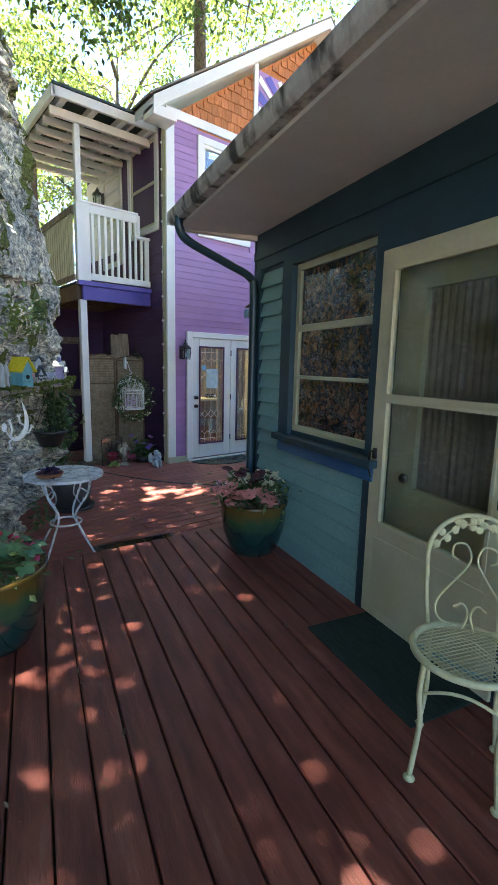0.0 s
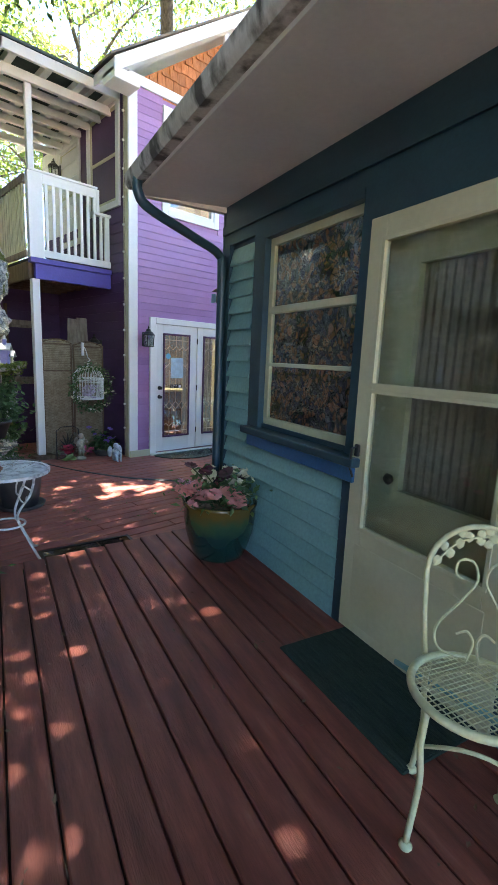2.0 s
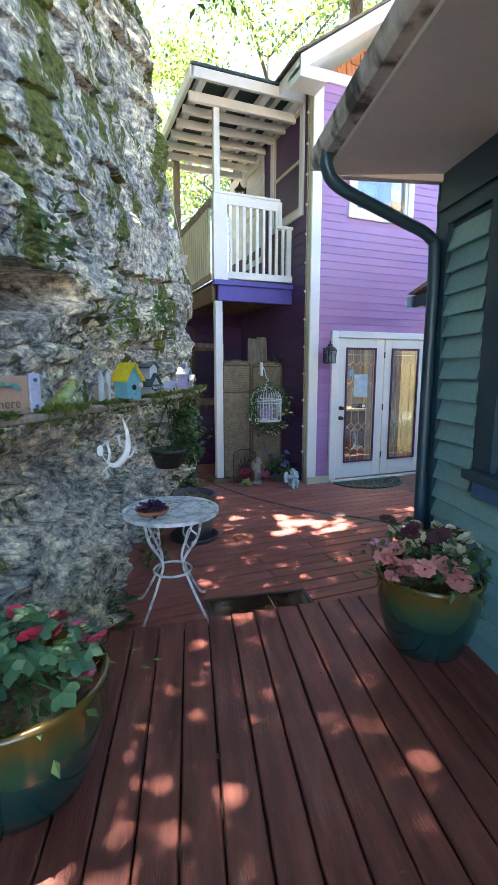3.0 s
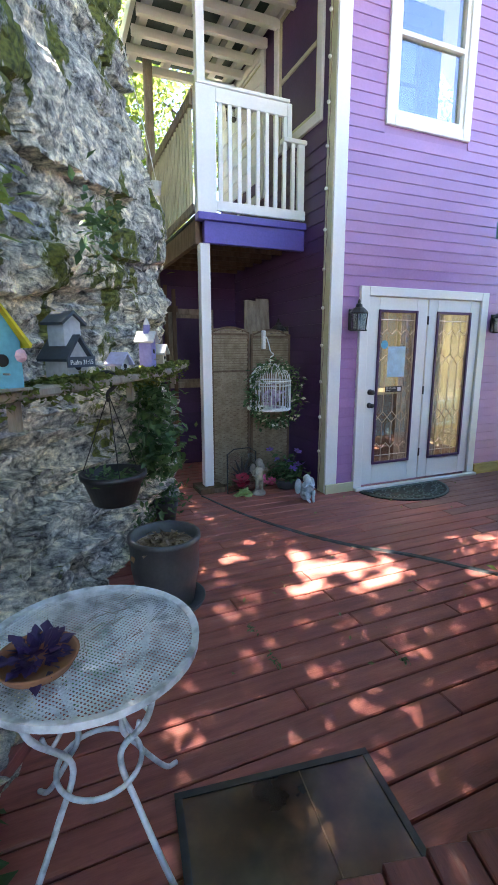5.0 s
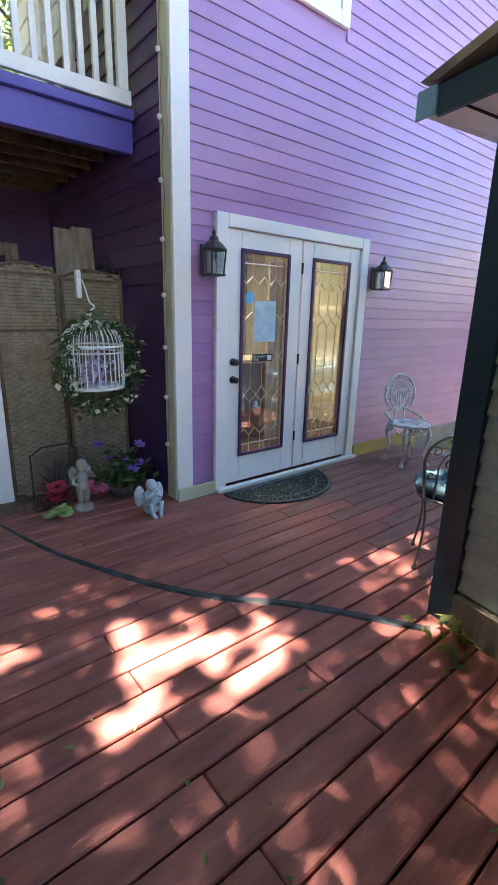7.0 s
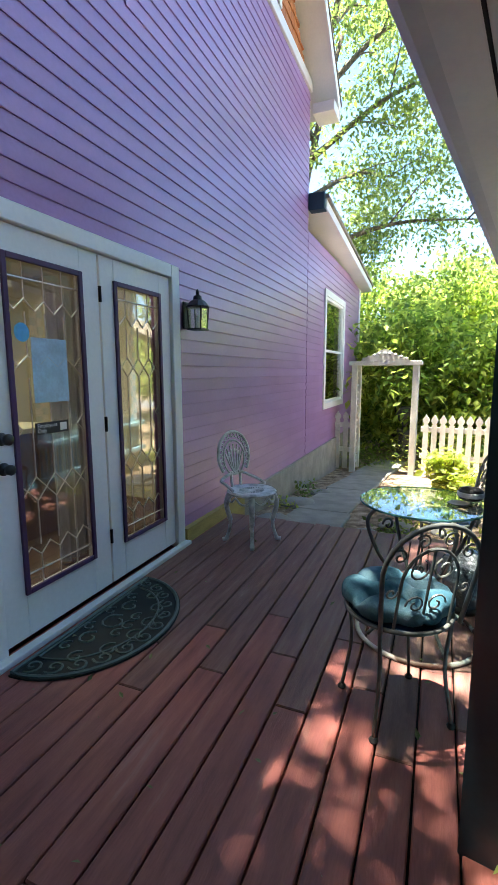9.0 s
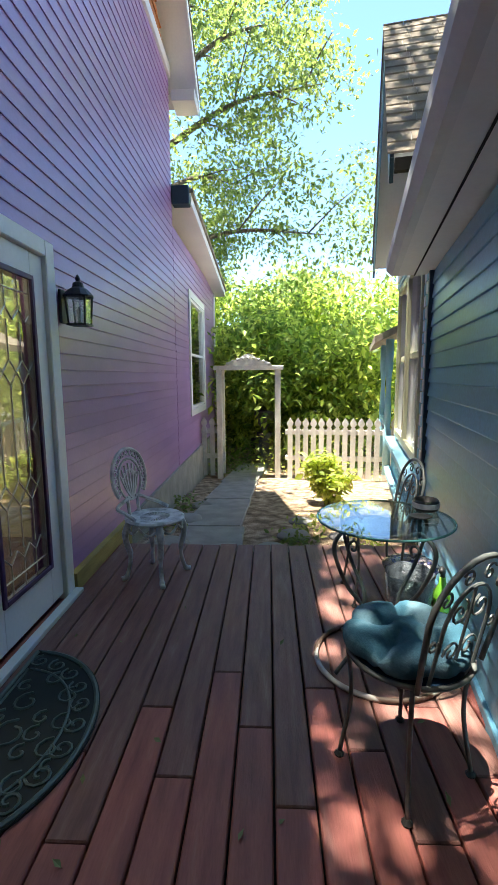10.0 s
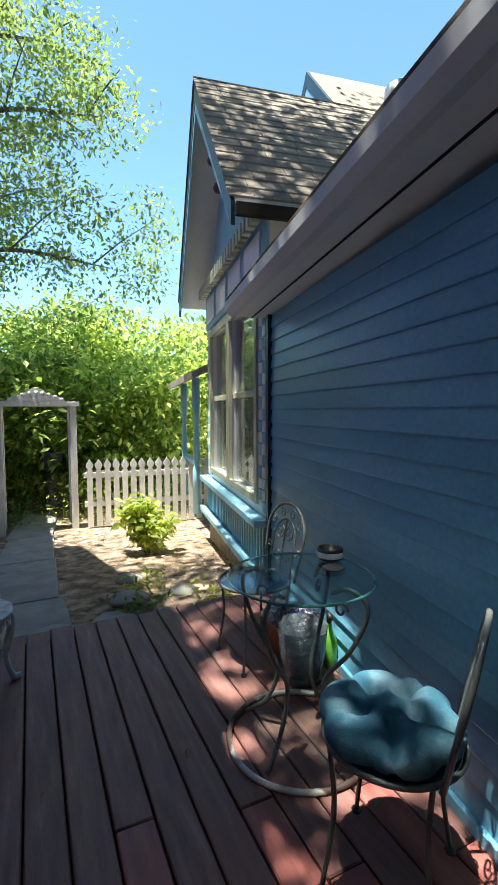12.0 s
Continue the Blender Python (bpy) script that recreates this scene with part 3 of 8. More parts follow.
# side wall coloured darker than the front to stand in for balcony shade
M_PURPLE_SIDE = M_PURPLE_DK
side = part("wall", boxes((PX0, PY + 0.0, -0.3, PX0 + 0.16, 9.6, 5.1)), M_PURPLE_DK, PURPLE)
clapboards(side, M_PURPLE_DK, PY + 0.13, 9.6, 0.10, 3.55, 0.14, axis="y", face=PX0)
clapboards(side, M_SOFFIT, 8.0, 9.6, 3.55, 5.0, 0.2, axis="y", face=PX0)
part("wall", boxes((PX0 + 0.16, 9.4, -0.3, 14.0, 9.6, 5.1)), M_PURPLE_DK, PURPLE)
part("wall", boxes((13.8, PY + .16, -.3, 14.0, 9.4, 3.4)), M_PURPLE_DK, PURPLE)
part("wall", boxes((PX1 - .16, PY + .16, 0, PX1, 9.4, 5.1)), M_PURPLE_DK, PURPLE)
part("floor", boxes((PX0 + 0.16, PY + 0.16, -0.1, PX1 - 0.16, 9.4, 0.04)), M_OLDWOOD, PURPLE)
part("foundation", boxes((5.73, PY - 0.06, -0.3, 6.9, PY - 0.012, 0.115)), M_YELLOWWOOD, PURPLE, "yellow-stained base board")
part("foundation", boxes((6.9, PY - 0.05, -0.85, 14.0, PY - 0.012, 0.10)), M_CONCRETE, PURPLE, "pale concrete plinth")
part("base_board", bbox(PX0 - 0.02, PY - 0.05, -0.02, 3.975, PY - 0.031, 0.10), M_CREAM, PURPLE)
part("corner_board", bbox(PX0 - 0.02, PY - 0.03, 0.0, PX0 + 0.12, PY, 5.12), M_WHITE, PURPLE)
part("corner_board", bbox(PX0 - 0.022, PY + 0.001, 0.0, PX0 - 0.001, PY + 0.12, 5.12), M_CREAM, PURPLE)
part("frieze_board", bbox(PX0 - 0.02, PY - 0.035, 5.122, PX1, PY, 5.25), M_WHITE, PURPLE)
cx = PX0 - 0.035
cord = part("cord", tube(bmesh.new(), [(cx, PY + 0.06 + 0.015 * math.sin(i * 1.7), 0.05 + i * 0.1) for i in range(50)], 0.004, 5), M_WOODGREY, PURPLE)
M_BULB = plain("frosted bulb", (0.75, 0.74, 0.70), 0.2)
for i in range(13):
    bm = bmesh.new()
    bmesh.ops.create_icosphere(bm, subdivisions=2, radius=0.018)
    o = part("string_light_bulb", bm, M_BULB, PURPLE, smooth=True)
    o.location = (cx - 0.02, PY + 0.055, 0.45 + i * 0.36)
# gable
PEAK = (6.66, 7.28)
gw = bmesh.new()
prism(gw, [(PX0, 5.1), (PX1, 5.1), PEAK], PY + 0.005, PY + 0.16)
gable = part("gable_wall", gw, M_CEDAR, PURPLE)


def rake(x):
    return min(5.1 + (PEAK[1] - 5.1) * (x - PX0 + 0.02) / (PEAK[0] - PX0), 5.1 + (PEAK[1] - 5.1) * (PX1 - x) / (PX1 - PEAK[0])) - 0.03


rs = random.Random(5)
z, row = 5.25, 0
while z < 7.2:
    x = 3.7 + 0.07 * (row % 2)
    while x < 9.4:
        if not (5.27 < x + 0.065 < 7.95 and z < 6.36) and rake(x + 0.065) > z + 0.05:
            top = min(z + 0.16, rake(x), rake(x + 0.13))
            dz = rs.uniform(-0.012, 0.012)
            bm = boxes((x + 0.003, PY - 0.012, z - 0.01 + dz, x + 0.127, PY - 0.001, top))
            for v in bm.verts:
                if v.co.z < z + 0.05 and v.co.y < PY - 0.005:
                    v.co.y -= 0.016
            part("shingle", bm, M_CEDAR, gable)
        x += 0.13
    z += 0.15
    row += 1
panel = part("sunburst_panel", bbox(5.33, PY - 0.03, 5.252, 7.95, PY - 0.002, 6.34), M_PURPLE, PURPLE, "purple and blue panel with white sun rays")
part("trim", boxes((5.25, PY - 0.05, 5.252, 5.33, PY - 0.002, 6.42), (7.95, PY - 0.05, 5.252, 8.03, PY - 0.002, 6.1)), M_WHITE, PURPLE)
for i in range(11):
    for half, mat_, wd, yo in ((0, M_WHITE, 0.038, 0.045), (0.5, M_VIOLET, 0.055, 0.038)):
        a = math.radians(7 + (i + half) * 15.2)
        if a > math.pi:
            continue
        L = min((1.28 if math.cos(a) > 0 else 1.3) / max(abs(math.cos(a)), 1e-3), 1.06 / max(math.sin(a), 1e-3))
        bm = bmesh.new()
        c, s = math.cos(a), math.sin(a)
        prism(bm, [(6.64 + 0.1 * c, 5.262 + 0.1 * s), (6.64 + L * c + wd * L * s, 5.262 + L * s - wd * L * c), (6.64 + L * c - wd * L * s, 5.262 + L * s + wd * L * c)], PY - yo, PY - 0.03)
        for v in bm.verts:
            v.co.x, v.co.z = min(max(v.co.x, 5.335), 7.945), min(max(v.co.z, 5.255), 6.335)
        part("sun_ray", bm, mat_, panel)
for sgn, (ex, ez) in ((-1, (PX0 - 0.38, 4.99)), (1, (PX1 + 0.35, 4.93))):
    bm = bmesh.new()
    prism(bm, [(ex, ez), (PEAK[0], PEAK[1] + 0.07), (PEAK[0], PEAK[1] + 0.20), (ex, ez + 0.13)], PY - 0.33, 9.8)
    part("roof", bm, M_WHITE, PURPLE, "white boarded roof overhang")
    bm = bmesh.new()
    prism(bm, [(ex - 0.05 * -sgn, ez + 0.135), (PEAK[0], PEAK[1] + 0.205), (PEAK[0], PEAK[1] + 0.235), (ex - 0.05 * -sgn, ez + 0.165)], PY - 0.36, 9.8)
    part("roof_shingles", bm, M_ASPH, PURPLE)
    bm = bmesh.new()
    prism(bm, [(ex, ez - 0.03), (PEAK[0], PEAK[1] + 0.05), (PEAK[0], PEAK[1] + 0.215), (ex, ez + 0.14)], PY - 0.35, PY - 0.332)
    part("bargeboard", bm, M_WHITE, PURPLE)
    part("eave_return", bbox(min(ex, ex - sgn * 0.36), PY - 0.34, ez - 0.08, max(ex, ex - sgn * 0.36), PY - 0.04, ez + 0.05), M_WHITE, PURPLE)
bm = bmesh.new()
prism(bm, [(PX1, 3.62), (14.2, 3.22), (14.2, 3.34), (PX1, 3.74)], PY - 0.26, 9.6)
part("roof", bm, M_WHITE, PURPLE, "white edged lean-to roof")
bm = bmesh.new()
prism(bm, [(PX1, 3.745), (14.25, 3.345), (14.25, 3.38), (PX1, 3.80)], PY - 0.29, 9.6)
part("roof_shingles", bm, M_ASPH, PURPLE)
part("flashing", bbox(PX1 - 0.05, PY - 0.24, 3.60, PX1 + 0.12, PY - 0.01, 3.83, w=0.01), M_NAVY, PURPLE)
window("window", PURPLE, pose(4.18, PY, 3.58), 1.065, 1.45, 0.10, M_WHITE, M_WHITE, [0, 0.55])
window("window", PURPLE, pose(10.45, PY, 0.71), 1.72, 2.02, 0.11, M_WHITE, M_WHITE, [0, 0.5])
part("corner_board", bbox(13.88, PY - 0.03, 0.0, 14.02, PY, 3.3), M_WHITE, PURPLE)
# windows and door over the balcony
window("window", PURPLE, pose(PX0 + 0.0, 7.72, 3.62, 0, 0, FACE_WEST), 1.02, 1.42, 0.09, M_SOFFIT, M_CREAM, [0, 0.5], mullion=M_GLASSDARK, back=False)
window("window", PURPLE, pose(PX0 + 0.0, 8.85, 3.3, 0, 0, FACE_WEST), 0.85, 1.6, 0.08, M_SOFFIT, M_CREAM, [0, 0.5], mullion=M_GLASSDARK, back=False)

# french doors
DOORS = part("door_frame", bevelled(wall_with_holes(3.975, 5.725, 0.0, 2.11, [(4.08, 5.62, 0.0, 2.02)], PY - 0.045, PY + 0.02), 0.005), M_WHITE, PURPLE)
part("threshold", bbox(3.975, PY - 0.10, 0.0, 5.725, PY - 0.046, 0.03), M_SOFFIT, PURPLE)
for k, (a, b, g0, g1) in enumerate(((4.085, 4.86, 4.225, 4.715), (4.875, 5.615, 5.0, 5.48))):
    d = part("door", bevelled(wall_with_holes(a, b, 0.04, 2.015, [(g0, g1, 0.27, 1.88)], PY - 0.02, PY + 0.025), 0.003), M_WHITE, DOORS, "white french door with leaded glass")
    part("glass_frame", bevelled(frame_of(g0 - 0.01, g1 + 0.01, 0.26, 1.89, 0.028, PY - 0.034, PY - 0.018), 0.003), M_PURPLE_DK, d)
    part("pane", boxes((g0, PY, 0.27, g1, PY + 0.006, 1.88)), M_PANE2, d)
    w = g1 - g0
    bm = bmesh.new()
    yy = PY - 0.004
    q = w / 4
    Z = lambda f: 0.27 + 1.61 * (1 - f)
    for f in (0.055, 0.95):
        tube(bm, [(g0, yy, Z(f)), (g1, yy, Z(f))], 0.0045, 5)
    for f, up in ((0.13, -1), (0.885, 1)):
        tube(bm, [(g0 + q * k2 / 2, yy, Z(f) + (0.028 if k2 % 2 else -0.028) * up) for k2 in range(9)], 0.0045, 5)
    for f, side in ((0.31, True), (0.50, True), (0.69, False)):
        for k2 in range(5):
            if not side or k2 in (0, 4) or (k == 1 and f < 0.4):
                x, h2 = g0 + q * k2, 0.062
                pts = [(max(g0, x - q / 2), yy, Z(f)), (x, yy, Z(f) + h2), (min(g1, x + q / 2), yy, Z(f)), (x, yy, Z(f) - h2)]
                tube(bm, pts, 0.0045, 5, True)
            elif f < 0.4:
                tube(bm, [(g0 + q * k2 - q / 2, yy, Z(f)), (g0 + q * k2, yy, Z(f) + 0.05), (g0 + q * k2 + q / 2, yy, Z(f))], 0.0045, 5)
    for k2 in range(5):
        x = min(g1 - 0.006, max(g0 + 0.006, g0 + q * k2))
        for fa, fb in ((0.0, 0.11), (0.15, 0.275), (0.345, 0.465), (0.535, 0.655), (0.725, 0.87), (0.90, 1.0)):
            tube(bm, [(x, yy, Z(fa)), (x, yy, Z(fb))], 0.0038, 5)
        if k2 in (1, 2, 3):
            tube(bm, [(x, yy, Z(0.465)), (x, yy, Z(0.535))], 0.0038, 5)
    part("came", bm, M_LEAD, d)
    if k == 0:
        for zz, rr in ((1.05, 0.026), (0.91, 0.024)):
            kn = bmesh.new()
            lathe(kn, [(0.03, 0), (0.03, 0.008), (0.012, 0.012), (0.012, 0.03), (rr, 0.035), (rr, 0.055), (0.015, 0.066)], 18)
            o = part("knob", kn, M_BLACKMETAL, d, smooth=True)
            o.matrix_basis = pose(4.15, PY - 0.02, zz, 90)
        part("notice", boxes((4.37, PY - 0.008, 1.20, 4.60, PY - 0.006, 1.52)), plain("notice paper", (0.45, 0.62, 0.72)), d, "pale blue paper notice with illegible text")
        part("sign", boxes((4.36, PY - 0.010, 1.04, 4.58, PY - 0.007, 1.10)), M_BLACKMETAL, d, "small black sign lettered Employees Only")
        fc = bpy.data.curves.new("sign_text", "FONT")
        fc.body, fc.size, fc.space_line = "Employees\nOnly", 0.030, 0.85
        fc.materials.append(M_WHITE)
        o = tagged(new("sign_text", fc))
        o.parent = d
        o.matrix_basis = pose(4.37, PY - 0.0115, 1.074, 90)
        part("sign_picture", bbox(4.52, PY - 0.012, 1.05, 4.565, PY - 0.0105, 1.09, w=0.0), M_WHITE, d)
        bm = bmesh.new()
        bmesh.ops.create_circle(bm, cap_ends=True, radius=0.045, segments=24)
        o = part("sticker", bm, plain("blue sticker", (0.12, 0.45, 0.75)), d)
        o.matrix_basis = pose(4.32, PY - 0.009, 1.54, 90)
    for zz in (0.3, 1.0, 1.75):
        part("hinge", bbox(4.86, PY - 0.032, zz, 4.875, PY - 0.018, zz + 0.09, w=0.002), M_BLACKMETAL, d)
# shop goods dimly seen behind the glass
counter = thing("shop_counter", pose(4.4, 7.5, 0.04), "pale wooden shop counter behind the glass doors", "counter")
part("top", bbox(0, 0, 0.85, 1.2, 0.5, 0.89), M_CREAM, counter)
part("body", boxes((0.03, 0.03, 0, 1.17, 0.47, 0.85)), M_OLDWOOD, counter)
curt = bmesh.new()
for i in range(60):
    x = 4.95 + i * 0.011
    curt.verts.new((x, 6.95 + 0.03 * math.sin(i * 0.9), 0.05)), curt.verts.new((x, 6.95 + 0.03 * math.sin(i * 0.9), 1.9))
curt.verts.ensure_lookup_table()
for i in range(59):
    curt.faces.new((curt.verts[2 * i], curt.verts[2 * i + 2], curt.verts[2 * i + 3], curt.verts[2 * i + 1]))
tagged(part("curtain", curt, M_LACE, None, "pale full-length curtain hanging inside the glass door", smooth=True), category="curtain")
for i, x in enumerate((4.5, 4.62)):
    lamp = bmesh.new()
    bmesh.ops.create_icosphere(lamp, subdivisions=2, radius=0.03)
    me, mn, ml, mb = material("lit bulb")
    mb.inputs["Emission Color"].default_value, mb.inputs["Emission Strength"].default_value = (1.0, 0.75, 0.4, 1), 12
    o = tagged(part("ceiling_bulb", lamp, me, None, "small lit warm bulb on the ceiling inside"), category="lamp", group="bulbs inside the shop")
    o.location = (x, 7.9, 2.35)
shop = new("shop_lamp", bpy.data.lights.new("shop_lamp", "AREA"))
shop.data.energy, shop.data.color, shop.data.size = 5, (1.0, 0.85, 0.66), 1.2
shop.matrix_basis = pose(5.0, 8.0, 2.33)
part("inner_lining", boxes((PX0 + 0.17, 9.36, 0.04, PX1 - 0.17, 9.39, 2.38)), M_WOODGREY, PURPLE)
part("inner_lining", boxes((6.6, PY + 0.17, 0.04, 6.63, 9.35, 2.38)), M_CREAM, PURPLE)
part("ceiling", boxes((PX0 + 0.16, PY + 0.16, 2.38, PX1 - 0.16, 9.4, 2.42)), M_CREAM, PURPLE)


def lantern(m):
    t = thing("wall_lantern", m, "dark bronze wall lantern with glass sides on the purple wall", "lamp", "lanterns beside the glass doors")
    part("back_plate", bbox(-0.05, -0.012, 0.0, 0.05, 0.006, 0.20), M_BLACKMETAL, t)
    part("arm", tube(bmesh.new(), bez([(0, -0.01, 0.17), (0, -0.05, 0.20), (0, -0.10, 0.185)], 5), 0.009, 8), M_BLACKMETAL, t)
    bm = bmesh.new()
    for sx in (-1, 1):
        for sy in (-1, 1):
            tube(bm, [(sx * 0.05, -0.10 + sy * 0.05, 0.0), (sx * 0.06, -0.10 + sy * 0.06, 0.16)], 0.006, 6)
    box(bm, -0.06, -0.16, -0.012, 0.06, -0.04, 0.0)
    part("cage", bm, M_BLACKMETAL, t)
    bm = bmesh.new()
    lathe(bm, [(0.088, 0.155), (0.09, 0.165), (0.06, 0.20), (0.035, 0.215), (0.03, 0.24), (0.012, 0.25), (0.014, 0.27), (0.004, 0.29)], 12, (0, -0.10, 0))
    part("cap", bm, M_BLACKMETAL, t)
    for sx in (-1, 1):
        part("pane", boxes((sx * 0.053 - 0.001, -0.15, 0.005, sx * 0.053 + 0.001, -0.05, 0.155)), M_PANE, t)
    part("pane", boxes((-0.05, -0.155, 0.005, 0.05, -0.153, 0.155)), M_PANE, t)
    bm = bmesh.new()
    lathe(bm, [(0.012, 0), (0.014, 0.07), (0.008, 0.1)], 10, (0, -0.10, 0))
    part("candle", bm, M_BULB, t)
    return t


la = lantern(pose(3.895, PY - 0.025, 1.68))
copy_thing(la, pose(5.85, PY - 0.025, 1.68))
lb = copy_thing(la, pose(PX0 - 0.03, 7.35, 1.55, 0, 0, FACE_WEST))
lc = copy_thing(la, pose(PX0 - 0.03, 8.78, 4.45, 0, 0, FACE_WEST))

# ---- balcony and the space under it ----
BX, BY, BB = 2.5, 7.0, 9.0
BAL = thing("balcony", pose(0, 0, 0), "white-railed wooden balcony on posts beside the purple house", "balcony")
part("fascia_beam", bbox(BX + 0.04, BY - 0.02, 2.50, PX0 - 0.02, BY + 0.05, 2.70), M_VIOLET, BAL)
part("deck_edge", bbox(BX - 0.03, BY - 0.06, 2.70, PX0 - 0.02, BY + 0.05, 2.765), M_VIOLET, BAL)
part("fascia_beam", bbox(BX - 0.03, BY + 0.06, 2.50, BX + 0.02, BB, 2.72), M_OLDWOOD, BAL)
# near-black floor puts the shade of the underside into its colour
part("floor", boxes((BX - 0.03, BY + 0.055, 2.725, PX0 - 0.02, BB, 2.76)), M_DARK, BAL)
for i in range(7):
    part("joist", boxes((BX + 0.03, BY + 0.2 + i * 0.28, 2.55, PX0 - 0.03, BY + 0.24 + i * 0.28, 2.72)), M_OLDWOOD, BAL)
part("post", bbox(BX + 0.0, BY - 0.0, 0.06, BX + 0.10, BY + 0.10, 2.50), M_WHITE, BAL)
part("post_base", bbox(BX - 0.08, BY - 0.08, -0.02, BX + 0.20, BY + 0.20, 0.058), M_OLDWOOD, BAL)
part("post", bbox(BX - 0.08, BB - 0.1, 0.0, BX + 0.02, BB, 5.0), M_WOODGREY, BAL)
part("post", bbox(BX - 0.03, BY - 0.05, 2.766, BX + 0.16, BY + 0.05, 3.83), M_WHITE, BAL)
part("post", bbox(BX + 0.0, BY - 0.0, 3.831, BX + 0.08, BY + 0.08, 4.86), M_WHITE, BAL)
part("rail", bbox(BX - 0.02, BY - 0.06, 3.83, BX + 0.92, BY + 0.04, 3.86), M_WHITE, BAL)
part("rail", bbox(BX + 0.161, BY - 0.045, 3.71, BX + 0.90, BY - 0.01, 3.829), M_WHITE, BAL)
part("rail", bbox(BX + 0.90, BY - 0.05, 3.50, BX + 0.95, BY - 0.0, 3.829), M_WHITE, BAL)
part("rail", bbox(BX + 0.86, BY - 0.06, 3.49, PX0 - 0.03, BY + 0.04, 3.53), M_WHITE, BAL)
part("rail", bbox(BX + 0.161, BY - 0.045, 2.79, PX0 - 0.03, BY - 0.01, 2.88), M_WHITE, BAL)
for i in range(10):
    x = BX + 0.19 + i * 0.096
    top = 3.71 if x < BX + 0.87 else 3.49
    part("baluster", boxes((x, BY - 0.04, 2.88, x + 0.036, BY - 0.008, top)), M_WHITE, BAL)
part("baluster", boxes((PX0 - 0.12, BY - 0.045, 2.881, PX0 - 0.05, BY - 0.005, 3.49)), M_WHITE, BAL)
part("rail", bbox(BX - 0.06, BY + 0.06, 3.70, BX, BB, 3.80), M_WOODGREY, BAL)
part("rail", bbox(BX - 0.05, BY + 0.06, 2.78, BX - 0.01, BB, 2.86), M_WOODGREY, BAL)
for i in range(17):
    y = BY + 0.14 + i * 0.105
    part("baluster", boxes((BX - 0.048, y, 2.86, BX - 0.014, y + 0.036, 3.70)), M_CREAM, BAL)
# lattice roof: cross beams, rafters, boards above
part("beam", bbox(BX - 0.32, BY - 0.03, 4.86, PX0 + 0.02, BY + 0.03, 4.97), M_WHITE, BAL)
part("beam", bbox(BX - 0.36, BY - 0.30, 4.97, PX0 + 0.06, BY - 0.25, 5.09), M_WHITE, BAL)
for i in range(6):
    y = BY + 0.28 + i * 0.34
    part("purlin", boxes((BX - 0.32, y, 4.87, PX0 - 0.0, y + 0.06, 4.96)), M_WHITE, BAL)
for i in range(4):
    x = BX - 0.25 + i * 0.42
    part("rafter", bbox(x, BY - 0.25, 4.97, x + 0.09, BB + 0.1, 5.06), M_WHITE, BAL)
M_FELT = plain("grey green roof felt", (0.07, 0.10, 0.10), 0.9)
part("roof_sheet", boxes((BX - 0.36, BY - 0.31, 5.10, PX0, BB + 0.2, 5.13)), M_FELT, BAL)
part("fascia", bbox(BX - 0.38, BY - 0.30, 4.95, BX - 0.33, BB + 0.2, 5.09), M_WHITE, BAL)
# back wall under the balcony, its shade painted as darker purple
BACK = thing("rear_wing", pose(0, 0, 0), "purple clapboard wing behind the balcony, its shade put in the paint colour", "house")
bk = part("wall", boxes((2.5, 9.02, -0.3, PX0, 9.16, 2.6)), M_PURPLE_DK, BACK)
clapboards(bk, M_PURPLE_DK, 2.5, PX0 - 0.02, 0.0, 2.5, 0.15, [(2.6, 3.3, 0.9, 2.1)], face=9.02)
window("window", BACK, pose(2.62, 9.0, 0.95), 0.66, 1.1, 0.08, M_WOODGREY, M_WOODGREY, [0], back=False)
# leaning boards and slat fence
for i, (x, z0, w, h, r) in enumerate(((3.20, 0.05, 0.24, 2.08, 2), (3.45, 0.05, 0.18, 2.10, -1))):
    o = part("leaning_board", bbox(0, 0, 0, w, 0.025, h, w=0.01), M_WOODGREY, None, "weathered wooden board leaning behind the wicker screen")
    o.matrix_basis = pose(x, 7.62, 0.0, -4, r, 0)
    tagged(o, category="board", group="leaning boards under the balcony")
slat = thing("slat_fence", pose(1.75, 8.9, 0), "rough brown slat fence in the gap beside the cliff", "fence")
for i in range(9):
    part("slat", boxes((i * 0.115, 0, 0, i * 0.115 + 0.05, 0.02, 2.4 - 0.05 * (i % 3))), M_OLDWOOD, slat)
for z in (0.4, 1.2, 2.0):
    part("rail", boxes((-0.05, 0.021, z, 1.0, 0.05, z + 0.08)), M_OLDWOOD, slat)


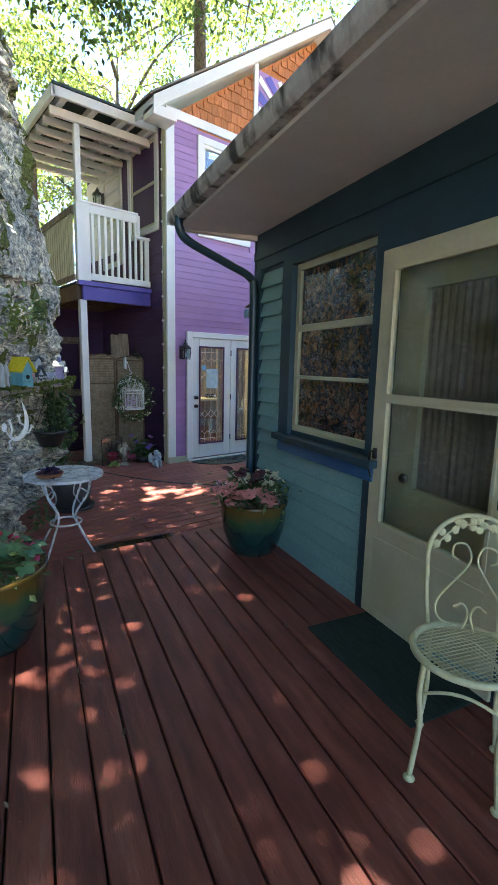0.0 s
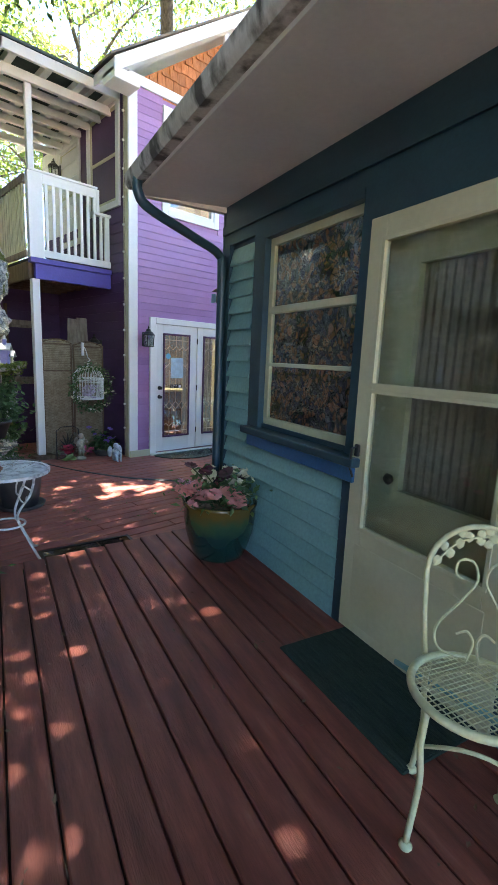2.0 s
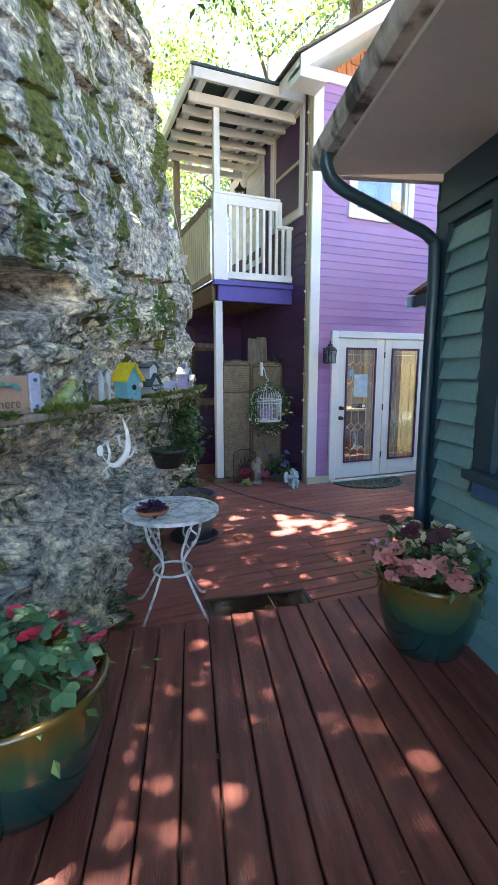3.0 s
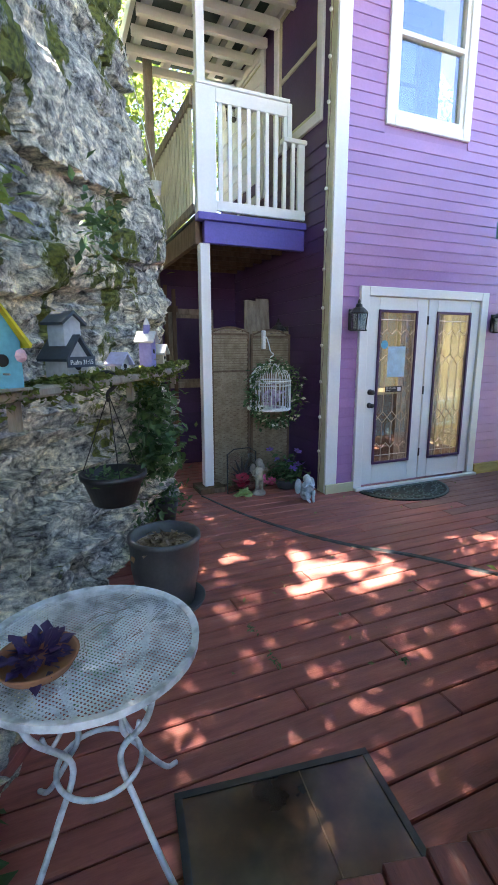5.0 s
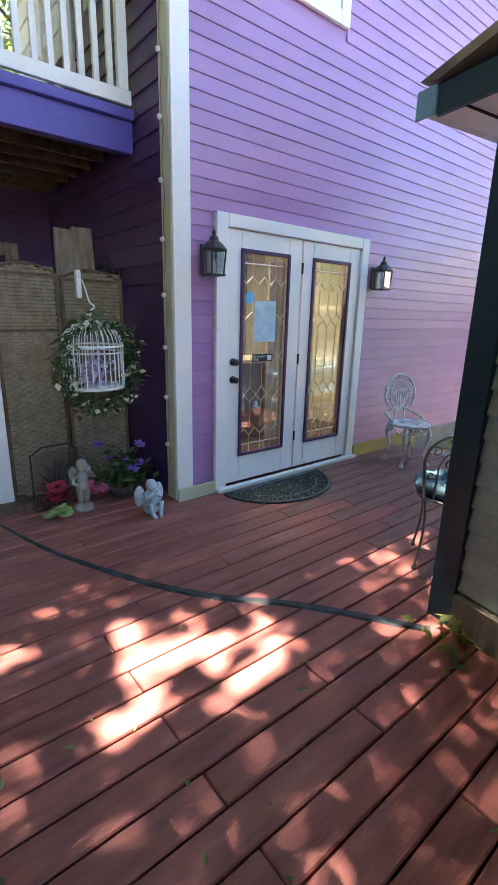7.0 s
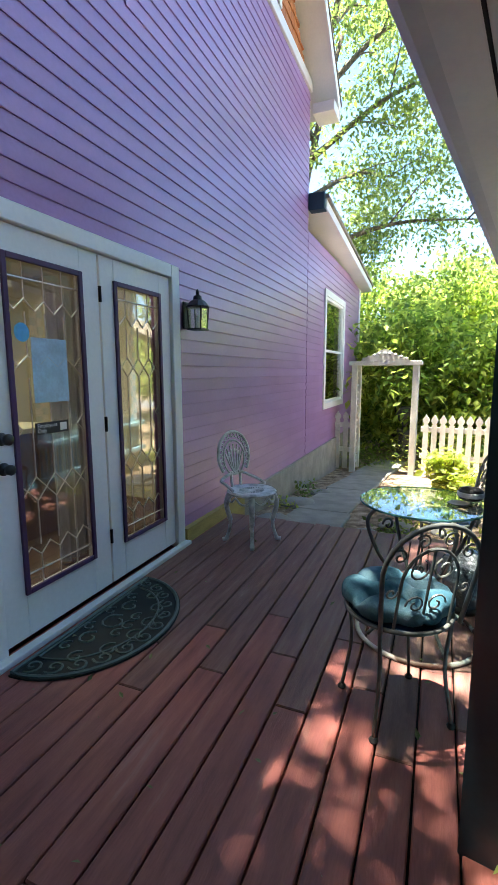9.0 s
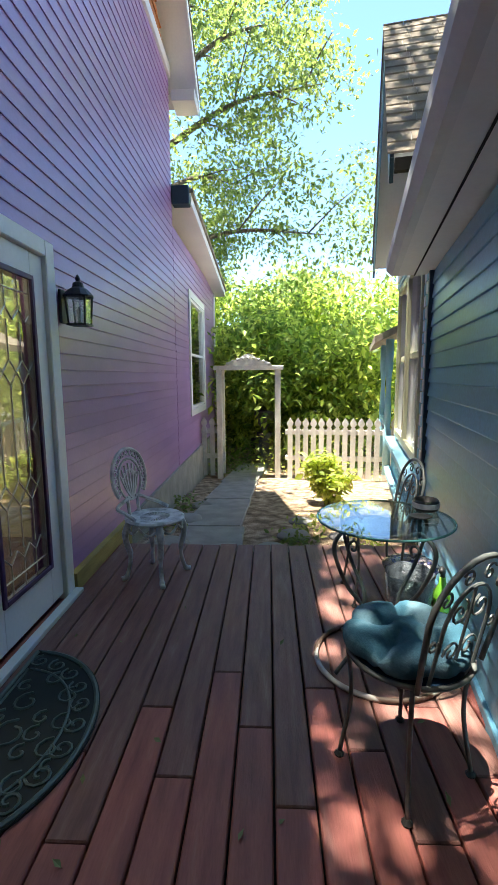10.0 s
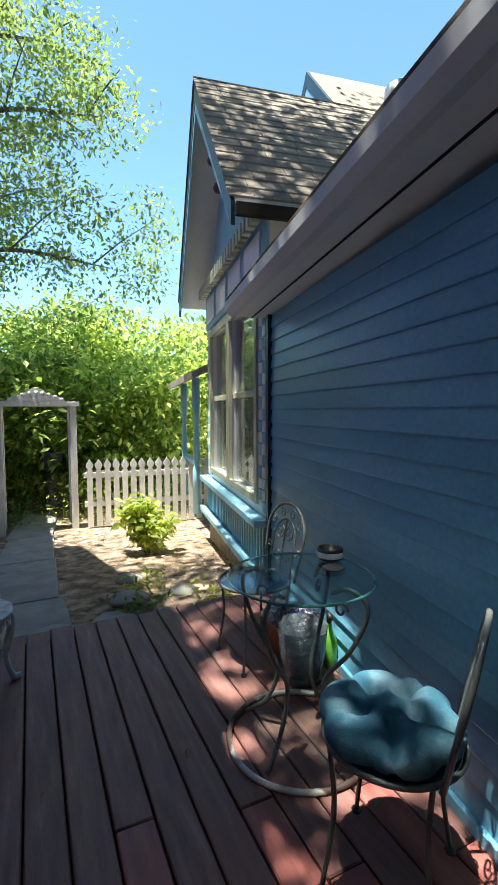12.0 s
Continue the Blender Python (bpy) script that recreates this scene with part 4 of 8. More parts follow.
def screen(m, w, h, label):
    t = thing("wicker_screen", m, label, "folding screen", "woven screen panels under the balcony")
    fr = frame_of(0, w, 0.0, h - 0.06, 0.022, -0.012, 0.012)
    part("frame", fr, M_OLDWOOD, t)
    part("arch", tube(bmesh.new(), [(w * i / 10, 0, h - 0.06 + 0.06 * math.sin(math.pi * i / 10)) for i in range(11)], 0.013, 6), M_OLDWOOD, t)
    part("rail", boxes((0.022, -0.011, h * 0.73, w - 0.022, 0.011, h * 0.73 + 0.02)), M_OLDWOOD, t)
    bm = bmesh.new()
    n, row, z = 9, 0, 0.03
    while z < h - 0.03:
        for k in range(n):
            x0, x1 = 0.024 + (w - 0.048) * k / n, 0.024 + (w - 0.048) * (k + 1) / n
            o = 0.007 if (k + row) % 2 else -0.007
            y0 = o - 0.003
            box(bm, x0 - 0.004, y0, z, x1 + 0.004, y0 + 0.005, z + (0.019 if z < h * 0.73 else 0.022))
        z += 0.021 if z < h * 0.73 else 0.026
        row += 1
    part("weave", bm, M_WICKER, t, kind="stuff")
    part("backing_cloth", boxes((0.022, 0.014, 0.02, w - 0.022, 0.016, h - 0.05)), M_OLDWOOD, t)
    return t


screen(pose(2.62, 7.10, 0.0, 0, 0, 8), 0.46, 1.72, "tan woven wicker screen panel with an arched top")
screen(pose(3.10, 7.18, 0.0, 0, 0, -6), 0.46, 1.70, "tan woven wicker screen panel in the shade of the wall")

# bird cage with a wreath
M_WIRE = plain("white wire", (0.88, 0.89, 0.89), 0.4)
CAGE = thing("bird_cage", pose(3.20, 6.88, 0.88) @ Matrix.Scale(1.12, 4), "white wire bird cage with flowers, hung before the screen", "bird cage")
bm = bmesh.new()
R = 0.19
for k in range(32):
    a = math.tau * k / 32
    pts = [(R * math.cos(a), R * math.sin(a), 0), (R * math.cos(a), R * math.sin(a), 0.26)] + [(R * math.cos(a) * math.cos(q), R * math.sin(a) * math.cos(q), 0.26 + 0.16 * math.sin(q)) for q in (0.4, 0.8, 1.2, 1.5)]
    tube(bm, pts, 0.0036, 4)
part("bars", bm, M_WIRE, CAGE)
for z, r in ((0.0, 0.006), (0.22, 0.005), (0.26, 0.007)):
    part("hoop", tube(bmesh.new(), circle(R + 0.002, z, 32), r, 6, True), M_WIRE, CAGE)
part("floor", lathe(bmesh.new(), [(R, -0.012), (R, 0.0)], 28), M_WIRE, CAGE)
part("hook", tube(bmesh.new(), bez([(0, 0, 0.42), (0.0, 0, 0.47), (0.03, 0, 0.50), (0, 0, 0.53), (-0.02, 0, 0.60), (-0.02, 0.05, 0.66)], 6), 0.006, 6), M_WIRE, CAGE)
part("bracket", bbox(-0.05, 0.06, 0.55, -0.02, 0.10, 0.72), M_WIRE, CAGE)
r0 = np.random.default_rng(3)
ang = r0.uniform(0, math.tau, 700)
rad = 0.24 + r0.normal(0, 0.028, 700)
c = np.stack([rad * np.cos(ang), r0.normal(-0.03, 0.05, 700) - 0.06, 0.14 + 1.12 * rad * np.sin(ang)], 1)
leaves("wreath_leaves", c, 0.055, L_PLANT, CAGE, r0, label="trailing ivy wreath with cream edges")
leaves("wreath_blossoms", c[:90] + (0, -0.03, 0), 0.045, plain("cream petals", (0.62, 0.60, 0.42)), CAGE, r0, aspect=0.8)
c = r0.normal(0, 0.05, (120, 3)) + (0, -0.02, 0.10)
leaves("flowers", c, 0.05, plain("lilac petals", (0.62, 0.50, 0.66)), CAGE, r0, aspect=0.9, label="lilac silk flowers inside the cage")


# ---- pots, flowers, statues under the balcony ----
def flower(bm, at, r, n, tilt, rr):
    """A flower of n petals."""
    at = Vector(at)
    q = Euler((tilt[0], tilt[1], rr.random() * 6)).to_matrix()
    for k in range(n):
        a = math.tau * k / n
        d, w = Vector((math.cos(a), math.sin(a), 0.25)), Vector((-math.sin(a), math.cos(a), 0))
        v = [bm.verts.new(at + q @ p) for p in (d * 0.1 * r, d * 0.5 * r + w * 0.26 * r, d * 0.82 * r + w * 0.27 * r, d * 0.98 * r + w * 0.08 * r, d * 0.94 * r - w * 0.12 * r, d * 0.74 * r - w * 0.30 * r, d * 0.42 * r - w * 0.24 * r)]
        bm.faces.new(v)


def blossoms(name, pts, r, n, mat, parent, seed, label=""):
    rr = random.Random(seed)
    bm = bmesh.new()
    for p in pts:
        flower(bm, p, r * rr.uniform(0.75, 1.2), n, (rr.uniform(-0.9, 0.5), rr.uniform(-0.7, 0.7)), rr)
        flower(bm, (p[0], p[1], p[2] + r * 0.12), r * 0.6, n, (rr.uniform(-0.9, 0.5), rr.uniform(-0.7, 0.7)), rr)
    return part(name, bm, mat, parent, label)


def stems(parent, pts, base, r=0.003):
    bm = bmesh.new()
    for p in pts:
        m = ((p[0] + base[0]) / 2 * 0.9 + base[0] * 0.1, (p[1] + base[1]) / 2, (p[2] + base[2]) / 2 + 0.03)
        tube(bm, [base, m, p], r, 4)
    part("stem", bm, M_STEM, parent)


M_STEM = plain("green stem", (0.06, 0.11, 0.03))
P_VIOLET, P_PINK, P_RED = plain("violet petals", (0.22, 0.12, 0.50)), plain("pink petals", (0.62, 0.10, 0.24)), plain("crimson petals", (0.45, 0.03, 0.07))
P_CORAL, P_CREAM, P_PLUM = plain("coral pink petals", (0.66, 0.26, 0.24)), plain("cream white petals", (0.70, 0.68, 0.50)), plain("dark plum petals", (0.07, 0.015, 0.03))
P_LILAC, P_HOT = plain("pale pink petals", (0.70, 0.38, 0.50)), plain("hot pink petals", (0.75, 0.12, 0.28))
fp = thing("flower_pot", pose(3.37, 6.82, 0.0), "low dark pot of violet and pink flowers", "plant pot")
part("pot", lathe(bmesh.new(), [(0.09, 0), (0.13, 0.09), (0.13, 0.10), (0.118, 0.10), (0.10, 0.07)], 24), M_CHAR, fp, smooth=True)
part("soil", lathe(bmesh.new(), [(0.09, 0.05), (0.115, 0.085)], 20), M_MULCH, fp)
r0 = np.random.default_rng(8)
leaves("foliage", r0.normal(0, 1, (260, 3)) * (0.10, 0.08, 0.07) + (0, 0, 0.19), 0.08, L_PLANT, fp, r0)
vp = [(-0.14, -0.06, 0.34), (-0.02, -0.08, 0.31), (0.09, -0.08, 0.27), (0.12, -0.03, 0.40), (0.17, -0.07, 0.26), (-0.20, 0.0, 0.44), (0.03, -0.1, 0.23)]
blossoms("violet_blossom", vp, 0.05, 6, P_VIOLET, fp, 4)
stems(fp, vp, (0, 0, 0.08))
blossoms("pink_blossom", [(-0.27, -0.06, 0.10), (-0.22, -0.10, 0.13), (-0.30, -0.02, 0.15), (-0.20, -0.05, 0.07)], 0.05, 6, P_PINK, fp, 5)
su = thing("crimson_flower", pose(2.83, 6.80, 0.0), "crimson silk dahlia standing on the deck", "flower")
blossoms("petals", [(0, 0, 0.10), (0.03, -0.03, 0.13), (-0.05, 0, 0.13), (0.02, 0.02, 0.17), (0.06, 0, 0.09)], 0.075, 9, P_RED, su, 6)
stems(su, [(0, 0, 0.1), (0.03, 0, 0.12)], (0, 0, 0))
sg = thing("succulent", pose(2.80, 6.66, 0.0), "pale green rosette plant on the deck boards", "plant")
blossoms("rosette", [(0, 0, 0.03), (0, 0, 0.045), (0.01, 0, 0.055), (0.04, 0.01, 0.03), (-0.04, 0, 0.03)], 0.085, 10, plain("pale green leaves", (0.38, 0.48, 0.20)), sg, 7)
pl = thing("metal_screen", pose(2.70, 6.86, 0.0, 0, 0, 6), "small glass and iron fireplace screen with a plant silhouette", "screen")
part("frame", tube(bmesh.new(), [(0, 0, 0), (0, 0, 0.42), (0.08, 0, 0.47), (0.26, 0, 0.47), (0.34, 0, 0.42), (0.34, 0, 0), (0.17, 0, 0.02)], 0.007, 6, True), M_BLACKMETAL, pl)
part("pane", boxes((0.01, -0.001, 0.02, 0.33, 0.001, 0.43)), M_PANE, pl)
bm = bmesh.new()
for k in range(7):
    a = math.radians(30 + 20 * k)
    L = 0.14 + 0.1 * math.sin(math.pi * k / 6)
    tube(bm, [(0.17, -0.004, 0.14), (0.17 + 0.5 * L * math.cos(a), -0.004, 0.14 + 0.55 * L * math.sin(a)), (0.17 + L * math.cos(a), -0.004, 0.14 + L * math.sin(a))], [0.004, 0.014, 0.002], 6)
part("leaf_silhouette", bm, M_BLACKMETAL, pl)


def blob(bm, c, r, s=(1, 1, 1), sub=2):
    g = bmesh.ops.create_icosphere(bm, subdivisions=sub, radius=r)
    for v in g["verts"]:
        v.co = Vector((v.co.x * s[0], v.co.y * s[1], v.co.z * s[2])) + Vector(c)


bm = bmesh.new()
lathe(bm, [(0.07, 0), (0.07, 0.025), (0.055, 0.035), (0.05, 0.05)], 16)
for sx in (-0.022, 0.022):
    tube(bm, [(sx, 0, 0.05), (sx * 1.1, -0.01, 0.11), (sx, 0, 0.18)], [0.02, 0.022, 0.028], 8)
tube(bm, [(0, 0, 0.16), (0, 0.0, 0.21), (0, 0, 0.27), (0, 0, 0.30)], [0.045, 0.042, 0.048, 0.02], 10)
blob(bm, (0, -0.005, 0.34), 0.042, (0.95, 1, 1.1), 3)
tube(bm, [(-0.045, 0, 0.27), (-0.075, -0.02, 0.22), (-0.03, -0.05, 0.20)], 0.014, 7)
tube(bm, [(0.045, 0, 0.27), (0.08, -0.03, 0.25), (0.05, -0.06, 0.29)], 0.014, 7)
for sx in (-1, 1):
    blob(bm, (sx * 0.05, 0.045, 0.27), 0.045, (0.8, 0.25, 1.3))
tagged(part("cherub_statue", bm, M_STONE, None, "small weathered stone cherub statue on a round base", smooth=True), category="statue").location = (3.0, 6.72, 0)
bm = bmesh.new()
blob(bm, (0, 0, 0.05), 0.06, (0.9, 1, 0.9), 3)
tube(bm, [(0, 0.01, 0.05), (0, 0.0, 0.13), (0, -0.005, 0.19)], [0.055, 0.05, 0.03], 10)
blob(bm, (0, -0.01, 0.225), 0.04, (1, 1, 1.05), 3)
for sx in (-1, 1):
    tube(bm, [(sx * 0.03, -0.02, 0.06), (sx * 0.045, -0.075, 0.10), (sx * 0.03, -0.09, 0.03), (sx * 0.02, -0.12, 0.012)], [0.022, 0.02, 0.015, 0.012], 8)
    tube(bm, [(sx * 0.045, 0, 0.17), (sx * 0.06, -0.04, 0.13), (sx * 0.01, -0.065, 0.17)], 0.013, 7)
    blob(bm, (sx * 0.075, 0.03, 0.14), 0.055, (0.75, 0.3, 1.5))
tagged(part("angel_statue", bm, M_STONEB, None, "small pale blue seated angel statue by the house corner", smooth=True), category="statue").location = (3.36, 6.36, 0)

# ---- green cottage ----
COTTAGE = thing("cottage", pose(2.59, 3.06, 0, 0, 0, -14.5), "sea-green clapboard cottage with dark teal trim", "house")
ch = [(-1.525, -0.62, 1.12, 2.31), (-2.455, -1.59, 0.17, 2.2), (-3.55, -2.56, 1.12, 2.29)]
cw = part("wall", wall_with_holes(-6.0, 0.0, -0.1, 2.66, ch, 0.0, 0.14, "y"), M_NAVY, COTTAGE)
clapboards(cw, M_GREEN, -6.0, -0.115, 0.17, 2.33, 0.115, [(-1.60, -0.46, 0.98, 2.5), (-2.62, -1.53, 0, 2.5), (-3.65, -2.4, 0.98, 2.5)], axis="y", lap=0.026)
part("wall", boxes((0.14, -0.14, -0.1, 4.0, 0.0, 2.66)), M_GREEN, COTTAGE)
part("wall", boxes((0.14, -6.0, -0.1, 4.0, -5.86, 2.66)), M_GREEN, COTTAGE)
part("wall", boxes((3.86, -5.86, -.1, 4.0, -.14, 2.66)), M_GREEN, COTTAGE)
part("frieze_board", boxes((-0.028, -6.0, 2.36, -0.001, -0.0, 2.66)), M_NAVY, COTTAGE)
part("frieze_board", boxes((-0.045, -6.0, 2.44, -0.029, -0.0, 2.50)), M_NAVY, COTTAGE)
part("corner_board", boxes((-0.035, -0.11, -0.1, -0.001, 0.0, 2.36)), M_NAVY, COTTAGE)
part("corner_board", boxes((-0.035, 0.001, -0.1, 0.1, 0.012, 2.6)), M_NAVY, COTTAGE)
part("drip_ledge", boxes((-0.04, -6.0, 0.172, -0.024, -2.62, 0.22)), M_GREEN, COTTAGE)


part("casing", boxes((-0.034, -0.62, 1.07, -0.001, -0.48, 2.36)), M_NAVY, COTTAGE)
part("casing", boxes((-0.036, -1.525, 2.31, -0.001, -0.62, 2.36)), M_NAVY, COTTAGE)
part("casing", boxes((-0.034, -2.56, 0.17, -0.001, -2.457, 2.36)), M_NAVY, COTTAGE)
part("casing", boxes((-0.034, -1.589, 0.17, -0.001, -1.526, 2.36)), M_NAVY, COTTAGE)
part("casing", boxes((-0.036, -2.456, 2.202, -0.001, -1.59, 2.36)), M_NAVY, COTTAGE)
part("casing", boxes((-0.036, -3.55, 2.292, -0.001, -2.56, 2.36)), M_NAVY, COTTAGE)
part("casing", boxes((-0.034, -3.67, 1.0, -0.001, -3.55, 2.36)), M_NAVY, COTTAGE)


def cottage_window(y0, w, h, cuts, film, z=1.12):
    win = part("window", frame_of(0, w, 0, h, 0.045, 0.01, 0.06), M_CREAM, COTTAGE)
    win.matrix_basis = pose(0, y0 + w, z, 0, 0, -90)
    zs = [0.045] + [h * q for q in cuts] + [h - 0.045]
    for q, big in zip(zs[1:-1], (0.012, 0.022) if len(cuts) > 1 else (0.022,)):
        part("sash_rail", bbox(0.045, 0.0, q - big, w - 0.045, 0.05, q + big), M_CREAM, win)
    for q, r in zip(zs, zs[1:]):
        part("pane", boxes((0.04, 0.035, q, w - 0.04, 0.04, r)), film, win, "stained glass film on the pane")
    part("pane", boxes((0.04, 0.020, 0.04, w - 0.04, 0.023, h - 0.04)), M_STORM, win)
    part("sill", bbox(-0.13, -0.10, -0.075, w + 0.13, 0.035, -0.03), M_NAVY, win)
    part("apron", bbox(-0.10, -0.06, -0.16, w + 0.10, -0.018, -0.076), M_BLUE, win)
    return win


cottage_window(-1.525, 0.905, 1.19, (0.335, 0.625), M_STAIN)
cottage_window(-3.55, 0.99, 1.17, (0.52,), M_STAIN2)

# storm door
SD = part("storm_door", bevelled(wall_with_holes(-2.455, -1.595, 0.185, 2.2, [(-2.36, -1.70, 0.75, 1.415), (-2.36, -1.70, 1.46, 2.09)], -0.045, -0.012, "y"), 0.004), M_CREAM, COTTAGE, "cream storm door with two tall glass panes")
part("kick_panel", bbox(-0.050, -2.38, 0.24, -0.0455, -1.67, 0.66, w=0.002), M_CREAM, SD)
for z0, z1 in ((0.75, 1.415), (1.46, 2.09)):
    part("pane", boxes((-0.03, -2.36, z0, -0.026, -1.70, z1)), M_STORM, SD)
    part("glazing_bead", frame_of(-2.375, -1.685, z0 - 0.015, z1 + 0.015, 0.016, -0.052, -0.045, "y"), M_CREAM, SD)
part("latch", bbox(-0.062, -1.655, 1.10, -0.046, -1.625, 1.16), M_BLACKMETAL, SD)
part("handle", tube(bmesh.new(), [(-0.06, -1.64, 1.15), (-0.09, -1.64, 1.14), (-0.095, -1.64, 1.05), (-0.08, -1.65, 1.0)], 0.006, 6), M_BLACKMETAL, SD)
part("inner_door", wall_with_holes(-2.45, -1.60, 0.17, 2.2, [(-2.27, -1.79, 0.95, 2.0)], 0.085, 0.12, "y"), M_CREAM, COTTAGE, "old inner door behind the storm door")
c = bmesh.new()
n = 70
for i in range(n):
    y = -2.30 + 0.54 * i / (n - 1)
    c.verts.new((0.128 + 0.006 * math.sin(i * 1.1), y, 0.9)), c.verts.new((0.128 + 0.006 * math.sin(i * 1.1), y, 2.05))
c.verts.ensure_lookup_table()
for i in range(n - 1):
    c.faces.new((c.verts[2 * i], c.verts[2 * i + 2], c.verts[2 * i + 3], c.verts[2 * i + 1]))
part("curtain", c, M_CURTAIN2, COTTAGE, "tan lace curtain behind the door glass", smooth=True)
part("door_knob", lathe(bmesh.new(), [(0.02, 0), (0.028, 0.02), (0.015, 0.035)], 14), M_BLACKMETAL, COTTAGE).matrix_basis = pose(0.084, -1.74, 1.0, 0, -90, 0)
part("mail_slot", bbox(-0.07, -2.545, 1.22, -0.035, -2.475, 1.34, w=0.006), M_NAVY, COTTAGE, "small dark teal box beside the door")
# eave
bm = bmesh.new()
prism(bm, [(-0.70, 2.60), (0.0, 2.64), (0.0, 2.66), (-0.70, 2.62)], -6.1, 0.03)
part("soffit", bm, M_SOFFIT, COTTAGE, "grey painted soffit")
M_GUTTER = surface("stained white gutter", [(0.07, 0.065, 0.055), (0.34, 0.32, 0.29), (0.58, 0.56, 0.52)], 9, stretch=(1, 1, 0.5), fine=60, rough=0.6, bump=0.25, lo=0.36, hi=0.52)
gut = bmesh.new()
prof = [(-0.70, 2.70), (-0.70, 2.62), (-0.755, 2.62), (-0.77, 2.645), (-0.775, 2.66), (-0.78, 2.705), (-0.772, 2.705), (-0.767, 2.66), (-0.75, 2.63), (-0.71, 2.63), (-0.71, 2.70)]
prism(gut, prof, -6.1, -0.02)
part("gutter", gut, M_GUTTER, COTTAGE, "dirt-streaked white roof gutter")
part("gutter_cap", bbox(-0.778, -0.019, 2.62, -0.70, -0.010, 2.70, w=0.002), M_GUTTER, COTTAGE)
part("fascia", boxes((-0.699, -6.1, 2.60, -0.68, -0.005, 2.715)), M_SOFFIT, COTTAGE)
bm = bmesh.new()
prism(bm, [(-0.765, 2.722), (2.0, 3.62), (4.8, 2.75), (4.8, 2.72), (2.0, 3.59), (-0.68, 2.716)], -6.2, -0.005)
part("roof", bm, M_ASPH, COTTAGE, "brown shingle roof")
bm = bmesh.new()
prism(bm, [(-0.68, 2.60), (-0.68, 2.70), (2.0, 3.57), (4.68, 2.73), (4.68, 2.60)], -0.02, 0.03)
part("gable_wall", bm, M_SOFFIT, COTTAGE)
part("downspout", tube(bmesh.new(), bez([(-0.74, -0.20, 2.64), (-0.74, -0.20, 2.56), (-0.66, -0.18, 2.48), (-0.32, -0.10, 2.375), (-0.10, -0.045, 2.30), (-0.068, -0.045, 2.17), (-0.068, -0.045, 1.5), (-0.068, -0.045, 0.17)], 6), 0.032, 10), M_NAVY, COTTAGE, "dark teal metal downspout", smooth=True)
part("hose", tube(bmesh.new(), bez([(-0.04, -2.0, 0.21), (-0.05, -2.6, 0.30), (-0.08, -3.0, 0.33), (-0.16, -3.35, 0.21), (-0.15, -3.45, 0.185)], 8), 0.016, 8), M_GREEN, COTTAGE)

# rear wing
WING = thing("cottage_wing", pose(3.95, 4.44, 0, 0, 0, -10.5), "slate-blue clapboard rear wing of the cottage", "house")
ww = part("wall", boxes((0.0, -0.14, -0.1, 2.76, 0.0, 2.14)), M_SLATE, WING)
clapboards(ww, M_SLATE, 0.04, 2.72, 0.05, 2.14, 0.105, axis="x", face=0.0, out=1.0, lap=0.008)
M_SAGE = surface("faded sage paint", [(0.33, 0.43, 0.41), (0.42, 0.52, 0.49)], 1.5, fine=50, rough=0.45, bump=0.08, spread=0.08)
ws = part("wall", boxes((0.0, -2.2, -0.1, 0.14, -0.14, 2.25)), M_SAGE, WING)
clapboards(ws, M_SAGE, -2.2, -0.08, 0.20, 2.2, 0.105, axis="y", face=0.0, out=-1.0, lap=0.014)
part("base_board", bbox(-0.05, -2.2, -0.02, -0.002, -0.08, 0.18), M_WOODGREY, WING)
part("base_board", bbox(0.04, 0.001, -0.04, 2.72, 0.035, 0.045), M_SLATE, WING)
part("corner_board", boxes((-0.04, -0.08, -0.05, -0.001, 0.05, 2.2)), M_NAVY, WING)
part("corner_board", boxes((0.0, 0.001, -0.05, 0.04, 0.045, 2.2)), M_NAVY, WING)
part("corner_board", boxes((2.72, 0.001, -0.1, 2.77, 0.04, 2.2)), M_NAVY, WING)
EAVE = pose(0, -0.06, 0.03, 0, 1.5, 0)
for o in (
    part("soffit", boxes((-0.20, -2.0, 2.17, 2.8, 0.32, 2.19)), M_WHITE, WING, "pale painted soffit with a dark seam"),
    part("seam", boxes((-0.20, 0.19, 2.164, 2.8, 0.20, 2.17)), M_DARK, WING),
    part("gutter", prism(bmesh.new(), [(0.32, 2.26), (0.32, 2.17), (0.365, 2.17), (0.385, 2.19), (0.405, 2.21), (0.41, 2.27), (0.40, 2.27), (0.39, 2.21), (0.36, 2.182), (0.33, 2.182), (0.33, 2.26)], -0.22, 2.8, "x"), M_SOFFIT, WING, "grey metal gutter"),
    part("gutter_cap", bbox(-0.235, 0.315, 2.165, -0.221, 0.41, 2.27, w=0.002), M_SKYB, WING),
    part("fascia", boxes((-0.22, -2.0, 2.16, -0.201, 0.31, 2.27)), M_NAVY, WING),
    part("roof", prism(bmesh.new(), [(0.40, 2.30), (-2.6, 2.95), (-2.6, 2.90), (0.31, 2.28)], -0.24, 2.81, "x"), M_ASPH, WING),
):
    o.matrix_basis = EAVE

# front house beyond the wing: bay, gable, roof
FH = thing("front_house", pose(6.68, 3.95, -0.1, 0, 0, -10.5), "light blue victorian cottage front with lattice trim and a shingled gable", "house")
part("wall", boxes((0.05, -3.5, -0.1, 0.2, -0.16, 3.2)), M_SLATE, FH)
bay = wall_with_holes(0.0, 2.7, 0.0, 3.05, [(0.30, 1.30, 0.75, 2.45), (1.42, 2.38, 0.75, 2.45)], -0.16, 0.0)
part("wall", bay, M_WHITE, FH, "white boarded bay wall")
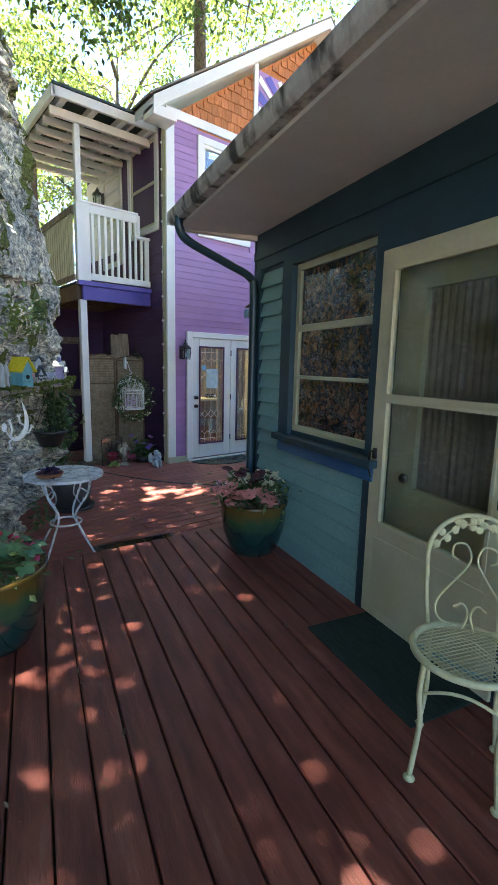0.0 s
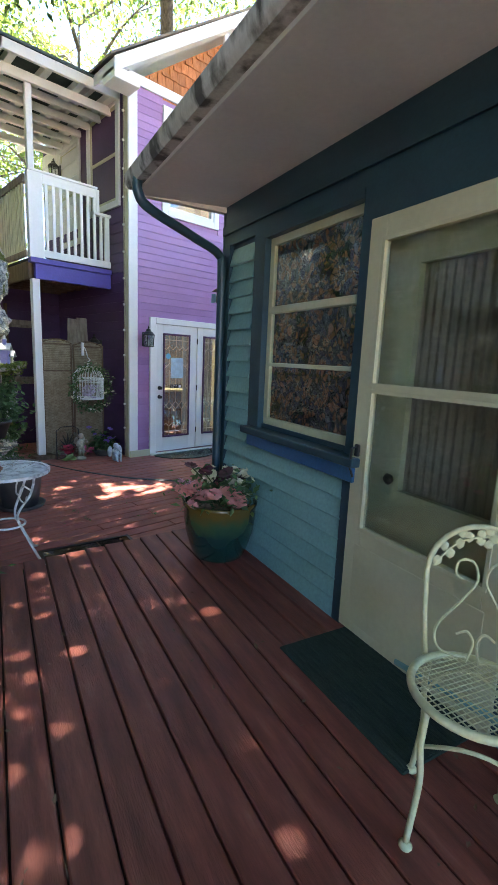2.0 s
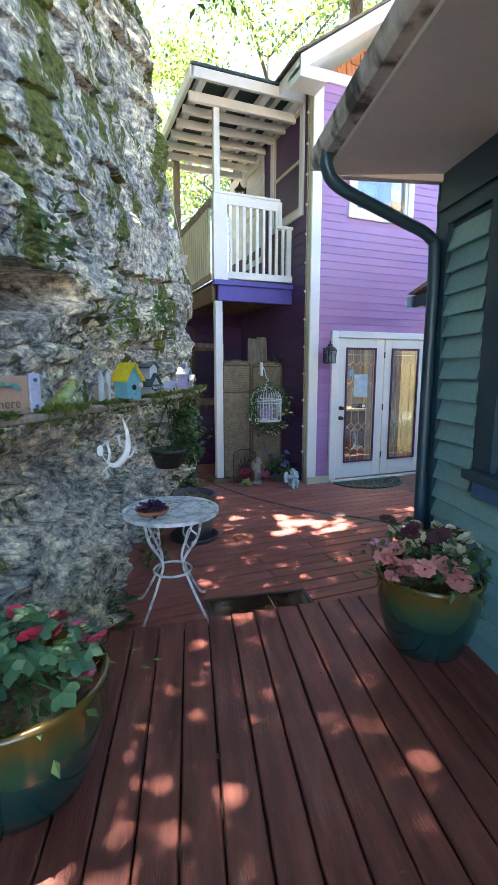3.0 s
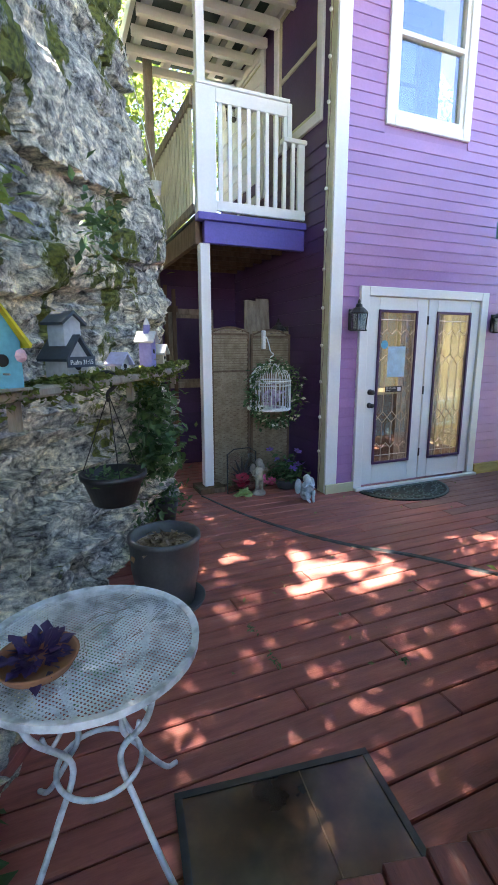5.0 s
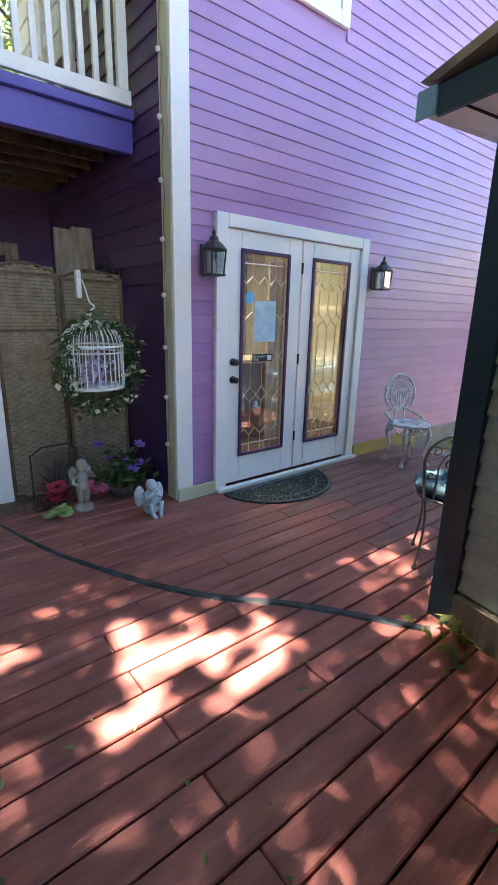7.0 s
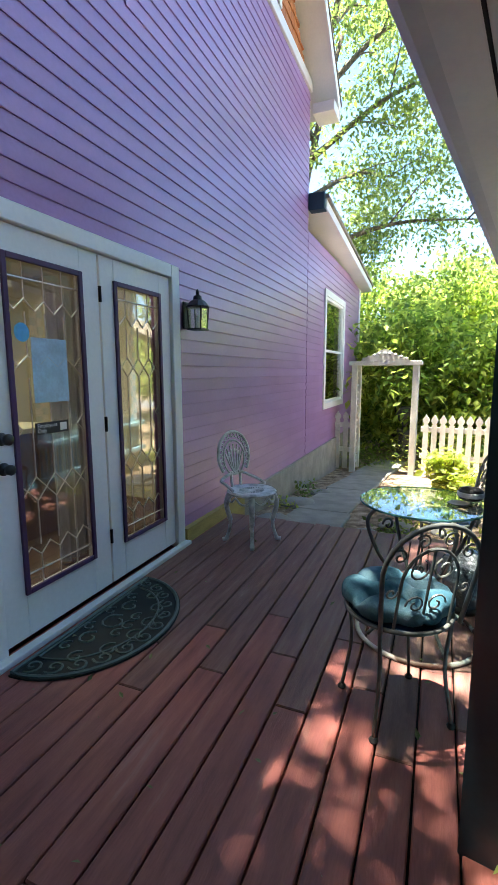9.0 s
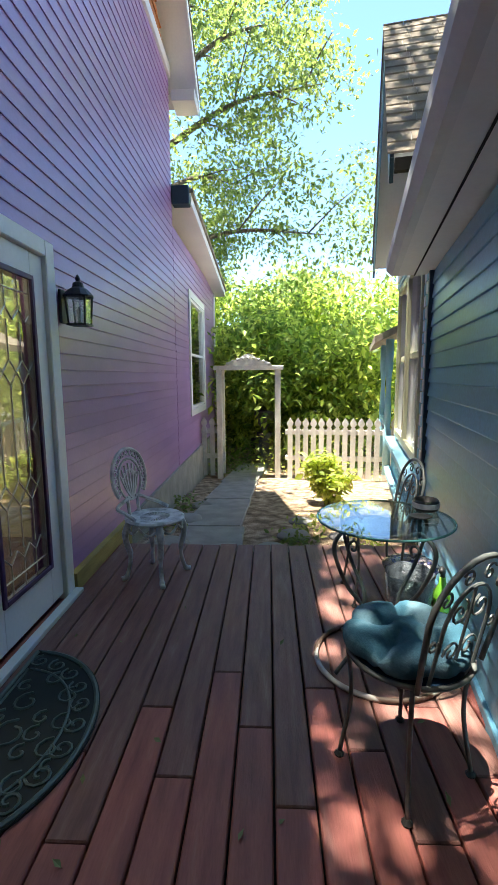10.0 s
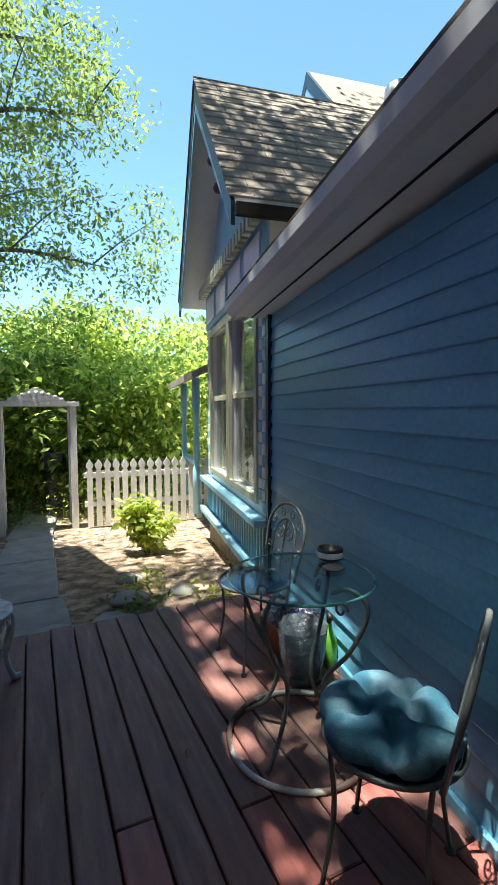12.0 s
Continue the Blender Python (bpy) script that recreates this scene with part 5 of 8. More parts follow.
part("wall", boxes((2.55, -3.5, 0.0, 2.7, -0.16, 3.05)), M_SKYB, FH)
for a, b in ((0.30, 1.30), (1.42, 2.38)):
    win = part("window", bevelled(frame_of(a - 0.06, b + 0.06, 0.70, 2.5, 0.07, 0.0, 0.04), 0.003), M_CREAM, FH, "tall cream sash window with lace curtains")
    part("sash_rail", bbox(a, -0.06, 1.62, b, -0.01, 1.68), M_CREAM, win)
    part("pane", boxes((a, -0.05, 0.75, b, -0.045, 2.45)), M_PANE, win)
    c = bmesh.new()
    n = 60
    for i in range(n):
        x = a + (b - a) * i / (n - 1)
        y = -0.12 + 0.018 * math.sin(i * 0.8)
        k = abs((i / (n - 1)) - 0.5) * 2
        c.verts.new((x, y, 0.76)), c.verts.new((x, y, 2.44))
    c.verts.ensure_lookup_table()
    for i in range(n - 1):
        c.faces.new((c.verts[2 * i], c.verts[2 * i + 2], c.verts[2 * i + 3], c.verts[2 * i + 1]))
    part("curtain", c, M_WHITE, FH, "white lace curtain", smooth=True)
for x0, x1 in ((0.02, 0.24), (2.43, 2.68)):
    for i in range(24):
        z = 0.66 + i * 0.095
        for k in range(2):
            xx = x0 + k * (x1 - x0) / 2 + (0.02 if i % 2 else 0)
            part("scale_shingle", bbox(xx, 0.001, z, xx + (x1 - x0) / 2 - 0.02, 0.022, z + 0.088, w=0.003), M_WHITE if (i + k) % 2 else M_SKYB, FH)
part("ledge", bbox(-0.02, 0.0, 0.56, 2.75, 0.13, 0.62), M_SKYB, FH)
part("ledge", bbox(-0.02, 0.0, 0.14, 2.75, 0.13, 0.20), M_SKYB, FH)
part("skirt", boxes((0.0, 0.0, 0.2, 2.72, 0.02, 0.56)), M_CREAM, FH)
for i in range(30):
    part("batten", boxes((0.02 + i * 0.09, 0.021, 0.2, 0.05 + i * 0.09, 0.04, 0.56)), M_SLATE, FH)
part("foundation", boxes((0.0, -0.1, -0.6, 2.7, -0.0, 0.14)), M_WOODGREY, FH)
part("frieze_board", bbox(-0.02, 0.0, 2.56, 2.72, 0.03, 3.0), M_SKYB, FH)
for i in range(4):
    part("frieze_panel", bbox(0.12 + i * 0.65, 0.031, 2.62, 0.62 + i * 0.65, 0.045, 2.92), M_WHITE, FH)
part("cornice", bbox(-0.05, 0.0, 3.0, 2.75, 0.07, 3.07), M_CREAM, FH)
for i in range(22):
    part("dentil", bbox(0.0 + i * 0.122, 0.071, 2.93, 0.065 + i * 0.122, 0.14, 3.06, w=0.004), M_CREAM, FH)
# gable over the bay: ridge runs away from the alley
GP = (1.42, 4.80)
bm = bmesh.new()
prism(bm, [(-0.0, 3.05), (2.7, 3.05), GP], -0.2, -0.02)
part("gable_wall", bm, M_SKYB, FH)
for s, (ex, ez) in ((-1, (-0.22, 2.92)), (1, (3.06, 2.92))):
    bm = bmesh.new()
    prism(bm, [(ex, ez), GP, (GP[0], GP[1] + 0.07), (ex, ez + 0.07)], -4.0, 0.32)
    part("roof", bm, M_SOFFIT, FH)
    bm = bmesh.new()
    prism(bm, [(ex, ez - 0.12), (GP[0], GP[1] - 0.14), (GP[0], GP[1] + 0.04), (ex, ez + 0.05)], 0.321, 0.35)
    part("bargeboard", bm, M_NAVY, FH, "dark blue bargeboard")
    bm = bmesh.new()
    prism(bm, [(ex + 0.1 * -s, ez - 0.05), (GP[0], GP[1] - 0.26), (GP[0], GP[1] - 0.16), (ex + 0.1 * -s, ez + 0.05)], 0.325, 0.345)
    part("bargeboard", bm, M_SKYB, FH, "light blue inner bargeboard")
    d = Vector((GP[0] - ex, 0, GP[1] - ez))
    for k in range(17):
        p = Vector((ex, 0, ez + 0.075)) + d * (k / 17)
        q = Vector((ex, 0, ez + 0.075)) + d * ((k + 1.1) / 17)
        y, j = -4.0, 0
        while y < 0.36:
            L = 0.24 + 0.1 * ((j * 7 + k * 3) % 4) / 4
            bm = bmesh.new()
            y1 = min(y + L, 0.37)
            prism(bm, [(p.x, p.z + 0.016), (q.x, q.z + 0.002), (q.x, q.z - 0.008), (p.x, p.z)], y, y1 - 0.004)
            if y > -2.6 or s < 0:
                part("shingle", bm, M_ASPH, FH)
            else:
                bm.free()
            y += L
            j += 1
part("eave_gutter", bbox(-0.27, -3.0, 2.86, -0.22, 0.32, 2.95), M_DARK, FH)
for x, z in ((0.95, 3.6), (1.25, 4.0)):
    bm = bmesh.new()
    blob(bm, (x, 0.2, z), 0.08, (1.0, 0.7, 0.6), 2)
    part("carved_bracket", bm, plain("crimson and navy carving", (0.10, 0.02, 0.06)), FH, smooth=True)
# a second gable farther back and a roof vent
for sg, ex in ((-1, 1.48), (1, 3.78)):
    part("rear_roof", prism(bmesh.new(), [(ex, 4.72), (2.63, 6.0), (2.63, 6.07), (ex, 4.79)], -5.5, -1.38), M_ASPH, FH)
    part("rear_bargeboard", prism(bmesh.new(), [(ex, 4.60), (2.63, 5.86), (2.63, 6.06), (ex, 4.78)], -1.379, -1.35), M_NAVY, FH)
    part("rear_bargeboard", prism(bmesh.new(), [(ex - sg * 0.08, 4.60), (2.63, 5.70), (2.63, 5.85), (ex - sg * 0.08, 4.70)], -1.376, -1.355), M_SKYB, FH)
part("rear_gable", prism(bmesh.new(), [(1.65, 3.2), (3.6, 3.2), (3.6, 4.85), (2.63, 5.95), (1.65, 4.85)], -5.4, -1.6), M_SKYB, FH)
part("vent", lathe(bmesh.new(), [(0.12, 4.2), (0.12, 4.9), (0.17, 4.92), (0.17, 5.1), (0.1, 5.15)], 18, (1.32, -1.95, 0)), M_SOFFIT, FH, "round metal roof vent", smooth=True)
# porch of the front house, farther along
PO = thing("front_porch", pose(9.9, 3.3, -0.2, 0, 0, -10.5), "small blue porch with a turned post and a sloping roof", "porch")
part("post", lathe(bmesh.new(), [(0.06, 0), (0.06, 0.7), (0.04, 0.75), (0.055, 0.9), (0.035, 1.4), (0.05, 1.6), (0.06, 1.65), (0.06, 2.1)], 14, (0.3, 0.1, 0)), M_SKYB, PO, smooth=True)
part("post", lathe(bmesh.new(), [(0.06, 0), (0.06, 0.7), (0.04, 0.75), (0.055, 0.9), (0.035, 1.4), (0.05, 1.6), (0.06, 1.65), (0.06, 2.1)], 14, (1.8, 0.1, 0)), M_SKYB, PO, smooth=True)
part("rail", boxes((0.3, 0.07, 0.75, 1.8, 0.13, 0.82)), M_SKYB, PO)
bm = bmesh.new()
prism(bm, [(0.35, 2.1), (-1.4, 2.9), (-1.4, 2.8), (0.35, 2.0)], -0.3, 2.2, "x")
part("roof", bm, M_ASPH, PO)
part("wall", boxes((-0.2, -1.5, 0, 2.2, -1.4, 2.5)), M_SKYB, PO)

# ---- cliff ----
def cliff_line(y):
    """x of the rock face at deck height."""
    return np.interp(y, [-8, -2, 0, 1.5, 3.0, 4.0, 5.4, 6.6, 7.3, 8.0, 12], [-3.2, -2.2, -1.35, -0.6, 0.24, 0.80, 1.44, 2.02, 2.05, 1.8, 1.2])


def hashed(i, j, seed):
    """A fixed random number from 0 to 1 for each pair of whole numbers."""
    h = (np.asarray(i, np.int64) * 374761393 + np.asarray(j, np.int64) * 668265263 + seed * 362437) & 0x7FFFFFFF
    h = ((h ^ (h >> 13)) * 1274126177) & 0x7FFFFFFF
    return ((h ^ (h >> 16)) & 0xFFFF) / 65535.0


def smooth_noise(u, v, seed, octaves=1):
    """Value noise from -1 to 1, with finer octaves of half the strength."""
    out, amp = 0.0, 1.0
    for o in range(octaves):
        i, j = np.floor(u), np.floor(v)
        a, b = u - i, v - j
        a, b = a * a * (3 - 2 * a), b * b * (3 - 2 * b)
        c = [hashed(i + p, j + q, seed + o) for p in (0, 1) for q in (0, 1)]
        out = out + amp * ((c[0] * (1 - b) + c[1] * b) * (1 - a) + (c[2] * (1 - b) + c[3] * b) * a - 0.5) * 2
        u, v, amp = u * 2.03 + 5.1, v * 2.03 + 3.7, amp * 0.5
    return out


def blocks(u, v, high, long, seed):
    """Broken beds of rock: how far each block stands out (-1 to 1), and the open joints round it (0 to 1)."""
    k = np.floor(v / high)
    lk = long * (0.6 + 0.9 * hashed(k, 0, seed))
    w = u / lk + 7 * hashed(k, 1, seed)
    j = np.floor(w)
    tilt = (hashed(k, j, seed + 2) - 0.5) * (w - j - 0.5) + (hashed(k, j, seed + 3) - 0.5) * (v / high - k - 0.5)
    gap = np.minimum(np.minimum(w - j, 1 - (w - j)) * lk, np.minimum(v / high - k, 1 - (v / high - k)) * high)
    return (hashed(k, j, seed + 1) - 0.5) * 2 + 1.2 * tilt, np.clip(1 - gap / 0.016, 0, 1)


NY, NZ = 760, 380
gy, gz = np.meshgrid(np.linspace(-3.0, 9.5, NY + 1), np.linspace(-0.3, 6.8, NZ + 1), indexing="ij")
near = np.clip((6.1 - gy) / 0.7, 0, 1)
gx = cliff_line(gy) - 0.07 * np.maximum(0, gz - 1.2) - 0.022 * np.maximum(0, gz - 2.0) ** 2
gx -= near * (0.26 / (1 + np.exp(-(gz - 0.72) * 14)) - 0.14 / (1 + np.exp(-(gz - 1.75) * 8)))
gx += (0.20 - 0.10 * near * (gz > 0.7)) * smooth_noise(gy * 0.8, gz * 0.9, 1) + 0.07 * smooth_noise(gy * 2.2 + gz, gz * 3.0 - gy, 5, 2)
wu, wv = gy + 0.10 * smooth_noise(gy * 2.3, gz * 2.7, 11, 3), gz - 0.10 * gy + 0.07 * smooth_noise(gy * 1.6, gz * 2.1, 12, 3)
big, big_gap = blocks(wu, wv, 0.21, 0.42, 21)
mid, mid_gap = blocks(wu + 0.3, wv + 0.04 * smooth_noise(gy * 5, gz * 5, 13, 2), 0.085, 0.17, 31)
fine_b, fine_gap = blocks(wu * 1.1, wv + 0.02 * smooth_noise(gy * 9, gz * 9, 14, 2), 0.036, 0.07, 41)
rough = np.clip(0.55 + 0.6 * smooth_noise(gy * 0.9, gz * 1.1, 15, 2), 0.1, 1)
gx += 0.062 * big + 0.036 * mid * rough + 0.014 * fine_b * rough - 0.06 * big_gap * rough - 0.03 * mid_gap * rough - 0.008 * fine_gap
gx += 0.020 * smooth_noise(gy * 8, gz * 12, 16, 4)
# long ledges under the shelf
low = np.clip((1.2 - gz) / 0.2, 0, 1)
bed = (wv * 4.2 + 0.25 * smooth_noise(gy * 1.2, gz * 0.8, 17)) % 1.0
gx += low * (0.13 * bed ** 2 - 0.17 * near)
# dark hollow above the shelf
hollow = np.clip(1.25 - ((gy - 3.45) / 0.60) ** 2 - ((gz - 2.0 - 0.06 * smooth_noise(gy * 3, 0 * gz, 18, 2)) / 0.13) ** 2, 0, 0.5) * 2
gx -= 0.50 * hollow ** 0.6
co = np.stack([gx, gy, gz], -1).reshape(-1, 3)
n1 = NZ + 1
q = (np.arange(NY)[:, None] * n1 + np.arange(NZ)[None, :]).reshape(-1)
edge = np.arange(NY + 1) * n1 + NZ
back = co[edge] + (-14, 0, 2)
faces = np.stack([q, q + n1, q + n1 + 1, q + 1], 1)
tops = np.stack([edge[:-1], edge[1:], len(co) + np.arange(1, NY + 1), len(co) + np.arange(NY)], 1)
cliff_mesh = bpy.data.meshes.new("cliff")
cliff_mesh.from_pydata(np.concatenate([co, back]).tolist(), [], np.concatenate([faces, tops]).tolist())
cliff_mesh.materials.append(M_ROCK)
tagged(new("cliff", cliff_mesh), "layered grey limestone cliff with green moss", kind="structure")

# ---- trees ----
def tree(name, at, height, spread, n, lsize, mat, seed, label, trunk_r=0.15, bare=0.35, squash=0.6, lean=(0, 0), canopy=False):
    r = np.random.default_rng(seed)
    t = thing(name, pose(*at), label, "tree")
    bm = bmesh.new()
    top = Vector((lean[0], lean[1], height * 0.8))
    tube(bm, bez([(0, 0, -0.3), (lean[0] * 0.2 + 0.1, lean[1] * 0.2, height * 0.3), (lean[0] * 0.6, lean[1] * 0.6 + 0.1, height * 0.55), tuple(top)], 6), [trunk_r * (1 - 0.8 * i / 18) for i in range(19)], 9)
    tips = []
    for k in range(14):
        a = k * 2.4 + r.uniform(-0.3, 0.3)
        h = height * (bare + (0.85 - bare) * k / 14)
        base = Vector((lean[0] * h / height, lean[1] * h / height, h))
        l = spread * (1.0 - 0.45 * k / 14) * r.uniform(0.75, 1.1)
        end = base + Vector((math.cos(a) * l, math.sin(a) * l, height * r.uniform(0.05, 0.2)))
        mid = (base + end) / 2 + Vector((0, 0, height * 0.03))
        line = bez([tuple(base), tuple(mid), tuple(end)], 5)
        tube(bm, line, [trunk_r * 0.4 * (1 - 0.85 * i / 10) for i in range(11)], 6)
        tips += [line[i] + Vector(r.normal(0, spread * 0.09, 3)) for i in (4, 6, 8, 10, 10)]
        for q in range(4):
            s = line[3 + 2 * q]
            e2 = s + Vector((math.cos(a + (-1) ** q * 1.0) * l * 0.35, math.sin(a + (-1) ** q * 1.0) * l * 0.35, r.uniform(-0.02, 0.08) * height))
            tube(bm, [s, (s + e2) / 2 + Vector((0, 0, 0.05)), e2], [trunk_r * 0.12, trunk_r * 0.08, trunk_r * 0.03], 5)
            tips += [e2, (s + e2) / 2]
    part("trunk", bm, M_BARK, t, smooth=True)
    tips = np.array([tuple(p) for p in tips])
    # each leaf hangs on a small spray round a tip
    sprays = tips[r.integers(0, len(tips), n // 55)] + r.normal(0, spread * 0.10, (n // 55, 3)) * (1, 1, squash)
    c = sprays[r.integers(0, len(sprays), n)] + r.normal(0, lsize * 2.0, (n, 3)) * (1, 1, 0.5)
    if canopy:
        # leaves fill the crown evenly; those in chosen sun paths go, shaping deck light
        c = sprays[r.integers(0, len(sprays), n)] + r.normal(0, lsize * 3.2, (n, 3)) * (1, 1, 0.5)
        w = c + np.array(at)
        keep = []
        for i, (x, y, z) in enumerate(w.tolist()):
            gx, gy = x + 0.04 * z, y - 0.185 * z
            # band lets more sun patches through across the courtyard
            band = math.exp(-((gy - 4.95 + 0.06 * (gx - 3)) / 0.42) ** 2) * (0.2 if gx < 1.3 else 1 if gx < 3.3 else 0.3 if gx < 4.4 else 0.6)
            gap = noise.noise((gx * 1.9, gy * 1.9, 0.3)) * 0.5 + noise.noise((gx * 6.0, gy * 6.0, 3.3)) * 0.85
            if gap < 0.50 - 0.40 * band:
                keep.append(i)
        c = c[keep]
    leaves("crown", c, lsize, mat, t, r, droop=0.7)
    return t



M_HILL = surface("wooded hill", [(0.03, 0.06, 0.015), (0.07, 0.12, 0.03), (0.13, 0.19, 0.05)], 0.5, fine=3, rough=1.0, bump=1.0, dist=0.5)
L_MID = leaf_mat("sunlit mid green leaves", [(0.06, 0.13, 0.02), (0.18, 0.28, 0.05), (0.42, 0.50, 0.12)], 0.6)
L_GOLD = leaf_mat("sunlit yellow-green leaves", [(0.16, 0.23, 0.04), (0.27, 0.35, 0.07), (0.40, 0.46, 0.13)], 0.6)
tree("tree", (13.8, 8.6, -0.3), 11.5, 4.4, 42000, 0.13, L_BRIGHT, 3, "tall tree with light green leaves beyond the purple house", 0.20, 0.3, 0.6, (0.5, -1.5))
for i, (x, y, h, s, m) in enumerate(((14.5, 3.4, 3.4, 1.8, 1), (15.0, 5.6, 3.6, 1.9, 0), (14.2, 7.6, 3.6, 1.6, 1), (17, 1.6, 4.6, 2.6, 0), (18, 4.4, 4.8, 2.6, 0), (17.5, 8, 4.8, 2.6, 1), (22, -2, 6, 3.4, 0), (23, 4, 6.2, 3.6, 0), (23, 10, 6.5, 3.6, 0))):
    tree("tree", (x, y, -0.7), h, s, 9000 if x < 20 else 11000, 0.20 if x < 20 else 0.32, L_MID if x < 20 else L_BRIGHT, 20 + i, "leafy young tree behind the white fence" if x < 16 else "broad green tree across the road", 0.07, 0.02, 1.0)
# canopy over the courtyard, added on the cliff and behind to cast dappled shade
tree("tree", (-3.4, 5.0, 5.2), 7.5, 5.4, 80000, 0.12, L_TREE, 41, "broad-leaved tree added on top of the cliff to dapple the deck", 0.22, 0.3, 0.5, (5.0, 0.0), canopy=True)
tree("tree", (-3.0, -0.6, 4.8), 7.0, 4.8, 84000, 0.12, L_TREE, 42, "broad-leaved tree added on top of the cliff to dapple the deck", 0.22, 0.25, 0.5, (4.4, 3.0), canopy=True)
tree("tree", (3.2, -6.5, 0), 10.0, 5.5, 45000, 0.13, L_TREE, 43, "large unseen tree added behind the deck for shade", 0.25, 0.5, 0.5, (-0.5, 1.5), canopy=True)
for i, (x, y, z, h, s) in enumerate(((0.4, 14.0, 0, 9, 3.2), (1.6, 11.8, -0.3, 7.0, 2.0), (7.0, 15.5, 0, 14, 5), (13, 14, 0, 12, 4.5), (-5.5, 10.5, 5, 9, 5), (-2.0, 19, 3, 13, 6), (3.0, 19, 0, 13, 5))):
    tree("tree", (x, y, z), h, s, 15000, 0.17, (L_TREE, L_BRIGHT)[i % 2], 60 + i, "tall sunlit tree behind the purple house", 0.16, 0.15)
# trees added for shade on the alley deck, crowns kept above the view
tree("tree", (7.2, 11.0, 1.0), 12.5, 4.6, 20000, 0.13, L_TREE, 45, "tall tree added over the purple house roof to dapple the deck", 0.25, 0.6, 0.4, (-2.8, -4.4), canopy=True)
tree("tree", (6.8, -1.8, 0), 11.5, 2.6, 9000, 0.14, L_TREE, 44, "large tree added behind the cottage to shade the alley", 0.25, 0.68, 0.5, (-1.8, 5.6))
# a low branch that hangs into the courtyard
BR = thing("overhanging_branch", pose(0, 0, 0), "leafy branch reaching over the deck from the cliff", "branch")
rb = np.random.default_rng(77)
bm, tips = bmesh.new(), []
for k, (e, l) in enumerate((((2.3, 4.9, 4.95), 0), ((1.5, 4.4, 4.6), 0), ((0.6, 4.3, 4.75), 0), ((1.9, 3.5, 5.1), 0), ((3.0, 4.3, 5.3), 0), ((-0.2, 3.6, 5.0), 0), ((1.0, 3.3, 5.2), 0))):
    ln = bez([(-1.6, 4.6, 6.2), ((e[0] - 1.6) / 2, (e[1] + 4.6) / 2, 6.1), e], 8)
    tube(bm, ln, [0.03 * (1 - i / 18) for i in range(len(ln))], 6)
    for q in ln[8:]:
        for j in range(3):
            a = q + Vector(rb.normal(0, 0.16, 3)) - Vector((0, 0, 0.06))
            tube(bm, [q, a], 0.003, 4)
            tips.append(tuple(a))
part("branch", bm, M_BARK, BR)
tips = np.array(tips)
leaves("leaves", tips[rb.integers(0, len(tips), 8000)], 0.075, L_TREE, BR, rb, 0.11, 0.8, aspect=0.45)
bm = bmesh.new()
for i in range(41):
    for j in range(13):
        y = -110 + i * 5.5
        x = 45 + j * 5
        bm.verts.new((x, y, -0.8 + 9.5 * math.sin(math.pi * 0.5 * j / 12) * (0.8 + 0.3 * noise.noise((y * 0.03, 0, 3))) + 1.2 * noise.noise((x * 0.2, y * 0.2, 0))))
bm.verts.ensure_lookup_table()
for i in range(40):
    for j in range(12):
        a = i * 13 + j
        bm.faces.new([bm.verts[q] for q in (a, a + 1, a + 14, a + 13)])
tagged(part("wooded_hill", bm, M_HILL, None, "low wooded green hill in the distance", "structure", smooth=True))
hc = np.stack([rb.uniform(44, 75, 26000), rb.uniform(-60, 60, 26000), np.zeros(26000)], 1)
hc[:, 2] = -0.5 + 9.0 * np.sin(np.pi * 0.5 * np.clip((hc[:, 0] - 45) / 60, 0, 1)) + rb.uniform(0, 2.8, 26000)
leaves("far_woods", hc, 1.1, L_TREE, None, rb, label="far woods covering the low hill", kind="stuff", aspect=0.8)
# street beyond the garden with a parked car
part("road", boxes((25.5, -200, -0.72, 31, 200, -0.67)), plain("pale asphalt", (0.20, 0.20, 0.20), 0.9), None, "pale asphalt road beyond the trees", "structure")
CAR = thing("parked_car", pose(19.8, 7.0, -0.67, 0, 0, 100), "white parked car half hidden behind the trees", "car")
bm = bmesh.new()
prism(bm, [(-2.1, 0.35), (2.1, 0.35), (2.15, 0.7), (1.9, 0.85), (1.1, 0.92), (0.6, 1.4), (-0.9, 1.45), (-1.6, 0.98), (-2.1, 0.9)], -0.85, 0.85)
part("body", bevelled(bm, 0.06, 2), plain("white car paint", (0.75, 0.76, 0.78), 0.2), CAR)
for s in (-0.86, 0.86):
    for x in (-1.3, 1.3):
        o = part("wheel", lathe(bmesh.new(), [(0.2, -0.1), (0.33, -0.09), (0.33, 0.09), (0.2, 0.1)], 22), M_CHAR, CAR)
        o.matrix_basis = pose(x, s * 0.92, 0.33, 90)
    bm = bmesh.new()
    prism(bm, [(-1.35, 0.98), (0.95, 0.95), (0.5, 1.34), (-0.85, 1.38)], s * 1.005 - 0.004, s * 1.005 + 0.004)
    part("side_window", bm, M_GLASSDARK, CAR)

# ---- furniture and pots of the courtyard ----
U = 0.17


def glazed_planter(m, label, s=1.0):
    t = thing("glazed_planter", m, label, "planter", "glazed planters on the deck")
    prof = [(0.155, 0), (0.175, 0.01), (0.205, 0.08), (0.235, 0.18), (0.25, 0.28), (0.252, 0.36), (0.262, 0.385), (0.262, 0.405), (0.24, 0.405), (0.235, 0.36), (0.2, 0.33)]
    part("pot", lathe(bmesh.new(), [(r * s, z) for r, z in prof], 40), M_GLAZE, t, smooth=True)
    part("soil", lathe(bmesh.new(), [(0.2 * s, 0.32), (0.238 * s, 0.35)], 28), M_MULCH, t)
    return t


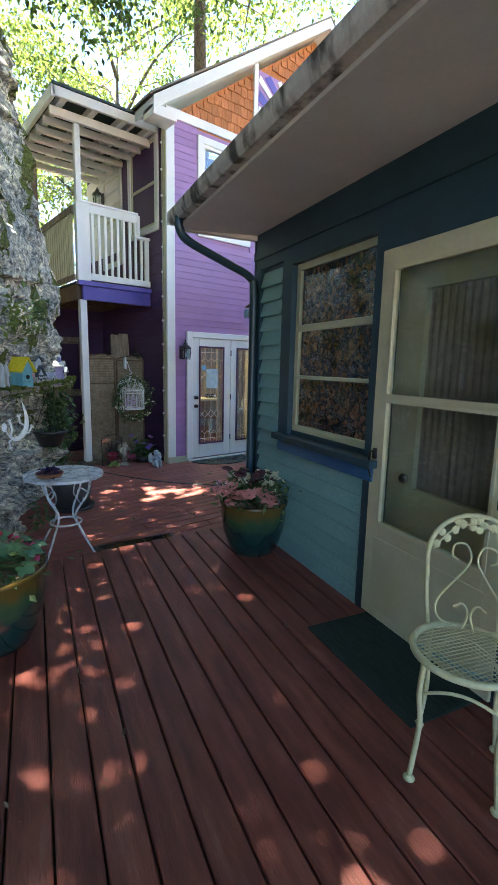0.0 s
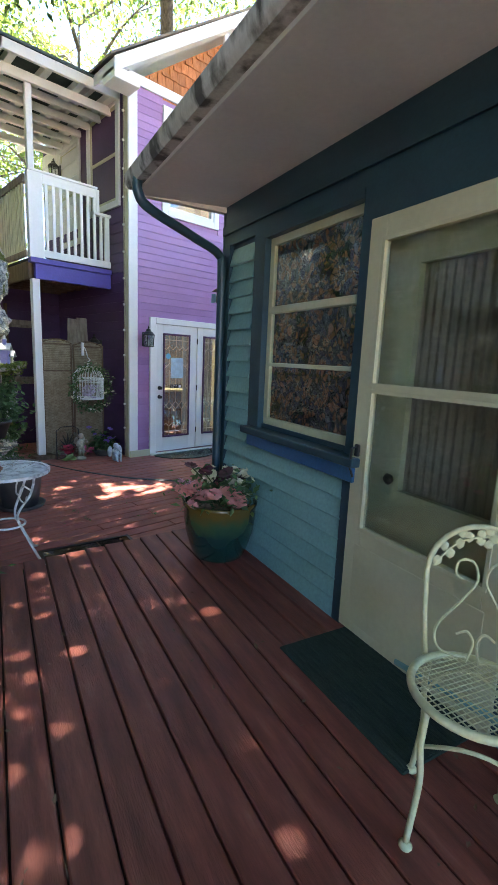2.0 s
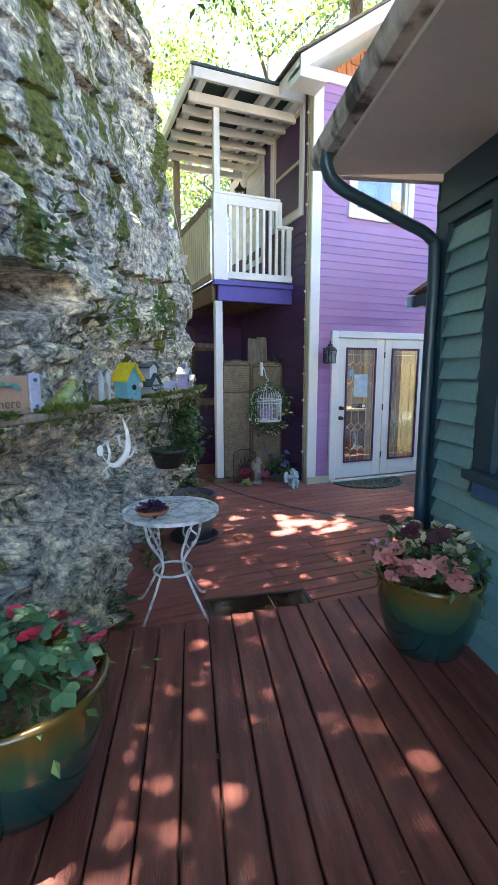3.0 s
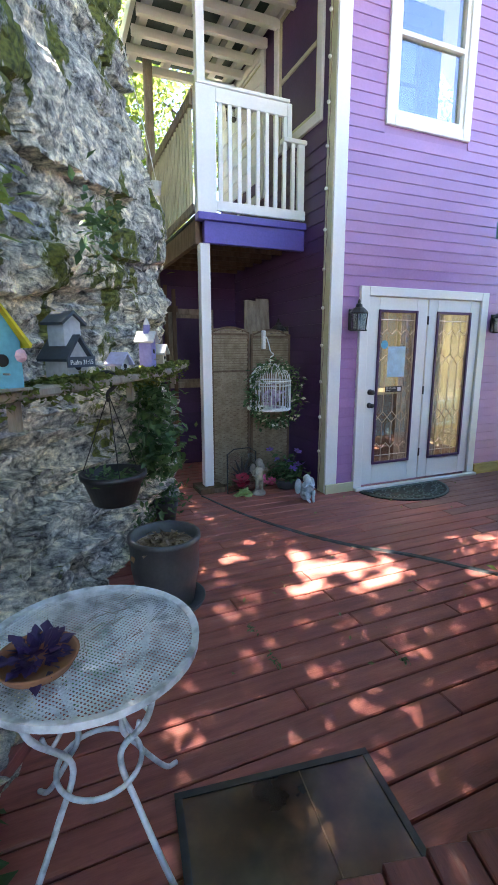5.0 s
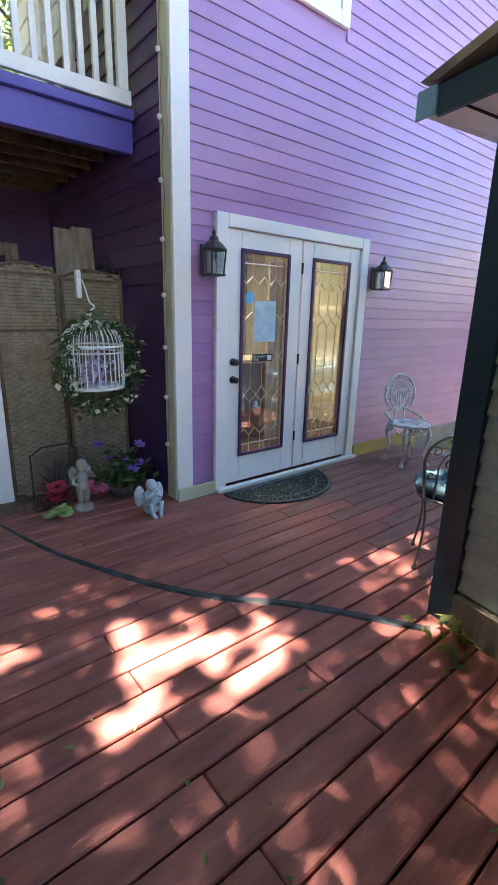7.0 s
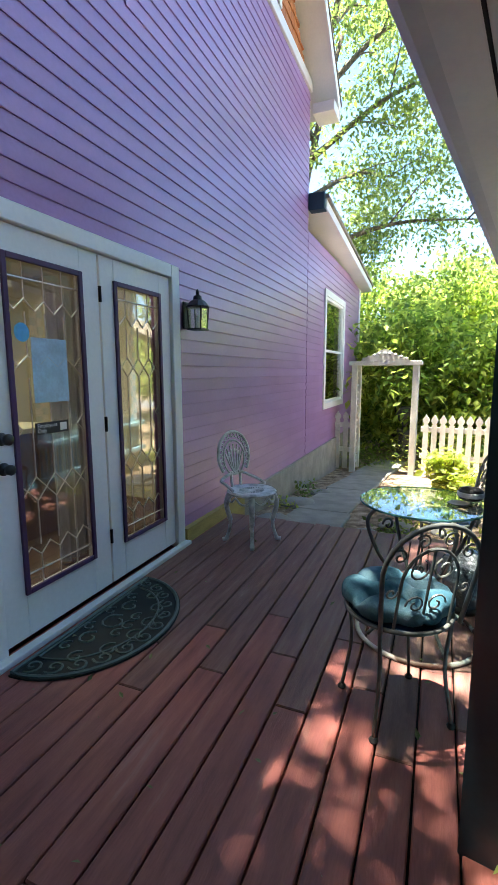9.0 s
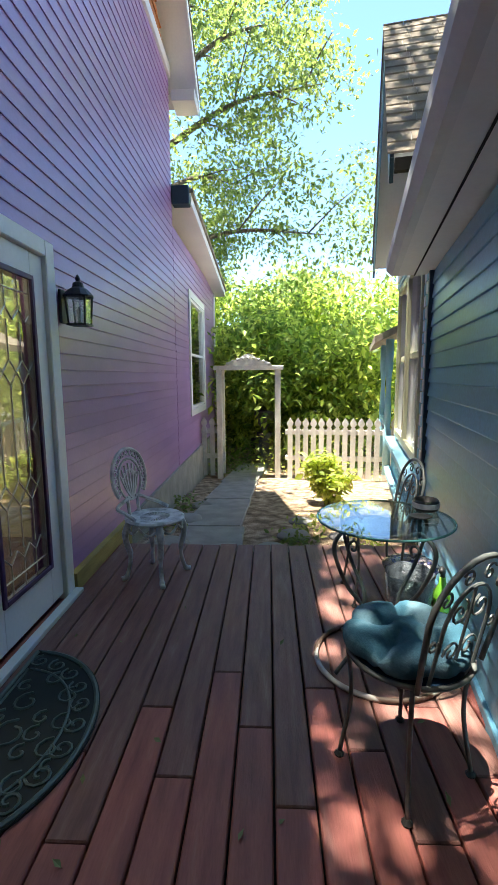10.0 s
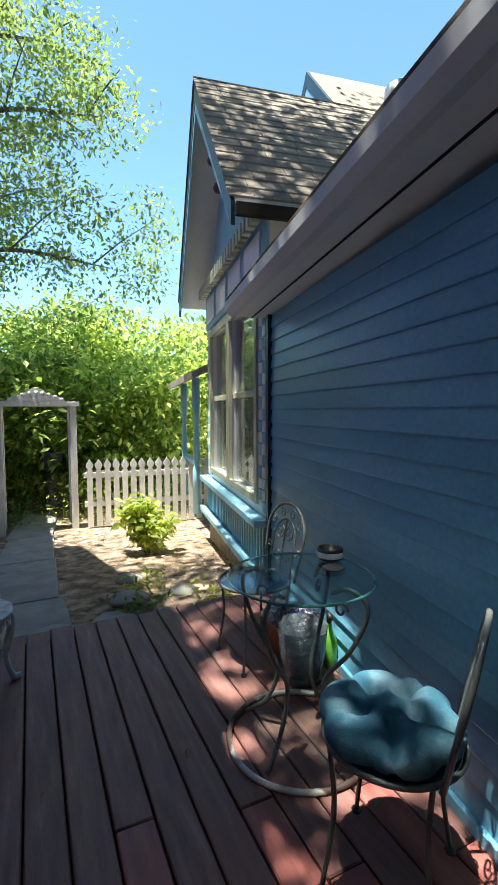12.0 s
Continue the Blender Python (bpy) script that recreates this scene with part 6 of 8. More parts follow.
def scatter(rr, n, cx, cy, cz, sx, sy, sz):
    return [(cx + rr.gauss(0, sx), cy + rr.gauss(0, sy), cz + rr.gauss(0, sz)) for _ in range(n)]


pr = glazed_planter(pose(2.22, 2.62, U), "ochre and green glazed planter full of pink, plum and white flowers")
r0, rr = np.random.default_rng(11), random.Random(11)
leaves("foliage", r0.normal(0, 1, (520, 3)) * (0.13, 0.13, 0.06) + (0, 0, 0.47), 0.06, L_PLANT, pr, r0)
pts = scatter(rr, 14, -0.18, 0.0, 0.47, 0.05, 0.08, 0.04)
blossoms("coral_flower", pts, 0.055, 9, P_CORAL, pr, 12, "coral pink silk blooms")
blossoms("coral_bloom", [(-0.03, -0.17, 0.43), (-0.02, -0.16, 0.46), (-0.03, -0.19, 0.45), (-0.05, -0.15, 0.48)], 0.075, 12, P_CORAL, pr, 13)
p2 = scatter(rr, 34, 0.14, -0.04, 0.50, 0.07, 0.09, 0.05)
blossoms("white_daisy", p2, 0.038, 11, P_CREAM, pr, 14, "cream white daisies")
p3 = scatter(rr, 6, -0.05, 0.12, 0.55, 0.07, 0.05, 0.03)
blossoms("white_flower", p3, 0.045, 10, P_CREAM, pr, 15)
p4 = scatter(rr, 9, 0.02, 0.03, 0.58, 0.08, 0.05, 0.03)
blossoms("plum_flower", p4, 0.055, 10, P_PLUM, pr, 16, "dark plum silk blooms")
blossoms("violet_blossom", scatter(rr, 7, -0.20, 0.10, 0.50, 0.03, 0.03, 0.03), 0.04, 6, P_LILAC, pr, 17)
stems(pr, pts[:6] + p2[:10] + p4[:5] + [(0.33, -0.06, 0.44)], (0, 0, 0.36), 0.004)

pl2 = glazed_planter(pose(0.36, 2.49, U), "ochre and green glazed planter with broad leaves and pink begonias", 1.12)


def palmate(bm, at, r, q, rr):
    """A broad lobed leaf."""
    at = Vector(at)
    c = bm.verts.new(at)
    ring = []
    for k in range(29):
        a = -2.8 + 5.6 * k / 28
        rad = r * (0.86 + 0.15 * math.cos(a * 5) + 0.05 * math.cos(a * 19)) * (0.85 + 0.15 * math.cos(a))
        ring.append(bm.verts.new(at + q @ Vector((rad * math.cos(a), rad * math.sin(a), -0.10 * rad * abs(math.cos(a * 2.5)) - 0.15 * rad))))
    for a, b in zip(ring, ring[1:]):
        bm.faces.new((c, a, b))


bm = bmesh.new()
lp = []
for k in range(85):
    a, d = rr.uniform(0, math.tau), rr.uniform(0.03, 0.27)
    p = (d * math.cos(a), d * math.sin(a), 0.58 - 0.35 * d + rr.uniform(-0.07, 0.04))
    lp.append(p)
    palmate(bm, p, rr.uniform(0.032, 0.062), Euler((rr.uniform(-0.5, 0.5), rr.uniform(-0.2, 0.7), a)).to_matrix(), rr)
part("broad_leaves", bm, leaf_mat("broad blue-green leaves", [(0.035, 0.12, 0.09), (0.06, 0.17, 0.10), (0.10, 0.22, 0.10)], 0.25), pl2)
stems(pl2, lp[::2], (0, 0, 0.36), 0.004)
blossoms("pink_blossom", [(0.24, 0.05, 0.43), (0.26, 0.03, 0.46), (0.22, -0.08, 0.41), (0.2, 0.12, 0.45)], 0.042, 9, P_HOT, pl2, 21, "hot pink begonias")
blossoms("red_blossom", [(0.05, -0.05, 0.56), (0.12, 0.02, 0.52), (0.0, 0.1, 0.57), (0.13, 0.16, 0.5), (-0.08, -0.12, 0.5)], 0.038, 9, P_RED, pl2, 22)
leaves("small_leaves", np.random.default_rng(2).normal(0, 1, (220, 3)) * (0.14, 0.14, 0.03) + (0, 0, 0.40), 0.06, L_PLANT, pl2, np.random.default_rng(2))


def ring_of(bm, prof, seg=36, at=(0, 0, 0)):
    """A closed profile turned about z."""
    rings = [[bm.verts.new((at[0] + r * math.cos(k * math.tau / seg), at[1] + r * math.sin(k * math.tau / seg), at[2] + z)) for k in range(seg)] for r, z in prof]
    for i in range(len(rings)):
        q, s = rings[i], rings[(i + 1) % len(rings)]
        for k in range(seg):
            bm.faces.new((q[k], q[(k + 1) % seg], s[(k + 1) % seg], s[k]))
    bmesh.ops.recalc_face_normals(bm, faces=bm.faces)
    return bm


def wire_mesh(R, pitch, r, seg=4, clip=None):
    bm = bmesh.new()
    for s in (1, -1):
        n = int(R / pitch) + 1
        for i in range(-n, n + 1):
            d = i * pitch
            if abs(d) >= R:
                continue
            L = math.sqrt(R * R - d * d)
            c, t = math.cos(math.pi / 4), math.sin(math.pi / 4) * s
            a, b = (-d * t + L * c, d * c + L * t, 0), (-d * t - L * c, d * c - L * t, 0)
            tube(bm, [a, b], r, seg)
    return bm


def scroll(c, r0, r1, a0, turns, n=16):
    return [(c[0] + (r0 + (r1 - r0) * k / n) * math.cos(a0 + turns * math.tau * k / n), c[1], c[2] + (r0 + (r1 - r0) * k / n) * math.sin(a0 + turns * math.tau * k / n)) for k in range(n + 1)]


# cream bistro chair: the seat faces local -y, the back stands at +y
def bistro_chair(m, label, mat, leaf_spray=True):
    t = thing("bistro_chair", m, label, "chair")
    R, H = 0.175, 0.45
    part("seat_rim", tube(bmesh.new(), circle(R, H, 36), 0.013, 8, True), mat, t, smooth=True)
    sm = wire_mesh(R - 0.005, 0.0175, 0.0020)
    bmesh.ops.translate(sm, verts=sm.verts, vec=(0, 0, H))
    part("seat_mesh", sm, mat, t)
    for i, a in enumerate((-2.35, -0.8, 0.8, 2.35)):
        c, s = math.cos(a), math.sin(a)
        line = bez([(c * R, s * R, H), (c * R * 1.05, s * R * 1.05, H - 0.12), (c * R * 0.98, s * R * 0.98, H - 0.24), (c * R * 1.12, s * R * 1.12, 0.012)], 6)
        part("leg", tube(bmesh.new(), line, 0.0095, 8), mat, t, smooth=True)
        part("foot", lathe(bmesh.new(), [(0.018, 0), (0.021, 0.006), (0.012, 0.018)], 14, (c * R * 1.12, s * R * 1.12, 0)), mat, t, smooth=True)
    for a0, a1 in ((-2.35, -0.8), (0.8, 2.35)):
        p = [(math.cos(a) * R * 1.0, math.sin(a) * R * 1.0, H - 0.12 + 0.07 * math.sin(math.pi * k / 8)) for k in range(9) for a in [a0 + (a1 - a0) * k / 8]]
        part("brace", tube(bmesh.new(), p, 0.006, 6), mat, t)
    W = 0.155
    bt = lambda x, z: (x, R * 0.75 + 0.16 * (z - H), z)
    hoop = [bt(-W * 0.9, H)] + [bt(-W, H + 0.13)] + [bt(-W * 1.05 * math.cos(math.pi * k / 12), H + 0.27 + 0.17 * math.sin(math.pi * k / 12)) for k in range(13)] + [bt(W, H + 0.13), bt(W * 0.9, H)]
    part("back_hoop", tube(bmesh.new(), hoop, 0.009, 8), mat, t, smooth=True)
    bm = bmesh.new()
    for s in (-1, 1):
        loop = bez([bt(s * 0.015, H + 0.02), bt(s * 0.10, H + 0.03), bt(s * 0.115, H + 0.10), bt(s * 0.05, H + 0.20), bt(s * 0.012, H + 0.27), bt(s * 0.03, H + 0.325), bt(s * 0.07, H + 0.32), bt(s * 0.075, H + 0.28), bt(s * 0.055, H + 0.265)], 6)
        tube(bm, loop, 0.0045, 6)
        tube(bm, bez([bt(s * 0.02, H + 0.01), bt(s * 0.005, H + 0.07), bt(s * 0.025, H + 0.105), bt(s * 0.055, H + 0.09)], 6), 0.0045, 6)
    part("scroll_panel", bm, mat, t)
    if leaf_spray:
        bm = bmesh.new()
        for s in (-1, 1):
            for k, (x, z) in enumerate(((0.05, 0.40), (0.075, 0.375), (0.07, 0.41), (0.10, 0.34), (0.12, 0.36), (0.135, 0.31))):
                blob(bm, bt(s * x, H + z), 0.016, (1, 0.25, 1.2), 1)
            tube(bm, bez([bt(0, H + 0.41), bt(s * 0.07, H + 0.385), bt(s * 0.12, H + 0.33), bt(s * 0.145, H + 0.29)], 5), 0.004, 5)
        for k in range(5):
            a = k * math.tau / 5
            blob(bm, bt(0.02 * math.cos(a), H + 0.405 + 0.02 * math.sin(a)), 0.016, (1, 0.4, 1), 1)
        part("rose_spray", bm, mat, t, "cast rose and leaves")
    return t


bistro_chair(pose(1.53, 0.64, U, 0, 0, -66), "cream-enamelled iron bistro chair with a mesh seat and rose back", M_CREAMMETAL)

# cream cast table
CT = thing("cast_table", pose(1.62, 0.06, U), "cream cast-iron garden table with a pierced lattice top", "table")
bm = bmesh.new()
RT = 0.32
ring_of(bm, [(RT - 0.035, 0.695), (RT, 0.685), (RT + 0.008, 0.70), (RT, 0.712), (RT - 0.035, 0.708)], 40)
part("rim", bm, M_CREAMMETAL, CT)

bm = bmesh.new()
rr = random.Random(4)
for k in range(16):
    a = math.tau * k / 16
    for r1, r2, da in ((0.05, 0.13, 0.15), (0.13, 0.21, -0.12), (0.21, 0.29, 0.09)):
        tube(bm, bez([(r1 * math.cos(a), r1 * math.sin(a), 0.702), ((r1 + r2) / 2 * math.cos(a + da), (r1 + r2) / 2 * math.sin(a + da), 0.702), (r2 * math.cos(a), r2 * math.sin(a), 0.702)], 4), 0.008, 5)
    tube(bm, circle(0.022, 0.702, 10, (0.18 * math.cos(a + 0.2), 0.18 * math.sin(a + 0.2))), 0.007, 5, True)
    tube(bm, circle(0.014, 0.702, 8, (0.09 * math.cos(a + 0.2), 0.09 * math.sin(a + 0.2))), 0.006, 5, True)
tube(bm, circle(0.05, 0.702, 20), 0.01, 6, True)
tube(bm, circle(0.13, 0.702, 30), 0.007, 6, True)
tube(bm, circle(0.21, 0.702, 36), 0.007, 6, True)
for k in range(32):
    a = math.tau * k / 32
    tube(bm, circle(0.017, 0.702, 8, (0.25 * math.cos(a), 0.25 * math.sin(a))), 0.007, 5, True)
part("lattice", bm, M_CREAMMETAL, CT, "pierced floral lattice")
part("column", lathe(bmesh.new(), [(0.03, 0.25), (0.045, 0.30), (0.028, 0.36), (0.04, 0.45), (0.025, 0.52), (0.05, 0.66), (0.09, 0.69)], 20), M_CREAMMETAL, CT, smooth=True)
for k in range(3):
    a = 2.0 + k * math.tau / 3
    c, s = math.cos(a), math.sin(a)
    part("leg", tube(bmesh.new(), bez([(c * 0.03, s * 0.03, 0.34), (c * 0.12, s * 0.12, 0.27), (c * 0.20, s * 0.20, 0.10), (c * 0.27, s * 0.27, 0.025), (c * 0.34, s * 0.34, 0.03)], 6), [0.024 - 0.0005 * i for i in range(25)], 9), M_CREAMMETAL, CT, smooth=True)
    part("leg_scroll", tube(bmesh.new(), bez([(c * 0.08, s * 0.08, 0.26), (c * 0.11, s * 0.11, 0.17), (c * 0.17, s * 0.17, 0.12), (c * 0.13, s * 0.13, 0.10)], 5), 0.012, 7), M_CREAMMETAL, CT, smooth=True)

mat1 = thing("ribbed_door_mat", pose(2.165, 1.475, U, 0, 0, -14.5), "dark green ribbed mat before the storm door", "door mat")
part("pad", bbox(-0.43, -0.78, 0.001, 0.01, 0.0, 0.012), M_TURF, mat1)
for i in range(28):
    part("rib", boxes((-0.42 + i * 0.0152, -0.77, 0.0121, -0.412 + i * 0.0152, -0.01, 0.016)), M_TURF, mat1)

# half-round rubber mat
M_MATTOP = plain("worn grey green rubber", (0.075, 0.115, 0.105), 0.5)
M_MATPAD = plain("deep black rubber", (0.006, 0.012, 0.011), 0.7)
rm = thing("half_round_mat", pose(4.53, 6.33, 0.0) @ Matrix.Diagonal((1.08, 1.08, 1, 1)), "half-round black-green rubber mat with cast scrolls", "door mat")
bm = bmesh.new()
prism(bm, [(0.0 + 0.50 * math.cos(a), -0.50 * math.sin(a) * 0.86) for a in [math.pi * k / 28 for k in range(29)]], 0.001, 0.010, "z")
part("pad", bm, M_MATPAD, rm)
bm = bmesh.new()
tube(bm, [(0.485 * math.cos(a), -0.485 * 0.86 * math.sin(a), 0.012) for a in [math.pi * k / 28 for k in range(29)]], 0.010, 6, True)
tube(bm, [(0.36 * math.cos(a), -0.02 - 0.35 * 0.86 * math.sin(a), 0.012) for a in [math.pi * k / 28 for k in range(29)]], 0.006, 5, True)
for k in range(12):
    a = math.pi * (k + 0.5) / 12
    c = (0.42 * math.cos(a), -0.42 * 0.86 * math.sin(a))
    tube(bm, [(c[0] + (0.045 - 0.0028 * i) * math.cos(a + i * 0.6), c[1] + (0.045 - 0.0028 * i) * math.sin(a + i * 0.6), 0.012) for i in range(14)], 0.006, 5)
for x, y, r in ((-0.06, -0.31, 0.05), (0.06, -0.31, 0.05), (-0.20, -0.27, 0.05), (0.20, -0.27, 0.05), (-0.13, -0.34, 0.03), (0.13, -0.34, 0.03), (-0.08, -0.06, 0.04), (0.08, -0.06, 0.04), (-0.30, -0.17, 0.045), (0.30, -0.17, 0.045), (0, -0.23, 0.045), (0, -0.14, 0.07), (-0.16, -0.12, 0.055), (0.16, -0.12, 0.055), (-0.08, -0.22, 0.04), (0.08, -0.22, 0.04), (-0.25, -0.07, 0.04), (0.25, -0.07, 0.04)):
    tube(bm, [(x + (r - 0.0035 * i) * math.cos(i * 0.62), y + (r - 0.0035 * i) * math.sin(i * 0.62), 0.012) for i in range(11)], 0.006, 5)
part("cast_pattern", bm, M_MATTOP, rm)

# rubber cable strip across the deck
cab = bmesh.new()
line = bez([(2.42, 6.886, 0.005), (2.616, 6.222, 0.005), (2.872, 5.658, 0.005), (3.115, 5.275, 0.005), (3.453, 4.912, 0.005), (3.805, 4.412, 0.005)], 12)
w = [0.008 + 0.020 * min(1, i / 30) for i in range(len(line))]
prev = None
for i, p in enumerate(line):
    d = (line[min(i + 1, len(line) - 1)] - line[max(i - 1, 0)]).normalized()
    nrm = Vector((-d.y, d.x, 0)) * (w[i] * (1 + 0.12 * math.sin(i * 1.9)))
    row = [cab.verts.new(p + nrm + Vector((0, 0, -0.005))), cab.verts.new(p + nrm * 0.6 + Vector((0, 0, 0.003))), cab.verts.new(p - nrm * 0.6 + Vector((0, 0, 0.003 + 0.002 * math.sin(i)))), cab.verts.new(p - nrm + Vector((0, 0, -0.005)))]
    if prev:
        for a in range(3):
            cab.faces.new((prev[a], prev[a + 1], row[a + 1], row[a]))
    prev = row
tagged(part("cable_cover", cab, surface("worn grey tape", [(0.012, 0.015, 0.018), (0.03, 0.042, 0.048), (0.10, 0.12, 0.125)], 9, fine=50, rough=0.5, bump=0.3, lo=0.35, hi=0.75), None, "worn dark tape over a cable across the deck"), category="cable cover")

# brown sheet by the step
hm = thing("brown_mat", pose(1.30, 3.28, 0.0, 0, 0, -8), "glossy dark brown framed sheet lying by the step", "floor sheet")
M_BROWN = surface("glossy brown sheet", [(0.02, 0.012, 0.008), (0.06, 0.035, 0.02), (0.12, 0.07, 0.035)], 4, fine=30, rough=0.14, bump=0.1)
part("sheet", bbox(0, 0, 0.002, 0.72, 0.50, 0.010), M_BROWN, hm)
part("frame", boxes((0, 0, 0.0101, 0.72, 0.025, 0.015), (0, 0.475, 0.0101, 0.72, 0.50, 0.015), (0, 0.026, 0.0101, 0.025, 0.474, 0.015), (0.695, 0.026, 0.0101, 0.72, 0.474, 0.015)), M_BLACKMETAL, hm)
part("strip", boxes((0.44, 0.02, 0.0105, 0.445, 0.48, 0.012)), M_OLDWOOD, hm)

# white mesh table by the cliff
MT = thing("mesh_table", pose(1.14, 3.70, 0.0), "weathered white round mesh table on scrolled iron legs", "table")
bm = wire_mesh(0.285, 0.0105, 0.0021)
bmesh.ops.translate(bm, verts=bm.verts, vec=(0, 0, 0.70))
part("mesh_top", bm, M_WHITEMETAL, MT)
part("rim", ring_of(bmesh.new(), [(0.28, 0.69), (0.298, 0.69), (0.30, 0.712), (0.28, 0.708)], 44), M_WHITEMETAL, MT)
for k in range(4):
    a = 0.63 + k * math.tau / 4
    c, s = math.cos(a), math.sin(a)
    part("leg", tube(bmesh.new(), bez([(c * 0.24, s * 0.24, 0.695), (c * 0.20, s * 0.20, 0.55), (c * 0.09, s * 0.09, 0.38), (c * 0.15, s * 0.15, 0.24), (c * 0.27, s * 0.27, 0.05), (c * 0.33, s * 0.33, 0.012)], 6), 0.009, 8), M_WHITEMETAL, MT, smooth=True)
    part("scroll", tube(bmesh.new(), bez([(c * 0.205, s * 0.205, 0.58), (c * 0.14, s * 0.14, 0.60), (c * 0.11, s * 0.11, 0.52), (c * 0.15, s * 0.15, 0.48), (c * 0.17, s * 0.17, 0.53)], 6), 0.006, 6), M_WHITEMETAL, MT, smooth=True)
part("stretcher_ring", tube(bmesh.new(), circle(0.12, 0.31, 28), 0.008, 7, True), M_WHITEMETAL, MT, smooth=True)
bowl = thing("terracotta_bowl", pose(1.01, 3.63, 0.714), "shallow terracotta bowl with a dark purple plant", "plant bowl")
part("bowl", lathe(bmesh.new(), [(0.07, 0), (0.085, 0.005), (0.10, 0.03), (0.102, 0.035), (0.094, 0.033), (0.08, 0.018)], 30), M_TERRA, bowl, smooth=True)
c = np.random.default_rng(5).normal(0, 1, (130, 3)) * (0.03, 0.03, 0.008) + (0, 0, 0.040)
leaves("purple_leaves", c, 0.036, plain("purple leaves", (0.045, 0.02, 0.085)), bowl, np.random.default_rng(5), droop=-0.4, aspect=0.7)
rt = np.random.default_rng(15)
tw = bmesh.new()
for k in range(26):
    p = Vector((1.20 + rt.normal(0, 0.05), 3.73 + rt.normal(0, 0.07), 0.718))
    q = p + Vector((rt.normal(0, 0.03), rt.normal(0, 0.03), 0.004))
    tube(tw, [p, q], 0.0012, 4)
tagged(part("fallen_twigs", tw, M_WOODGREY, None, "small dry twigs fallen on the mesh table"), category="twigs", kind="stuff")
rl = np.random.default_rng(99)
fl = np.stack([rl.uniform(1.0, 6.4, 90), rl.uniform(3.6, 6.3, 90), np.full(90, 0.006)], 1)
leaves("fallen_leaves", fl, 0.035, plain("fallen leaf", (0.20, 0.22, 0.08)), None, rl, droop=0, label="fallen leaves and seeds scattered on the lower deck", kind="stuff")
f2 = np.stack([rl.uniform(-0.2, 1.9, 60), rl.uniform(0.2, 3.0, 60), np.full(60, 0.176)], 1)
leaves("fallen_leaves", f2, 0.03, plain("dry leaf", (0.16, 0.10, 0.06)), None, rl, droop=0, label="dry leaves and seeds scattered on the raised deck", kind="stuff")
for i, (x, y) in enumerate(((1.988, 4.55), (1.99, 4.27), (2.575, 4.03))):
    leaves("weed", rl.normal(0, 1, (40, 3)) * (0.006, 0.035, 0.004) + (x, y, 0.002), 0.022, L_PLANT, None, rl, label="small green weeds growing through a gap between deck boards", kind="stuff")

# charcoal pot and saucer
cp = thing("charcoal_pot", pose(1.63, 5.02, 0.0), "tall round charcoal planter with dry leaves inside", "planter")
part("saucer", lathe(bmesh.new(), [(0.19, 0), (0.22, 0.004), (0.235, 0.035), (0.225, 0.037), (0.205, 0.015)], 34), M_CHAR, cp, smooth=True)
part("pot", lathe(bmesh.new(), [(0.15, 0.016), (0.165, 0.02), (0.20, 0.24), (0.205, 0.40), (0.212, 0.405), (0.212, 0.435), (0.190, 0.435), (0.186, 0.38), (0.17, 0.36)], 40), M_CHAR, cp, smooth=True)
part("soil", lathe(bmesh.new(), [(0.16, 0.34), (0.184, 0.37)], 24), M_MULCH, cp)
leaves("dry_leaves", rt.normal(0, 1, (140, 3)) * (0.07, 0.07, 0.006) + (0, 0, 0.382), 0.05, plain("dry leaves", (0.22, 0.14, 0.08)), cp, rt, droop=0, aspect=0.6)

# hanging basket
hb = thing("hanging_basket", pose(1.33, 4.69, 0.77), "black plastic hanging basket with wilted green plants", "hanging basket")
part("pot", lathe(bmesh.new(), [(0.09, 0), (0.10, 0.004), (0.145, 0.13), (0.155, 0.13), (0.158, 0.155), (0.143, 0.155), (0.135, 0.12)], 34), M_BLACKMETAL, hb, smooth=True)
part("soil", lathe(bmesh.new(), [(0.12, 0.10), (0.134, 0.118)], 20), M_MULCH, hb)
for k in range(3):
    a = 0.6 + k * math.tau / 3
    part("hanger_wire", tube(bmesh.new(), [(0.148 * math.cos(a), 0.148 * math.sin(a), 0.15), (0.01 * math.cos(a), 0.01 * math.sin(a), 0.50)], 0.0025, 5), M_BLACKMETAL, hb)
part("hook", tube(bmesh.new(), bez([(0, 0, 0.49), (0, 0, 0.53), (0.035, 0.0, 0.57), (0.02, 0.0, 0.62), (-0.03, 0.0, 0.62), (-0.04, 0.0, 0.59)], 6), 0.010, 8), M_BLACKMETAL, hb, smooth=True)
leaves("plants", rt.normal(0, 1, (110, 3)) * (0.07, 0.07, 0.01) + (0, 0, 0.135), 0.04, L_PLANT, hb, rt, droop=0)

# ---- shelf on the cliff ----
SH = thing("cliff_shelf", pose(0, 0, 0), "mossy grey plank shelf fixed along the cliff", "shelf")
sp = [(-0.40, 1.86), (0.29, 2.92), (0.79, 3.68), (1.25, 4.38), (1.73, 5.20), (2.20, 6.45)]
ZS = 1.345
